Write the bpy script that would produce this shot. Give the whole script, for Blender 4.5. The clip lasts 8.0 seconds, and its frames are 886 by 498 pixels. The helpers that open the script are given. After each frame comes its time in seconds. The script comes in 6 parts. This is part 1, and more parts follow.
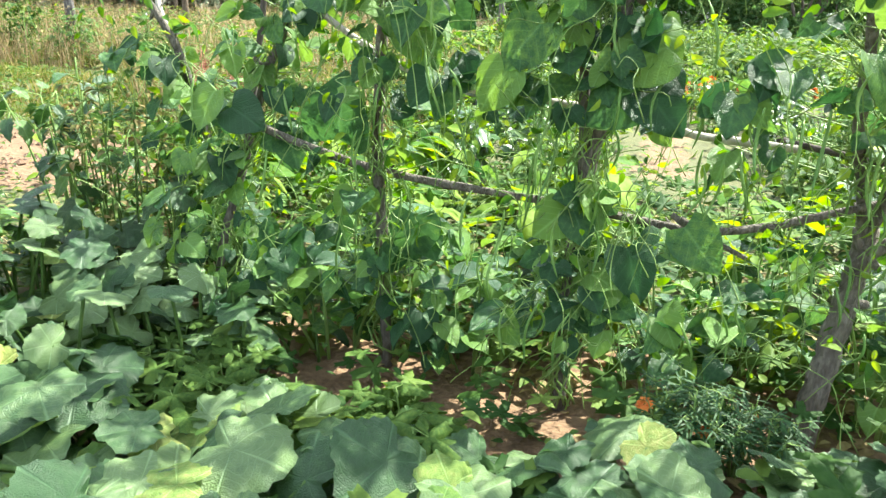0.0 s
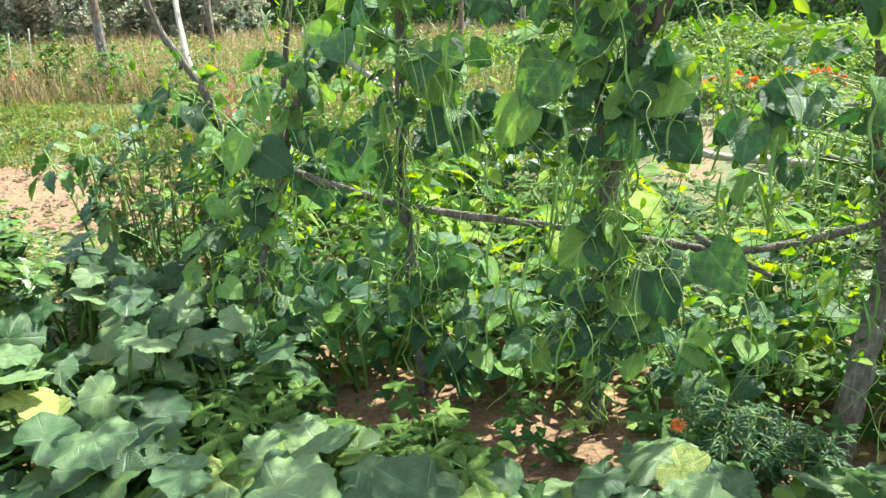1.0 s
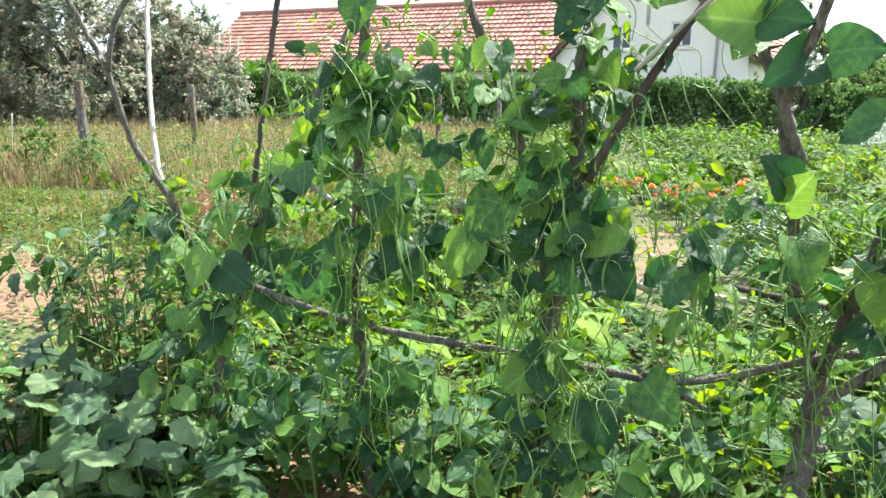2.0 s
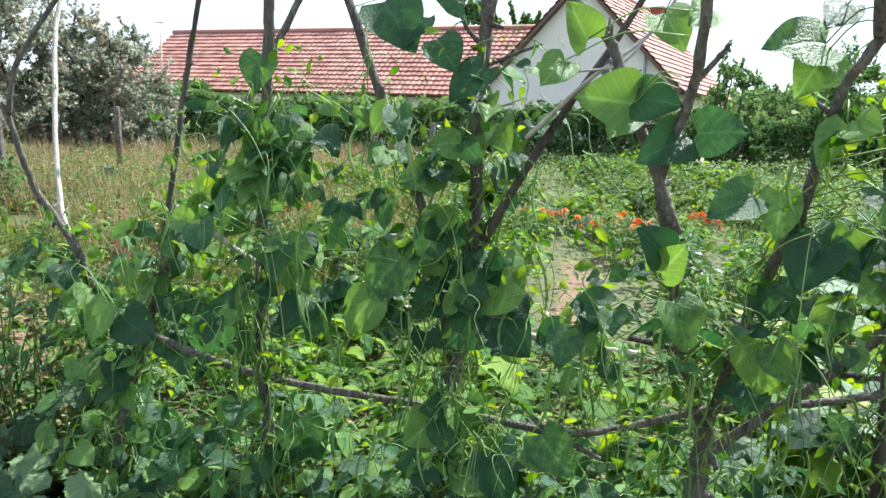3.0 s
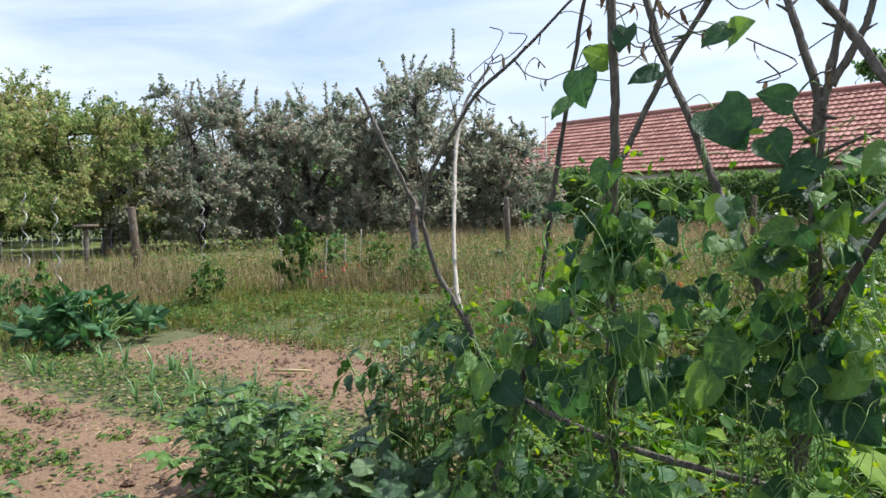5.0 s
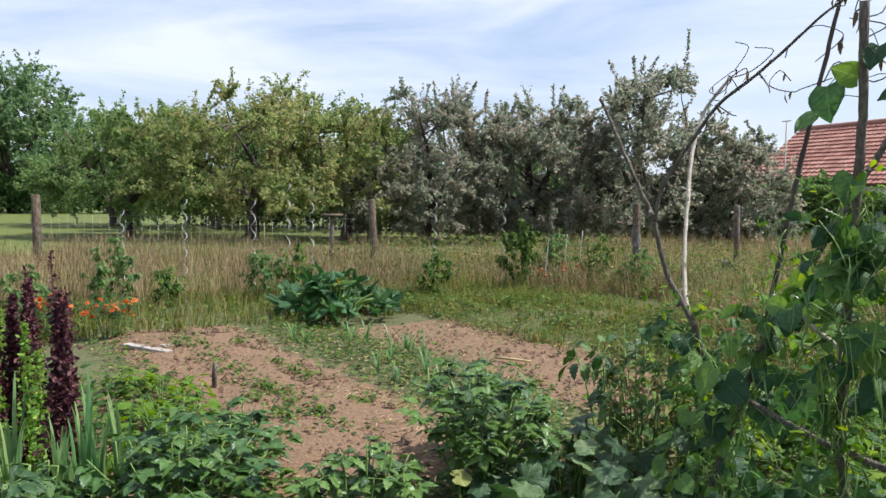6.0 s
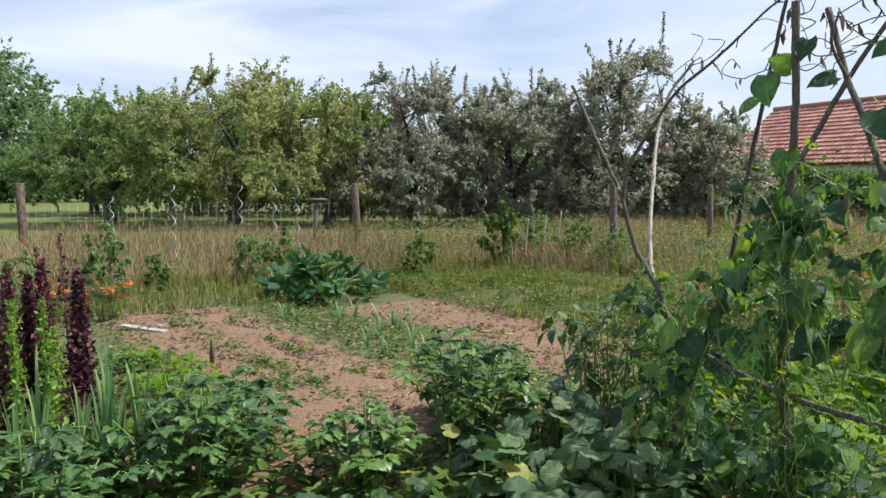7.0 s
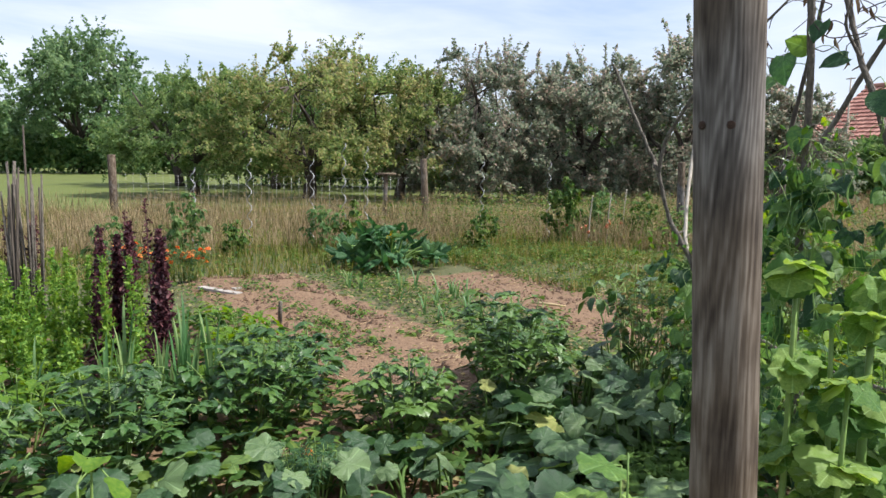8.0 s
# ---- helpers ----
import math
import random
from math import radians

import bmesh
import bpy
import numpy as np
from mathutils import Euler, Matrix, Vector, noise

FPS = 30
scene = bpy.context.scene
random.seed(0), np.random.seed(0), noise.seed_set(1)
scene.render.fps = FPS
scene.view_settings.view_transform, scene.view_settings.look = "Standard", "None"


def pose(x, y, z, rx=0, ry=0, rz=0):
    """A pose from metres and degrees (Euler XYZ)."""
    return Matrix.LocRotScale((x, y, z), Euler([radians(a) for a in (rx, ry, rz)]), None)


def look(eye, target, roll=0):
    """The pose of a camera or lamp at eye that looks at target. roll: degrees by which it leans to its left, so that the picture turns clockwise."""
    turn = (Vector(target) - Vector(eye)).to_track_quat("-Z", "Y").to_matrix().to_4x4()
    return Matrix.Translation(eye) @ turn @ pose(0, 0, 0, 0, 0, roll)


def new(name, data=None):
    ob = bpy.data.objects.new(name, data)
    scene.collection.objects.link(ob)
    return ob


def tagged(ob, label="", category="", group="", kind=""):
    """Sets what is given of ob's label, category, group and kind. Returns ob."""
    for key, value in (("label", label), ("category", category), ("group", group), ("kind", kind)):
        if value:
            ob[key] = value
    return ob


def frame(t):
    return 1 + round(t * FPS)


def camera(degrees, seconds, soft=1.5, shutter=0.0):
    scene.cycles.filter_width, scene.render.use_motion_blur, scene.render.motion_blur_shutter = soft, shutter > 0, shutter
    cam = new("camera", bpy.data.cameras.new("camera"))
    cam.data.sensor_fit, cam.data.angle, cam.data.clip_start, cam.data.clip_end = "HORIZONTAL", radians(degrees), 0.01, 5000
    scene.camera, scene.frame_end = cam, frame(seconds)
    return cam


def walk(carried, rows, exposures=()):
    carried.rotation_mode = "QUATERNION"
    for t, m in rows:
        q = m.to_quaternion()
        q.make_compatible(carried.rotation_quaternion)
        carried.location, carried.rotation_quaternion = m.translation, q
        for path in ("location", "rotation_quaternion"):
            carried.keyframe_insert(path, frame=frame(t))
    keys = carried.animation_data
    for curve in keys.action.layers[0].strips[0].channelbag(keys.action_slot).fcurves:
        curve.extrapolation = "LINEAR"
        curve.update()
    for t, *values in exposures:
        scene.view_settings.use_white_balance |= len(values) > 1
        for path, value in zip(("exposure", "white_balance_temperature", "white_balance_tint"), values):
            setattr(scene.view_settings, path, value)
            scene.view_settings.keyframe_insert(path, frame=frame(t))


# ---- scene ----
cam = camera(61.0, 8.0)
EXPOSURES = [(0, 2.1, 6450, 2), (0.6, 1.9, 6450, 2), (1.2, 1.92, 6400, 2), (1.8, 1.86, 6300, 4), (2.8, 1.44, 5850, 6), (3.6, 1.18, 5850, 8), (4.2, 0.74, 5750, 10), (4.6, 0.66, 5850, 11), (5.2, 0.7, 6000, 11), (6.5, 0.52, 6200, 13), (8, 0.66, 6200, 13)]
PATH = [
    (0, (0.36, 0.051, 1.117), (-0.13, 1.881, 0.476), 2.8),
    (0.5, (0.376, 0.054, 1.161), (-0.17, 1.862, 0.502), 0.6),
    (1, (0.384, 0.032, 1.205), (-0.196, 1.839, 0.576), -1.3),
    (1.5, (0.433, 0.029, 1.287), (-0.103, 1.878, 0.747), 0.6),
    (1.7, (0.448, 0.009, 1.302), (-0.094, 1.874, 0.823), 0.6),
    (2.8, (0.533, -0.01, 1.402), (0.109, 1.916, 1.073), 2.3),
    (3, (0.558, 0.007, 1.42), (0.181, 1.941, 1.077), 2.1),
    (3.5, (0.581, -0.01, 1.429), (0.223, 1.923, 1.061), 0.5),
    (4, (0.599, -0.056, 1.475), (0.178, 1.887, 1.261), -0.1),
    (4.5, (0.642, -0.111, 1.486), (-0.175, 1.698, 1.243), -3.2),
    (4.8, (0.719, -0.21, 1.475), (-0.411, 1.429, 1.278), -1.6),
    (5, (0.762, -0.218, 1.472), (-0.508, 1.32, 1.331), -1.5),
    (5.2, (0.821, -0.272, 1.474), (-0.559, 1.173, 1.404), -0.4),
    (6.3, (0.961, -0.56, 1.471), (-0.715, 0.521, 1.311), 0.7),
    (6.5, (1.001, -0.597, 1.473), (-0.654, 0.514, 1.31), -0.2),
    (7, (1.179, -0.71, 1.453), (-0.44, 0.45, 1.276), 0.1),
    (7.5, (1.306, -0.722, 1.453), (-0.424, 0.269, 1.289), -1.0),
    (8, (1.504, -0.741, 1.434), (-0.215, 0.253, 1.195), 0.8),
]
walk(cam, [(t, look(eye, target, roll)) for t, eye, target, roll in PATH], EXPOSURES)

# sky and sun
SUN_AZ, SUN_EL = radians(36), radians(54)  # azimuth clockwise from +y
world = bpy.data.worlds.new("sky")
scene.world = world
world.use_nodes = True
wn, wl = world.node_tree.nodes, world.node_tree.links
wn.clear()
sky = wn.new("ShaderNodeTexSky")
sky.sky_type, sky.sun_disc = "NISHITA", False
sky.sun_elevation, sky.sun_rotation = SUN_EL, SUN_AZ
sky.dust_density, sky.ozone_density = 2.0, 2.0
coord = wn.new("ShaderNodeTexCoord")
stretch = wn.new("ShaderNodeMapping")
stretch.inputs["Scale"].default_value = (1.3, 1.3, 7.0)
stretch.inputs["Rotation"].default_value = (0.05, 0.08, 0.6)
cloud_noise = wn.new("ShaderNodeTexNoise")
cloud_noise.inputs["Scale"].default_value = 2.1
cloud_noise.inputs["Detail"].default_value = 7
cloud_noise.inputs["Roughness"].default_value = 0.55
cloud_noise.inputs["Distortion"].default_value = 0.6
cloud_ramp = wn.new("ShaderNodeValToRGB")
cloud_ramp.color_ramp.elements[0].position, cloud_ramp.color_ramp.elements[1].position = 0.33, 0.64
cloud_ramp.color_ramp.elements[0].color = (0.3, 0.3, 0.3, 1)
cloud_mix = wn.new("ShaderNodeMix")
cloud_mix.data_type = "RGBA"
cloud_mix.inputs["B"].default_value = (5.3, 5.7, 6.5, 1)
sky_out, sky_bg = wn.new("ShaderNodeOutputWorld"), wn.new("ShaderNodeBackground")
sky_bg.inputs["Strength"].default_value = 0.115
wl.new(coord.outputs["Generated"], stretch.inputs["Vector"])
wl.new(stretch.outputs["Vector"], cloud_noise.inputs["Vector"])
wl.new(cloud_noise.outputs["Fac"], cloud_ramp.inputs["Fac"])
wl.new(cloud_ramp.outputs["Color"], cloud_mix.inputs["Factor"])
wl.new(sky.outputs["Color"], cloud_mix.inputs["A"])
wl.new(cloud_mix.outputs["Result"], sky_bg.inputs["Color"])
wl.new(sky_bg.outputs["Background"], sky_out.inputs["Surface"])
sun = new("sun", bpy.data.lights.new("sun", "SUN"))
sun.data.energy, sun.data.angle, sun.data.color = 5.0, radians(1.0), (1.0, 0.95, 0.86)
sun.matrix_basis = look((0, 0, 0), (-math.sin(SUN_AZ) * math.cos(SUN_EL), -math.cos(SUN_AZ) * math.cos(SUN_EL), -math.sin(SUN_EL)))

rng = random.Random(7)


# ---- materials ----
def vein_mask(n, l, place, kind):
    """Thin lines along a leaf's own shape: side veins off a midrib, or veins that fan from the stalk."""
    sep = n.new("ShaderNodeSeparateXYZ")
    l.new(place, sep.inputs["Vector"])

    def op(name, a, b=None, c=None):
        m = n.new("ShaderNodeMath")
        m.operation = name
        for i, v in enumerate((a, b, c)):
            if v is None:
                continue
            if isinstance(v, (int, float)):
                m.inputs[i].default_value = v
            else:
                l.new(v, m.inputs[i])
        return m.outputs["Value"]

    def line(v, lo):
        r = n.new("ShaderNodeMapRange")
        r.interpolation_type = "SMOOTHSTEP"
        r.inputs["From Min"].default_value, r.inputs["From Max"].default_value = lo, 1.0
        l.new(v, r.inputs["Value"])
        return r.outputs["Result"]

    ax = op("ABSOLUTE", sep.outputs["X"])
    if kind == "pinnate":
        side = line(op("COSINE", op("MULTIPLY", op("MULTIPLY_ADD", ax, -0.9, sep.outputs["Y"]), 32.0)), 0.86)
        return op("MULTIPLY", op("MAXIMUM", op("MULTIPLY", side, 0.5), line(op("SUBTRACT", 1.0, op("MULTIPLY", ax, 12.0)), 0.4)), 0.4)
    fan = line(op("COSINE", op("MULTIPLY", op("ARCTAN2", sep.outputs["X"], sep.outputs["Y"]), 5.0)), 0.965)
    rad = op("SQRT", op("ADD", op("MULTIPLY", sep.outputs["X"], sep.outputs["X"]), op("MULTIPLY", sep.outputs["Y"], sep.outputs["Y"])))
    net = line(op("COSINE", op("MULTIPLY", op("ADD", rad, op("MULTIPLY", op("COSINE", op("MULTIPLY", op("ARCTAN2", sep.outputs["X"], sep.outputs["Y"]), 5.0)), 0.10)), 40.0)), 0.8)
    return op("MULTIPLY", op("MAXIMUM", fan, op("MULTIPLY", net, 0.35)), 0.6)


def ramp_material(name, colours, scale=6.0, rough=0.6, bump=0.2, bump_scale=40.0, translucent=0.0, metal=0.0, per_object=0.0, per_island=0.0,
                  stretch_to=(1, 1, 1), spec=0.4, detail_mix=0.35, veins=""):
    """Colour from a broad and a fine noise, with relief; leaves let light through."""
    m = bpy.data.materials.new(name)
    m.use_nodes = True
    n, l = m.node_tree.nodes, m.node_tree.links
    bsdf, out = n["Principled BSDF"], n["Material Output"]
    tc, mp = n.new("ShaderNodeTexCoord"), n.new("ShaderNodeMapping")
    mp.inputs["Scale"].default_value = stretch_to
    l.new(tc.outputs["Object"], mp.inputs["Vector"])
    big, fine = n.new("ShaderNodeTexNoise"), n.new("ShaderNodeTexNoise")
    big.inputs["Scale"].default_value, fine.inputs["Scale"].default_value = scale, bump_scale
    big.inputs["Detail"].default_value, fine.inputs["Detail"].default_value = 5, 6
    l.new(mp.outputs["Vector"], big.inputs["Vector"])
    l.new(mp.outputs["Vector"], fine.inputs["Vector"])
    mixf = n.new("ShaderNodeMix")
    mixf.inputs["Factor"].default_value = detail_mix
    l.new(big.outputs["Fac"], mixf.inputs["A"])
    l.new(fine.outputs["Fac"], mixf.inputs["B"])
    value = mixf.outputs["Result"]
    if per_object or per_island:
        src = n.new("ShaderNodeObjectInfo").outputs["Random"] if per_object else n.new("ShaderNodeNewGeometry").outputs["Random Per Island"]
        k = per_object or per_island
        ma = n.new("ShaderNodeMath")
        ma.operation = "MULTIPLY_ADD"
        ma.inputs[1].default_value, ma.inputs[2].default_value = k, -k / 2
        l.new(src, ma.inputs[0])
        ad = n.new("ShaderNodeMath")
        ad.operation = "ADD"
        l.new(value, ad.inputs[0])
        l.new(ma.outputs["Value"], ad.inputs[1])
        value = ad.outputs["Value"]
    ramp = n.new("ShaderNodeValToRGB")
    els = ramp.color_ramp.elements
    while len(els) < len(colours):
        els.new(0.5)
    for i, c in enumerate(colours):
        els[i].position = 0.25 + 0.5 * i / max(1, len(colours) - 1)
        els[i].color = (*c, 1)
    l.new(value, ramp.inputs["Fac"])
    colour, relief = ramp.outputs["Color"], fine.outputs["Fac"]
    if veins:
        mask = vein_mask(n, l, tc.outputs["Object"], veins)
        hv, mv, mr = n.new("ShaderNodeHueSaturation"), n.new("ShaderNodeMix"), n.new("ShaderNodeMath")
        hv.inputs["Saturation"].default_value, hv.inputs["Value"].default_value = 0.85, 1.9
        mv.data_type = "RGBA"
        l.new(colour, hv.inputs["Color"])
        l.new(mask, mv.inputs["Factor"])
        l.new(colour, mv.inputs["A"])
        l.new(hv.outputs["Color"], mv.inputs["B"])
        colour = mv.outputs["Result"]
        mr.operation = "MULTIPLY_ADD"
        mr.inputs[1].default_value = -1.2
        l.new(mask, mr.inputs[0])
        l.new(relief, mr.inputs[2])
        relief = mr.outputs["Value"]
    l.new(colour, bsdf.inputs["Base Color"])
    bsdf.inputs["Roughness"].default_value, bsdf.inputs["Metallic"].default_value = rough, metal
    bsdf.inputs["Specular IOR Level"].default_value = spec
    bp = n.new("ShaderNodeBump")
    bp.inputs["Strength"].default_value, bp.inputs["Distance"].default_value = bump, 0.02
    l.new(relief, bp.inputs["Height"])
    l.new(bp.outputs["Normal"], bsdf.inputs["Normal"])
    if translucent:
        tr, mx = n.new("ShaderNodeBsdfTranslucent"), n.new("ShaderNodeMixShader")
        hs = n.new("ShaderNodeHueSaturation")
        hs.inputs["Hue"].default_value, hs.inputs["Saturation"].default_value, hs.inputs["Value"].default_value = 0.475, 1.15, 1.9
        l.new(colour, hs.inputs["Color"])
        l.new(hs.outputs["Color"], tr.inputs["Color"])
        mx.inputs["Fac"].default_value = translucent
        l.new(bsdf.outputs["BSDF"], mx.inputs[1])
        l.new(tr.outputs["BSDF"], mx.inputs[2])
        l.new(mx.outputs["Shader"], out.inputs["Surface"])
    return m


BEAN = ramp_material("bean_leaf", [(0.020, 0.062, 0.022), (0.043, 0.112, 0.033), (0.11, 0.21, 0.044)], 6, 0.38, 0.36, 30, 0.3, per_object=0.9, veins="pinnate", spec=0.3)
BEAN_STEM = ramp_material("bean_stem", [(0.11, 0.2, 0.045), (0.22, 0.32, 0.09)], 12, 0.5, 0.2, 80, 0.15)
POD = ramp_material("bean_pod", [(0.08, 0.18, 0.04), (0.17, 0.29, 0.07)], 20, 0.45, 0.2, 90, 0.15, per_object=0.4)
DRY_LEAF = ramp_material("dry_leaf", [(0.13, 0.10, 0.045), (0.25, 0.2, 0.085), (0.37, 0.33, 0.15)], 14, 0.8, 0.4, 70, 0.25, per_island=0.4)
PUMPKIN = ramp_material("pumpkin_leaf", [(0.026, 0.066, 0.022), (0.052, 0.110, 0.038), (0.12, 0.19, 0.07)], 4, 0.38, 0.4, 30, 0.2, per_object=0.75, veins="palmate", spec=0.45)
PALE_LEAF = ramp_material("yellowing_leaf", [(0.10, 0.2, 0.045), (0.2, 0.3, 0.07), (0.36, 0.38, 0.12)], 4, 0.5, 0.6, 26, 0.32, per_object=0.5, veins="palmate")
STALK = ramp_material("squash_stalk", [(0.05, 0.10, 0.022), (0.10, 0.17, 0.042)], 12, 0.6, 0.2, 80, 0.1, spec=0.2)
DAHLIA = ramp_material("dahlia_leaf", [(0.020, 0.056, 0.015), (0.042, 0.10, 0.025), (0.09, 0.165, 0.034)], 5, 0.36, 0.3, 40, 0.18, per_object=0.7, veins="pinnate", spec=0.4)
FRESH = ramp_material("fresh_leaf", [(0.034, 0.098, 0.014), (0.082, 0.175, 0.022), (0.175, 0.265, 0.036)], 8, 0.6, 0.3, 50, 0.38, per_island=0.6, spec=0.15)
LOWGREEN = ramp_material("low_green", [(0.022, 0.060, 0.012), (0.050, 0.105, 0.020), (0.112, 0.17, 0.034)], 6, 0.6, 0.3, 50, 0.26, per_island=0.6, spec=0.15)
ZUCCHINI = ramp_material("zucchini_leaf", [(0.018, 0.066, 0.020), (0.042, 0.125, 0.038), (0.12, 0.22, 0.09)], 9, 0.4, 0.5, 18, 0.24, per_object=0.7, veins="palmate", spec=0.35)
CUKE = ramp_material("cucumber_leaf", [(0.05, 0.125, 0.026), (0.095, 0.19, 0.038), (0.18, 0.28, 0.065)], 6, 0.5, 0.3, 40, 0.38, per_object=0.7, veins="palmate", spec=0.25)
REDSPIKE = ramp_material("red_orach", [(0.022, 0.006, 0.010), (0.055, 0.013, 0.02), (0.14, 0.045, 0.048)], 30, 0.6, 0.3, 80, 0.15, per_island=0.55)
GREENSPIKE = ramp_material("green_spike", [(0.068, 0.16, 0.028), (0.135, 0.255, 0.045), (0.25, 0.37, 0.08)], 10, 0.6, 0.3, 60, 0.4, per_island=0.6, spec=0.2)
LEEK = ramp_material("leek_leaf", [(0.06, 0.16, 0.055), (0.12, 0.23, 0.09), (0.25, 0.32, 0.13)], 5, 0.45, 0.15, 60, 0.3, per_island=0.4, stretch_to=(1, 1, 0.3))
MARI = ramp_material("marigold_petal", [(0.66, 0.17, 0.03), (0.78, 0.27, 0.055), (0.85, 0.4, 0.11)], 30, 0.6, 0.4, 90, 0.2, per_island=0.5)
MARI_LEAF = ramp_material("marigold_leaf", [(0.018, 0.058, 0.018), (0.04, 0.105, 0.03)], 12, 0.6, 0.3, 60, 0.25, per_island=0.4)
YELLOW = ramp_material("yellow_petal", [(0.8, 0.55, 0.02), (0.9, 0.7, 0.05)], 30, 0.6, 0.2, 60, 0.2)
RED_FRUIT = ramp_material("tomato_fruit", [(0.3, 0.05, 0.015), (0.48, 0.10, 0.025)], 10, 0.3, 0.05, 60, per_object=0.5)
BARK = ramp_material("grey_bark", [(0.036, 0.030, 0.024), (0.125, 0.108, 0.088), (0.27, 0.24, 0.20)], 26, 0.88, 0.9, 120, stretch_to=(1, 1, 0.3), detail_mix=0.5)
HALF_DRY = ramp_material("half_dry_leaf", [(0.06, 0.085, 0.024), (0.13, 0.125, 0.045), (0.24, 0.19, 0.085)], 14, 0.8, 0.4, 70, 0.25, per_island=0.6, spec=0.15)
WITHERED = ramp_material("withered_leaf", [(0.05, 0.036, 0.02), (0.10, 0.075, 0.042), (0.17, 0.135, 0.075)], 14, 0.8, 0.4, 70, 0.2, per_island=0.4)
PALE_BARK = ramp_material("pale_bark", [(0.22, 0.19, 0.15), (0.38, 0.34, 0.28), (0.52, 0.48, 0.41)], 18, 0.8, 0.6, 70, stretch_to=(1, 1, 0.25))
DARK_BARK = ramp_material("dark_bark", [(0.026, 0.020, 0.015), (0.065, 0.052, 0.041), (0.115, 0.095, 0.076)], 10, 0.9, 0.9, 40, stretch_to=(1, 1, 0.3))
APPLE = ramp_material("apple_leaf", [(0.10, 0.165, 0.06), (0.162, 0.225, 0.088), (0.232, 0.272, 0.112), (0.29, 0.262, 0.135)], 0.8, 0.6, 0.2, 30, 0.55, per_island=0.55, detail_mix=0.15, spec=0.2)
GREENAPPLE = ramp_material("green_apple_leaf", [(0.085, 0.15, 0.055), (0.13, 0.205, 0.08), (0.2, 0.265, 0.11)], 0.8, 0.6, 0.2, 30, 0.52, per_island=0.5, detail_mix=0.15, spec=0.25)
PLUM = ramp_material("plum_leaf", [(0.115, 0.155, 0.108), (0.170, 0.212, 0.15), (0.235, 0.245, 0.185), (0.285, 0.24, 0.19)], 0.9, 0.5, 0.2, 30, 0.56, per_island=0.6, detail_mix=0.15, spec=0.34)
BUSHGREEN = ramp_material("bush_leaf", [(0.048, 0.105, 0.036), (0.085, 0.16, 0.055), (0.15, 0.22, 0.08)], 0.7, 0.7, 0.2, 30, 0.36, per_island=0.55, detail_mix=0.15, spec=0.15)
WALNUT = ramp_material("walnut_leaf", [(0.078, 0.145, 0.072), (0.125, 0.20, 0.098), (0.185, 0.262, 0.13)], 0.4, 0.6, 0.2, 30, 0.55, per_island=0.4, detail_mix=0.15, spec=0.25)
DRYGRASS = ramp_material("dry_grass", [(0.085, 0.08, 0.036), (0.19, 0.157, 0.08), (0.33, 0.27, 0.16)], 0.35, 0.8, 0.2, 30, 0.3, per_island=0.7, detail_mix=0.15, spec=0.2)
GRASS = ramp_material("green_grass", [(0.065, 0.10, 0.020), (0.125, 0.155, 0.036), (0.23, 0.20, 0.082)], 0.9, 0.75, 0.2, 30, 0.35, per_island=0.7, detail_mix=0.15, spec=0.12)
DOCK = ramp_material("dock_seed", [(0.14, 0.06, 0.035), (0.27, 0.13, 0.08), (0.38, 0.21, 0.13)], 12, 0.8, 0.3, 50, 0.2, per_island=0.5)
STRAW = ramp_material("straw", [(0.3, 0.22, 0.1), (0.5, 0.4, 0.22)], 12, 0.8, 0.3, 50, per_island=0.4)
CLOD = ramp_material("soil_clod", [(0.09, 0.055, 0.034), (0.15, 0.093, 0.06), (0.21, 0.14, 0.095)], 12, 0.95, 0.8, 60, per_island=0.3)
RENDER_WALL = ramp_material("plaster", [(0.64, 0.59, 0.50), (0.73, 0.68, 0.59), (0.79, 0.75, 0.67)], 0.5, 0.9, 0.2, 12)
TILE = ramp_material("roof_tile", [(0.25, 0.108, 0.082), (0.34, 0.155, 0.116), (0.42, 0.22, 0.17)], 0.9, 0.75, 0.3, 14, per_island=0.5)
TILE_EDGE = ramp_material("verge_board", [(0.10, 0.06, 0.045), (0.16, 0.10, 0.07)], 2, 0.8, 0.3, 14)
BRICKRED = ramp_material("chimney_brick", [(0.22, 0.07, 0.05), (0.34, 0.12, 0.09)], 2.5, 0.9, 0.4, 20)
PANE = ramp_material("window_glass", [(0.01, 0.012, 0.016), (0.03, 0.035, 0.045)], 1, 0.08, 0.0, 5, spec=0.6)
WHITE_PAINT = ramp_material("white_paint", [(0.7, 0.7, 0.68), (0.82, 0.82, 0.8)], 3, 0.5, 0.1, 30)
METAL = ramp_material("galvanised_wire", [(0.24, 0.24, 0.24), (0.36, 0.36, 0.36)], 9, 0.5, 0.1, 40, metal=0.5)
BLUE = ramp_material("blue_plastic", [(0.01, 0.06, 0.42), (0.03, 0.12, 0.6)], 6, 0.35, 0.1, 40)
BLACK = ramp_material("black_plastic", [(0.012, 0.012, 0.013), (0.03, 0.03, 0.032)], 6, 0.5, 0.1, 40)
PURPLE = ramp_material("cabbage_leaf", [(0.035, 0.045, 0.05), (0.07, 0.09, 0.085), (0.13, 0.16, 0.13)], 8, 0.5, 0.3, 40, 0.1, per_object=0.4)
RUST = ramp_material("rusty_iron", [(0.03, 0.02, 0.015), (0.07, 0.04, 0.025)], 200, 0.8, 0.3, 400, metal=0.3)
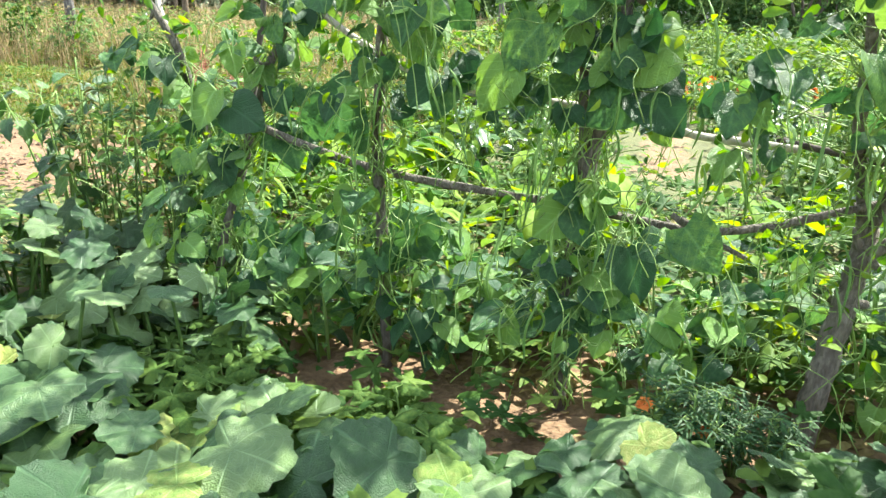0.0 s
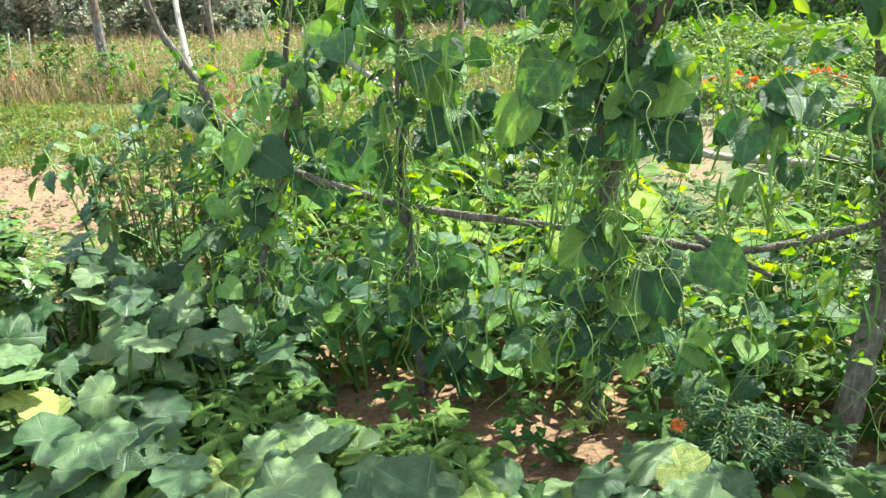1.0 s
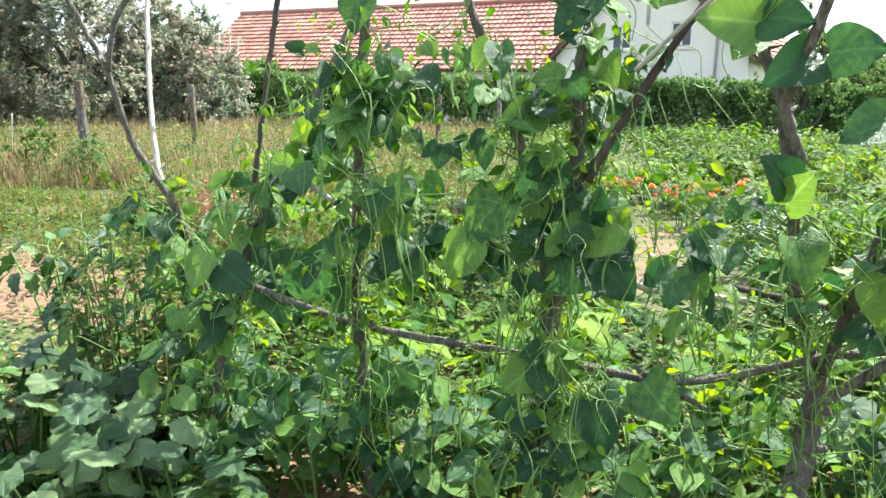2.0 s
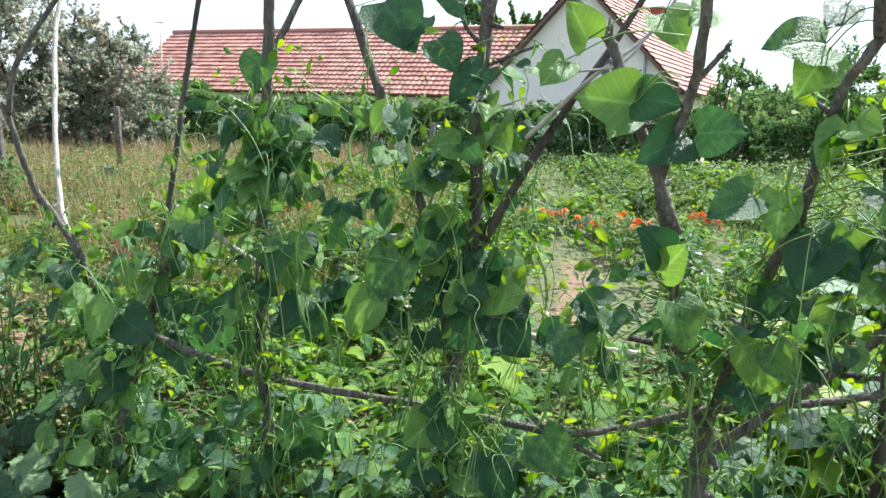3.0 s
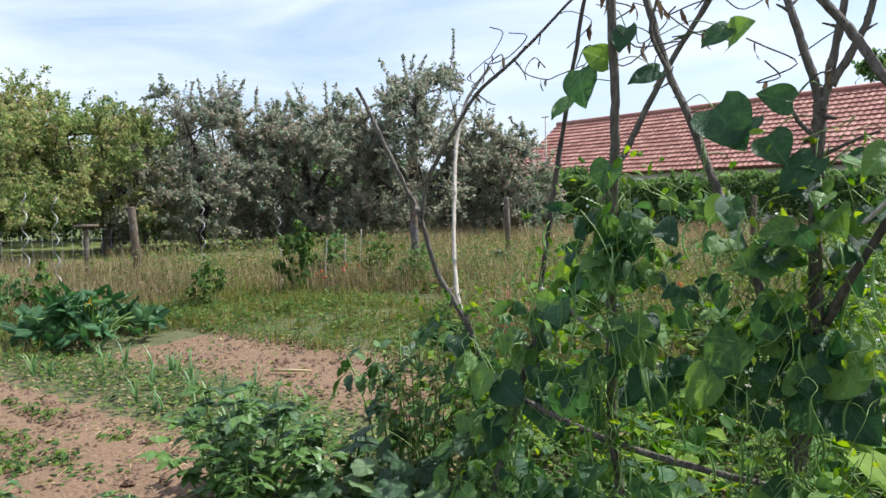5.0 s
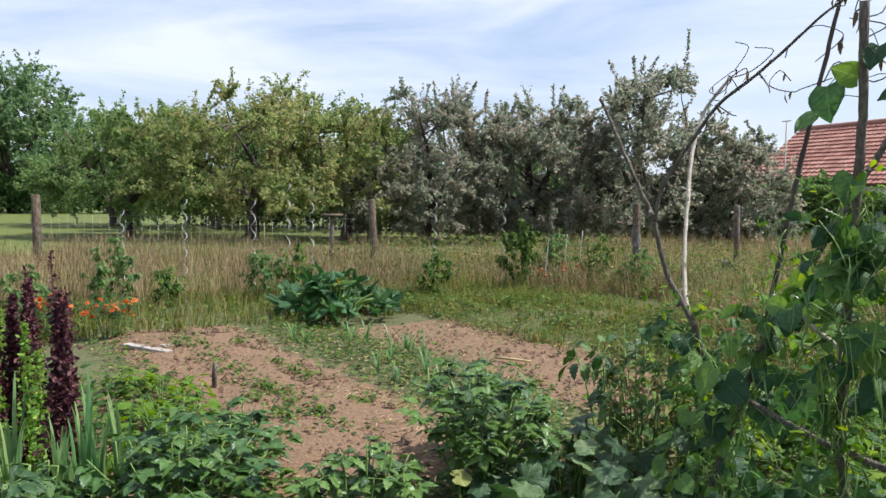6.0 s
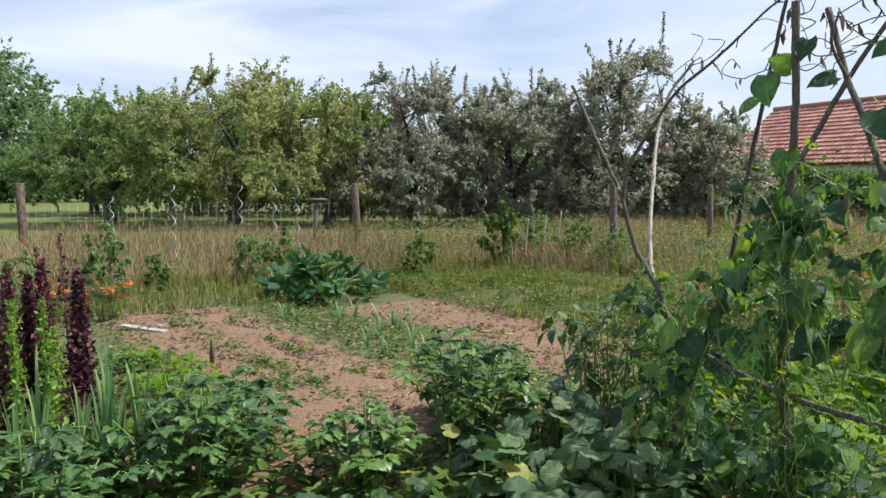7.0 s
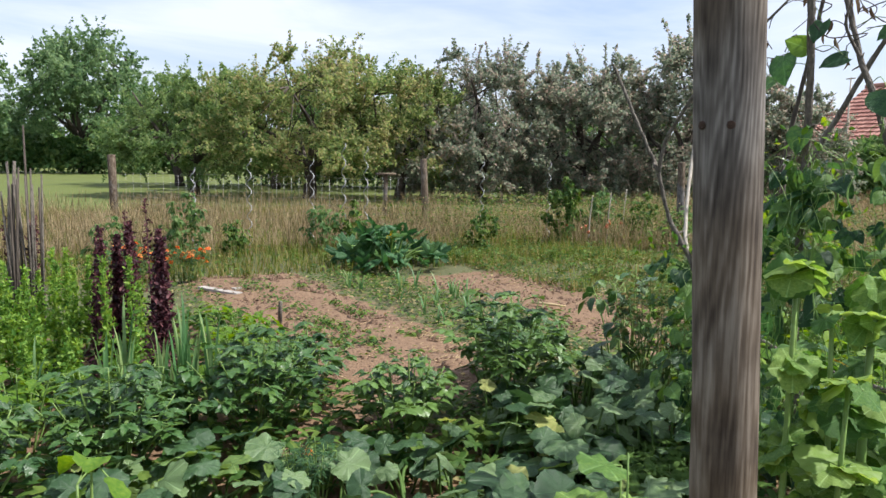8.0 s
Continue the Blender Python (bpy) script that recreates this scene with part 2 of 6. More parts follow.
BOARD = ramp_material("weathered_board", [(0.25, 0.23, 0.2), (0.4, 0.37, 0.33)], 6, 0.8, 0.3, 40, stretch_to=(0.2, 1, 1))


def post_material():
    """Weathered round post: grey sapwood with dark arching grain, stained darker in long patches."""
    m = bpy.data.materials.new("weathered_post")
    m.use_nodes = True
    n, l = m.node_tree.nodes, m.node_tree.links
    bsdf = n["Principled BSDF"]
    tc = n.new("ShaderNodeTexCoord")

    def noise_at(scale, detail, squeeze):
        mp, t = n.new("ShaderNodeMapping"), n.new("ShaderNodeTexNoise")
        mp.inputs["Scale"].default_value = (1, 1, squeeze)
        t.inputs["Scale"].default_value, t.inputs["Detail"].default_value = scale, detail
        l.new(tc.outputs["Object"], mp.inputs["Vector"])
        l.new(mp.outputs["Vector"], t.inputs["Vector"])
        return t.outputs["Fac"]

    def mixed(fac, a, b):
        x = n.new("ShaderNodeMix")
        x.inputs["Factor"].default_value = fac
        l.new(a, x.inputs["A"])
        l.new(b, x.inputs["B"])
        return x.outputs["Result"]

    flat, wander, bend, shift, ring = n.new("ShaderNodeMapping"), n.new("ShaderNodeTexNoise"), n.new("ShaderNodeMapping"), n.new("ShaderNodeVectorMath"), n.new("ShaderNodeVectorMath")
    flat.inputs["Scale"].default_value, bend.inputs["Scale"].default_value = (1, 1, 0.012), (1, 1, 0.22)
    wander.inputs["Scale"].default_value, wander.inputs["Detail"].default_value = 11.0, 2.0
    shift.operation, ring.operation = "MULTIPLY_ADD", "LENGTH"
    shift.inputs[1].default_value = (0.055, 0.055, 0.0)
    l.new(tc.outputs["Object"], flat.inputs["Vector"])
    l.new(tc.outputs["Object"], bend.inputs["Vector"])
    l.new(bend.outputs["Vector"], wander.inputs["Vector"])
    l.new(wander.outputs["Color"], shift.inputs[0])
    l.new(flat.outputs["Vector"], shift.inputs[2])
    l.new(shift.outputs["Vector"], ring.inputs[0])
    rings, sine, half = n.new("ShaderNodeMath"), n.new("ShaderNodeMath"), n.new("ShaderNodeMath")
    rings.operation, sine.operation, half.operation = "MULTIPLY", "SINE", "MULTIPLY_ADD"
    rings.inputs[1].default_value = 1300.0
    half.inputs[1].default_value, half.inputs[2].default_value = 0.5, 0.5
    l.new(ring.outputs["Value"], rings.inputs[0])
    l.new(rings.outputs["Value"], sine.inputs[0])
    l.new(sine.outputs["Value"], half.inputs[0])
    grain = mixed(0.86, half.outputs["Value"], noise_at(34, 7, 0.35))
    height = mixed(0.36, grain, noise_at(260, 7, 0.05))
    ramp = n.new("ShaderNodeValToRGB")
    els = ramp.color_ramp.elements
    els.new(0.5)
    for e, p, c in zip(els, (0.32, 0.49, 0.66), ((0.030, 0.020, 0.013), (0.10, 0.075, 0.051), (0.205, 0.17, 0.13))):
        e.position, e.color = p, (*c, 1)
    l.new(height, ramp.inputs["Fac"])
    grey, patch, tone = n.new("ShaderNodeHueSaturation"), n.new("ShaderNodeMapRange"), n.new("ShaderNodeMix")
    grey.inputs["Saturation"].default_value, grey.inputs["Value"].default_value = 0.35, 1.15
    patch.inputs["From Min"].default_value, patch.inputs["From Max"].default_value = 0.5, 0.62
    tone.data_type = "RGBA"
    l.new(noise_at(2.6, 3, 0.6), patch.inputs["Value"])
    l.new(ramp.outputs["Color"], grey.inputs["Color"])
    l.new(patch.outputs["Result"], tone.inputs["Factor"])
    l.new(ramp.outputs["Color"], tone.inputs["A"])
    l.new(grey.outputs["Color"], tone.inputs["B"])
    l.new(tone.outputs["Result"], bsdf.inputs["Base Color"])
    bsdf.inputs["Roughness"].default_value = 0.9
    bsdf.inputs["Specular IOR Level"].default_value = 0.2
    bp = n.new("ShaderNodeBump")
    bp.inputs["Strength"].default_value, bp.inputs["Distance"].default_value = 0.5, 0.003
    l.new(height, bp.inputs["Height"])
    l.new(bp.outputs["Normal"], bsdf.inputs["Normal"])
    return m


POSTWOOD = post_material()


def ground_material():
    """Soil, green turf and dry meadow, told apart by the sheet's own cover layers and broken up by noise."""
    m = bpy.data.materials.new("garden_ground")
    m.use_nodes = True
    n, l = m.node_tree.nodes, m.node_tree.links
    bsdf = n["Principled BSDF"]
    tc = n.new("ShaderNodeTexCoord")

    def noise_at(scale, detail=6):
        t = n.new("ShaderNodeTexNoise")
        t.inputs["Scale"].default_value, t.inputs["Detail"].default_value = scale, detail
        l.new(tc.outputs["Object"], t.inputs["Vector"])
        return t.outputs["Fac"]

    def ramp(fac, stops):
        r = n.new("ShaderNodeValToRGB")
        while len(r.color_ramp.elements) < len(stops):
            r.color_ramp.elements.new(0.5)
        for e, (p, c) in zip(r.color_ramp.elements, stops):
            e.position, e.color = p, (*c, 1)
        l.new(fac, r.inputs["Fac"])
        return r.outputs["Color"]

    def blend(fac, a, b):
        x = n.new("ShaderNodeMix")
        x.data_type = "RGBA"
        l.new(fac, x.inputs["Factor"])
        l.new(a, x.inputs["A"])
        l.new(b, x.inputs["B"])
        return x.outputs["Result"]

    def layer(name, breakup):
        a = n.new("ShaderNodeAttribute")
        a.attribute_name = name
        s = n.new("ShaderNodeMath")
        s.operation = "ADD"
        l.new(a.outputs["Fac"], s.inputs[0])
        l.new(breakup, s.inputs[1])
        return ramp(s.outputs["Value"], [(0.85, (0, 0, 0)), (1.12, (1, 1, 1))])

    coarse, mid, fine = noise_at(0.7), noise_at(5), noise_at(45)
    soil = blend(mid, ramp(fine, [(0.3, (0.085, 0.049, 0.026)), (0.7, (0.177, 0.106, 0.058))]), ramp(fine, [(0.3, (0.133, 0.079, 0.043)), (0.7, (0.241, 0.153, 0.086))]))
    turf = blend(mid, ramp(fine, [(0.3, (0.034, 0.046, 0.014)), (0.7, (0.08, 0.098, 0.03))]), ramp(fine, [(0.3, (0.07, 0.07, 0.026)), (0.7, (0.135, 0.122, 0.05))]))
    lawn = blend(coarse, ramp(fine, [(0.3, (0.042, 0.072, 0.010)), (0.7, (0.08, 0.118, 0.018))]), ramp(fine, [(0.3, (0.085, 0.108, 0.016)), (0.7, (0.15, 0.155, 0.03))]))
    dry = blend(mid, ramp(fine, [(0.3, (0.088, 0.066, 0.028)), (0.7, (0.172, 0.132, 0.062))]), ramp(fine, [(0.3, (0.138, 0.104, 0.046)), (0.7, (0.235, 0.188, 0.10))]))
    c = blend(layer("lawn", mid), turf, lawn)
    c = blend(layer("dry", mid), c, dry)
    c = blend(layer("soil", mid), c, soil)
    l.new(c, bsdf.inputs["Base Color"])
    bsdf.inputs["Roughness"].default_value = 0.95
    bp = n.new("ShaderNodeBump")
    bp.inputs["Strength"].default_value, bp.inputs["Distance"].default_value = 0.8, 0.02
    l.new(fine, bp.inputs["Height"])
    l.new(bp.outputs["Normal"], bsdf.inputs["Normal"])
    return m


# ---- mesh helpers ----
class Geo:
    """Collects vertices and faces for one mesh."""

    def __init__(self):
        self.v, self.f, self.count = [], [], 0

    def add(self, verts, faces):
        verts = np.asarray(verts, dtype=float)
        self.v.append(verts)
        self.f.extend([tuple(i + self.count for i in f) for f in faces])
        self.count += len(verts)

    def place(self, shape, m):
        """Adds a (vertices, faces) shape, moved by the 4 x 4 matrix m."""
        a = np.array(m)
        self.add(shape[0] @ a[:3, :3].T + a[:3, 3], shape[1])

    def tube(self, pts, radii, sides=6, close=True, wobble=0.0):
        pts = [Vector(p) for p in pts]
        radii = radii if hasattr(radii, "__len__") else [radii] * len(pts)
        verts, faces = [], []
        side = None
        for i, p in enumerate(pts):
            d = (pts[min(i + 1, len(pts) - 1)] - pts[max(i - 1, 0)]).normalized()
            if side is None:
                side = d.orthogonal().normalized()
            side = (side - d * side.dot(d)).normalized()
            up = d.cross(side)
            for k in range(sides):
                a = 2 * math.pi * k / sides
                r = radii[i] * (1 + (wobble * noise.noise((p + side * a) * 9) if wobble else 0))
                verts.append(p + side * (math.cos(a) * r) + up * (math.sin(a) * r))
        for i in range(len(pts) - 1):
            for k in range(sides):
                a, b = i * sides + k, i * sides + (k + 1) % sides
                faces.append((a, b, b + sides, a + sides))
        if close:
            faces.append(tuple(reversed(range(sides))))
            faces.append(tuple(range((len(pts) - 1) * sides, len(pts) * sides)))
        self.add([tuple(v) for v in verts], faces)

    def box(self, lo, hi, m=None):
        x0, y0, z0 = lo
        x1, y1, z1 = hi
        v = np.array([(x0, y0, z0), (x1, y0, z0), (x1, y1, z0), (x0, y1, z0), (x0, y0, z1), (x1, y0, z1), (x1, y1, z1), (x0, y1, z1)], dtype=float)
        f = [(3, 2, 1, 0), (4, 5, 6, 7), (0, 1, 5, 4), (1, 2, 6, 5), (2, 3, 7, 6), (3, 0, 4, 7)]
        if m is None:
            self.add(v, f)
        else:
            self.place((v, f), m)

    def mesh(self, name, material, smooth=True):
        me = bpy.data.meshes.new(name)
        me.from_pydata(np.concatenate(self.v).tolist() if self.v else [], [], self.f)
        if smooth:
            me.polygons.foreach_set("use_smooth", [True] * len(me.polygons))
        me.materials.append(material)
        me.update()
        return me


def curve_points(pts, steps=6):
    """A smooth line through the points."""
    p = [Vector(q) for q in pts]
    p = [p[0] * 2 - p[1]] + p + [p[-1] * 2 - p[-2]]
    out = []
    for i in range(1, len(p) - 2):
        for s in range(steps):
            t = s / steps
            a, b, c, d = p[i - 1], p[i], p[i + 1], p[i + 2]
            out.append(0.5 * (2 * b + (c - a) * t + (2 * a - 5 * b + 4 * c - d) * t * t + (3 * b - a - 3 * c + d) * t ** 3))
    return out + [p[-2]]


def thing(name, base, label, category, group="", kind=""):
    e = new(name)
    e.empty_display_size = 0.1
    e.location = base
    e.matrix_basis = Matrix.Translation(base)
    return tagged(e, label, category, group, kind)


def part(name, me, parent, label="", kind="", m=None):
    """Links a mesh under a thing or a part; its coordinates, or m, are those of the world."""
    ob = new(name, me)
    top, shift = parent, Matrix.Identity(4)
    while top is not None:
        shift = top.matrix_basis @ shift
        top = top.parent
    ob.parent = parent
    ob.matrix_basis = shift.inverted() @ (m if m is not None else Matrix.Identity(4))
    if label:
        ob["label"] = label
    if kind:
        ob["kind"] = kind
    return ob


def aim(pos, tip, normal, size, squash=1.0):
    """The pose of a leaf: its base at pos, its tip along tip, its face towards normal."""
    y = Vector(tip).normalized()
    z = Vector(normal)
    z = z - y * z.dot(y)
    z = z.normalized() if z.length > 1e-4 else y.orthogonal().normalized()
    x = y.cross(z)
    r = Matrix((x, y, z)).transposed().to_4x4()
    return Matrix.Translation(pos) @ r @ Matrix.Diagonal((size * squash, size, size, 1))


def blade_leaf(width, rows=6, fold=0.25, curl=0.35, wave=0.03, heart=0.0, teeth=0.0, seed=0, lobes=None):
    """A leaf along +y of length 1: a grid of rows over five columns, folded at the midrib, curled along its length."""
    r = random.Random(seed)
    verts, faces = [], []
    cols = (-1.0, -0.55, 0.0, 0.55, 1.0)
    for i in range(rows + 1):
        u = i / rows
        w = width * (lobes(u) if lobes else math.sin(math.pi * min(1, u * 0.92 + 0.08)) ** 0.75 * (1 - 0.45 * u))
        if teeth:
            w *= 1 + teeth * (1 if i % 2 else -1)
        for c in cols:
            y = u - heart * abs(c) * max(0, 1 - u * 3.5)
            z = fold * abs(c) * w - curl * u * u + wave * math.sin(6 * u + 4 * c + seed) + r.uniform(-wave, wave) * 0.5
            verts.append((c * w, y, z))
    for i in range(rows):
        for k in range(4):
            a = i * 5 + k
            faces.append((a, a + 1, a + 6, a + 5))
    return np.array(verts), faces


def lobed_leaf(points=5, depth=0.25, spokes=26, droop=0.3, wave=0.06, teeth=0.05, seed=0, notch=0.35, bend=0.0):
    """A round leaf with lobes and a notch at its stalk (origin), unit radius, mostly towards +y."""
    r = random.Random(seed)
    verts, faces = [(0, 0, 0)], []
    rings = (0.35, 0.7, 1.0)
    for k in rings:
        for s in range(spokes):
            a = 2 * math.pi * s / spokes
            lobe = 1 + depth * (0.6 * math.cos(points * a) + 0.4 * abs(math.cos(points * a / 2)) - 0.25)
            back = 1 - notch * max(0, math.cos(a - math.pi)) ** 6
            rad = k * 0.95 * lobe * back * (1 + 0.18 * math.cos(a)) * (1 + (teeth * (1 if s % 2 else -1) if k == 1 else 0))
            z = -droop * k * k + wave * k * math.sin(points * a + seed) + 0.12 * k + r.uniform(-wave, wave) * 0.8 * k + bend * k * k * math.sin(2 * a + seed)
            verts.append((rad * math.sin(a), rad * math.cos(a), z))
    for s in range(spokes):
        faces.append((0, 1 + s, 1 + (s + 1) % spokes))
        for q in range(2):
            a, b = 1 + q * spokes + s, 1 + q * spokes + (s + 1) % spokes
            faces.append((a, a + spokes, b + spokes, b))
    return np.array(verts), faces


SHAPE_OF = {}


def shape_mesh(name, shape, material):
    g = Geo()
    g.add(*shape)
    me = g.mesh(name, material)
    SHAPE_OF[me.name] = shape
    return me


def bean_outline(u):
    return 2.0 * (u + 0.04) ** 0.35 * (1 - u) ** 0.85 if u < 1 else 0.02


def squash_leaf(seed, spokes=45, ripple=0.05, cup=0.1, droop=0.2):
    """A broad five-cornered squash leaf about its stalk: sunken veins, puffed fields, a rippled toothed edge and a narrow notch."""
    r = random.Random(seed)
    ph = r.uniform(0, 6.28)
    verts, faces = [(0, 0, 0)], []
    rings = (0.22, 0.45, 0.68, 0.87, 1.0)
    for k in rings:
        for q in range(spokes):
            a = 2 * math.pi * q / spokes
            edge = 1 + 0.055 * math.cos(5 * a) + 0.02 * math.cos(10 * a + ph) + 0.05 * math.sin(2 * a + ph)
            edge *= 1 - 0.55 * max(0, math.cos(a - math.pi)) ** 10
            tooth = 0.03 * (1 if q % 2 else -1) + r.uniform(-0.02, 0.02) if k == 1.0 else 0
            rad = k * edge * (1 + tooth) * (0.95 + 0.12 * math.cos(a))
            vein = math.cos(2.5 * a) ** 2
            z = cup * k - (cup + droop) * k * k * (0.6 + 0.4 * math.cos(a + 0.5 * ph)) - 0.05 * k * vein + ripple * k ** 2.5 * math.sin(7 * a + 3 * ph) + 0.6 * ripple * k ** 2 * math.sin(3 * a + ph)
            verts.append((rad * math.sin(a), rad * math.cos(a), z + r.uniform(-0.012, 0.012)))
    for q in range(spokes):
        faces.append((0, 1 + q, 1 + (q + 1) % spokes))
        for k in range(len(rings) - 1):
            a, b = 1 + k * spokes + q, 1 + k * spokes + (q + 1) % spokes
            faces.append((a, a + spokes, b + spokes, b))
    return np.array(verts), faces


BEAN_SHAPES = [blade_leaf(0.43 + 0.05 * (i % 3), 9, 0.06 + 0.09 * (i % 4), 0.1 + 0.13 * (i % 3), 0.04, 0.14, 0, i, bean_outline) for i in range(8)]
OVAL_SHAPES = [blade_leaf(0.3 + 0.04 * (i % 3), 6, 0.25, 0.2 + 0.12 * (i % 3), 0.03, 0.0, 0.1, i) for i in range(5)]
SMALL_SHAPES = [blade_leaf(0.34, 3, 0.3, 0.3, 0.0, 0.0, 0.0, i) for i in range(3)]
LOBED_SHAPES = [squash_leaf(i, 45, 0.04 + 0.025 * (i % 3), 0.06 + 0.06 * (i % 2), 0.02 + 0.09 * (i % 4)) for i in range(8)]
JAGGED_SHAPES = [lobed_leaf(5, 0.6, 40, 0.2 + 0.08 * i, 0.08, 0.09, i, 0.5) for i in range(4)]

def leaf_cloud(g, points, sizes, seed, up=0.6, droop=-0.2):
    """Adds one small leaf at each point, turned at random, faces mostly up."""
    rs = np.random.RandomState(seed)
    p, n = np.asarray(points, dtype=float), len(points)
    y = rs.normal(size=(n, 3)) + (0, 0, droop)
    y /= np.linalg.norm(y, axis=1)[:, None]
    z = rs.normal(size=(n, 3)) + (0, 0, up)
    z -= y * (z * y).sum(1)[:, None]
    z /= np.linalg.norm(z, axis=1)[:, None] + 1e-9
    x = np.cross(y, z)
    s = np.asarray(sizes)[:, None, None]
    v = TUFT_LEAF[0]
    k = len(v)
    w = p[:, None, :] + s * (v[None, :, :1] * x[:, None] + v[None, :, 1:2] * y[:, None] + v[None, :, 2:] * z[:, None])
    g.v.append(w.reshape(-1, 3))
    base = g.count + np.arange(n) * k
    for f in TUFT_LEAF[1]:
        g.f.extend(map(tuple, (base[:, None] + np.array(f)[None]).tolist()))
    g.count += n * k


TUFT_LEAF = (np.array([(-0.2, 0, 0), (0.2, 0, 0), (0.42, 0.5, 0.12), (0, 1.0, -0.1), (-0.42, 0.5, 0.12)]), [(0, 1, 2, 4), (4, 2, 3)])


def rand_dir(r, up=0.0):
    while True:
        v = Vector((r.uniform(-1, 1), r.uniform(-1, 1), r.uniform(-1, 1)))
        if 0.1 < v.length < 1:
            v.normalize()
            v.z += up
            return v.normalized()


# ---- ground ----
def smooth_step(a, b, x):
    t = np.clip((x - a) / (b - a), 0, 1)
    return t * t * (3 - 2 * t)


def inside(x, y, x0, x1, y0, y1, soft=0.25):
    return smooth_step(x0 - soft, x0 + soft, x) * (1 - smooth_step(x1 - soft, x1 + soft, x)) * smooth_step(y0 - soft, y0 + soft, y) * (1 - smooth_step(y1 - soft, y1 + soft, y))


def meadow_edge(y):
    """How far towards -x the dry meadow begins."""
    return np.interp(y, [-40, 2, 7, 9.5, 12], [-11.0, -10.2, -8.9, -6.5, 40])


def ground_height(x, y):
    return 0.03 * np.sin(x * 1.7 + 0.4) * np.sin(y * 1.3) + 0.012 * np.sin(x * 6.1) * np.sin(y * 7.3 + 1) - 0.02


def build_ground():
    fine = 0.16
    xs = np.concatenate([[-2500, -1200, -600, -300, -180, -120, -90, -70, -55, -45, -38, -32, -28, -24, -21, -19, -17, -15.5, -14, -13], np.arange(-12, 4.01, fine), [4.6, 5.5, 7, 9, 12, 16, 22, 30, 45, 70, 120, 300, 800, 2500]])
    ys = np.concatenate([[-2500, -800, -300, -120, -60, -30, -18, -10, -6, -4, -3], np.arange(-2.4, 11.01, fine), [11.5, 12.2, 13, 14, 15.5, 17, 19, 22, 26, 32, 40, 55, 80, 120, 250, 800, 2500]])
    X, Y = np.meshgrid(xs, ys)
    Z = ground_height(X, Y) * np.exp(-np.maximum(0, np.hypot(X + 3, Y - 3) - 14) / 4)
    soil = np.maximum.reduce([inside(X, Y, -7.2, -2.2, 2.1, 3.6, 0.3) * 0.32, inside(X, Y, -7.4, -2.3, 0.9, 2.25, 0.22), inside(X, Y, -6.7, -2.2, 3.45, 4.85, 0.3), inside(X, Y, -1.8, 3.0, 1.2, 2.6, 0.4), inside(X, Y, 0.25, 0.72, 5.2, 8.2, 0.2) * 0.6,
                              inside(X, Y, -2.6, 3.0, -0.6, 1.2, 0.4) * 0.9, inside(X, Y, -5.2, -2.0, -1.8, 0.9, 0.3) * 0.8])
    bumps = np.random.RandomState(3).normal(0, 0.011, X.shape)
    Z = Z + soil * bumps + 0.035 * inside(X, Y, -7.4, -2.3, 1.0, 2.2, 0.2)
    dry = smooth_step(-0.8, 0.8, meadow_edge(Y) - X) * (1 - smooth_step(0, 5, -16.5 - X))
    dry = np.where(Y > 9.5, inside(X, Y, -16, -3.4, 9.0, 26, 0.8), dry)
    lawn = np.maximum(smooth_step(-1, 5, -16.5 - X), inside(X, Y, 3.5, 60, 10, 40, 1))
    g = Geo()
    v = np.stack([X.ravel(), Y.ravel(), Z.ravel()], 1)
    w = len(xs)
    g.add(v, [(j * w + i, j * w + i + 1, (j + 1) * w + i + 1, (j + 1) * w + i) for j in range(len(ys) - 1) for i in range(w - 1)])
    me = g.mesh("ground", ground_material())
    for name, a in (("soil", soil), ("dry", dry), ("lawn", lawn)):
        me.attributes.new(name, "FLOAT", "POINT").data.foreach_set("value", a.ravel())
    tagged(new("ground", me), "bare brown garden beds, weedy turf and dry meadow", "ground", kind="structure")


build_ground()


def gz(x, y):
    return float(ground_height(x, y))


# ---- grass and weeds ----
def grass(name, label, material, count, where, height, width, lean=0.35, heads=False, seed=1):
    r = random.Random(seed)
    g = Geo()
    done = 0
    while done < count:
        p = where(r)
        if p is None:
            continue
        x, y = p
        h = height * r.uniform(0.45, 1.15) * (1 + 0.55 * noise.noise(Vector((x * 0.5, y * 0.5, seed))))
        a = r.uniform(0, 6.283)
        dx, dy = math.cos(a), math.sin(a)
        b = r.uniform(0.1, 1) * lean * h
        c, s = math.cos(a + 1.6 + r.uniform(-.5, .5)) * width, math.sin(a + 1.6) * width
        z = gz(x, y) - 0.02 if abs(x) < 12 and y < 11 else -0.02
        v = [(x - c, y - s, z), (x + c, y + s, z), (x + dx * b * .35 + c * .7, y + dy * b * .35 + s * .7, z + h * .6), (x + dx * b * .35 - c * .7, y + dy * b * .35 - s * .7, z + h * .6), (x + dx * b, y + dy * b, z + h)]
        f = [(0, 1, 2, 3), (3, 2, 4)]
        if heads and r.random() < 0.5:
            q, hh = width * 2.2, h * 0.16
            v += [(x + dx * b - c * 1.5, y + dy * b - s * 1.5, z + h - hh), (x + dx * b + c * 1.5, y + dy * b + s * 1.5, z + h - hh), (x + dx * b * 1.1, y + dy * b * 1.1, z + h + hh * .6)]
            f.append((5, 6, 7))
        g.add(v, f)
        done += 1
    return tagged(new(name, g.mesh(name, material)), label, "grass", kind="stuff")


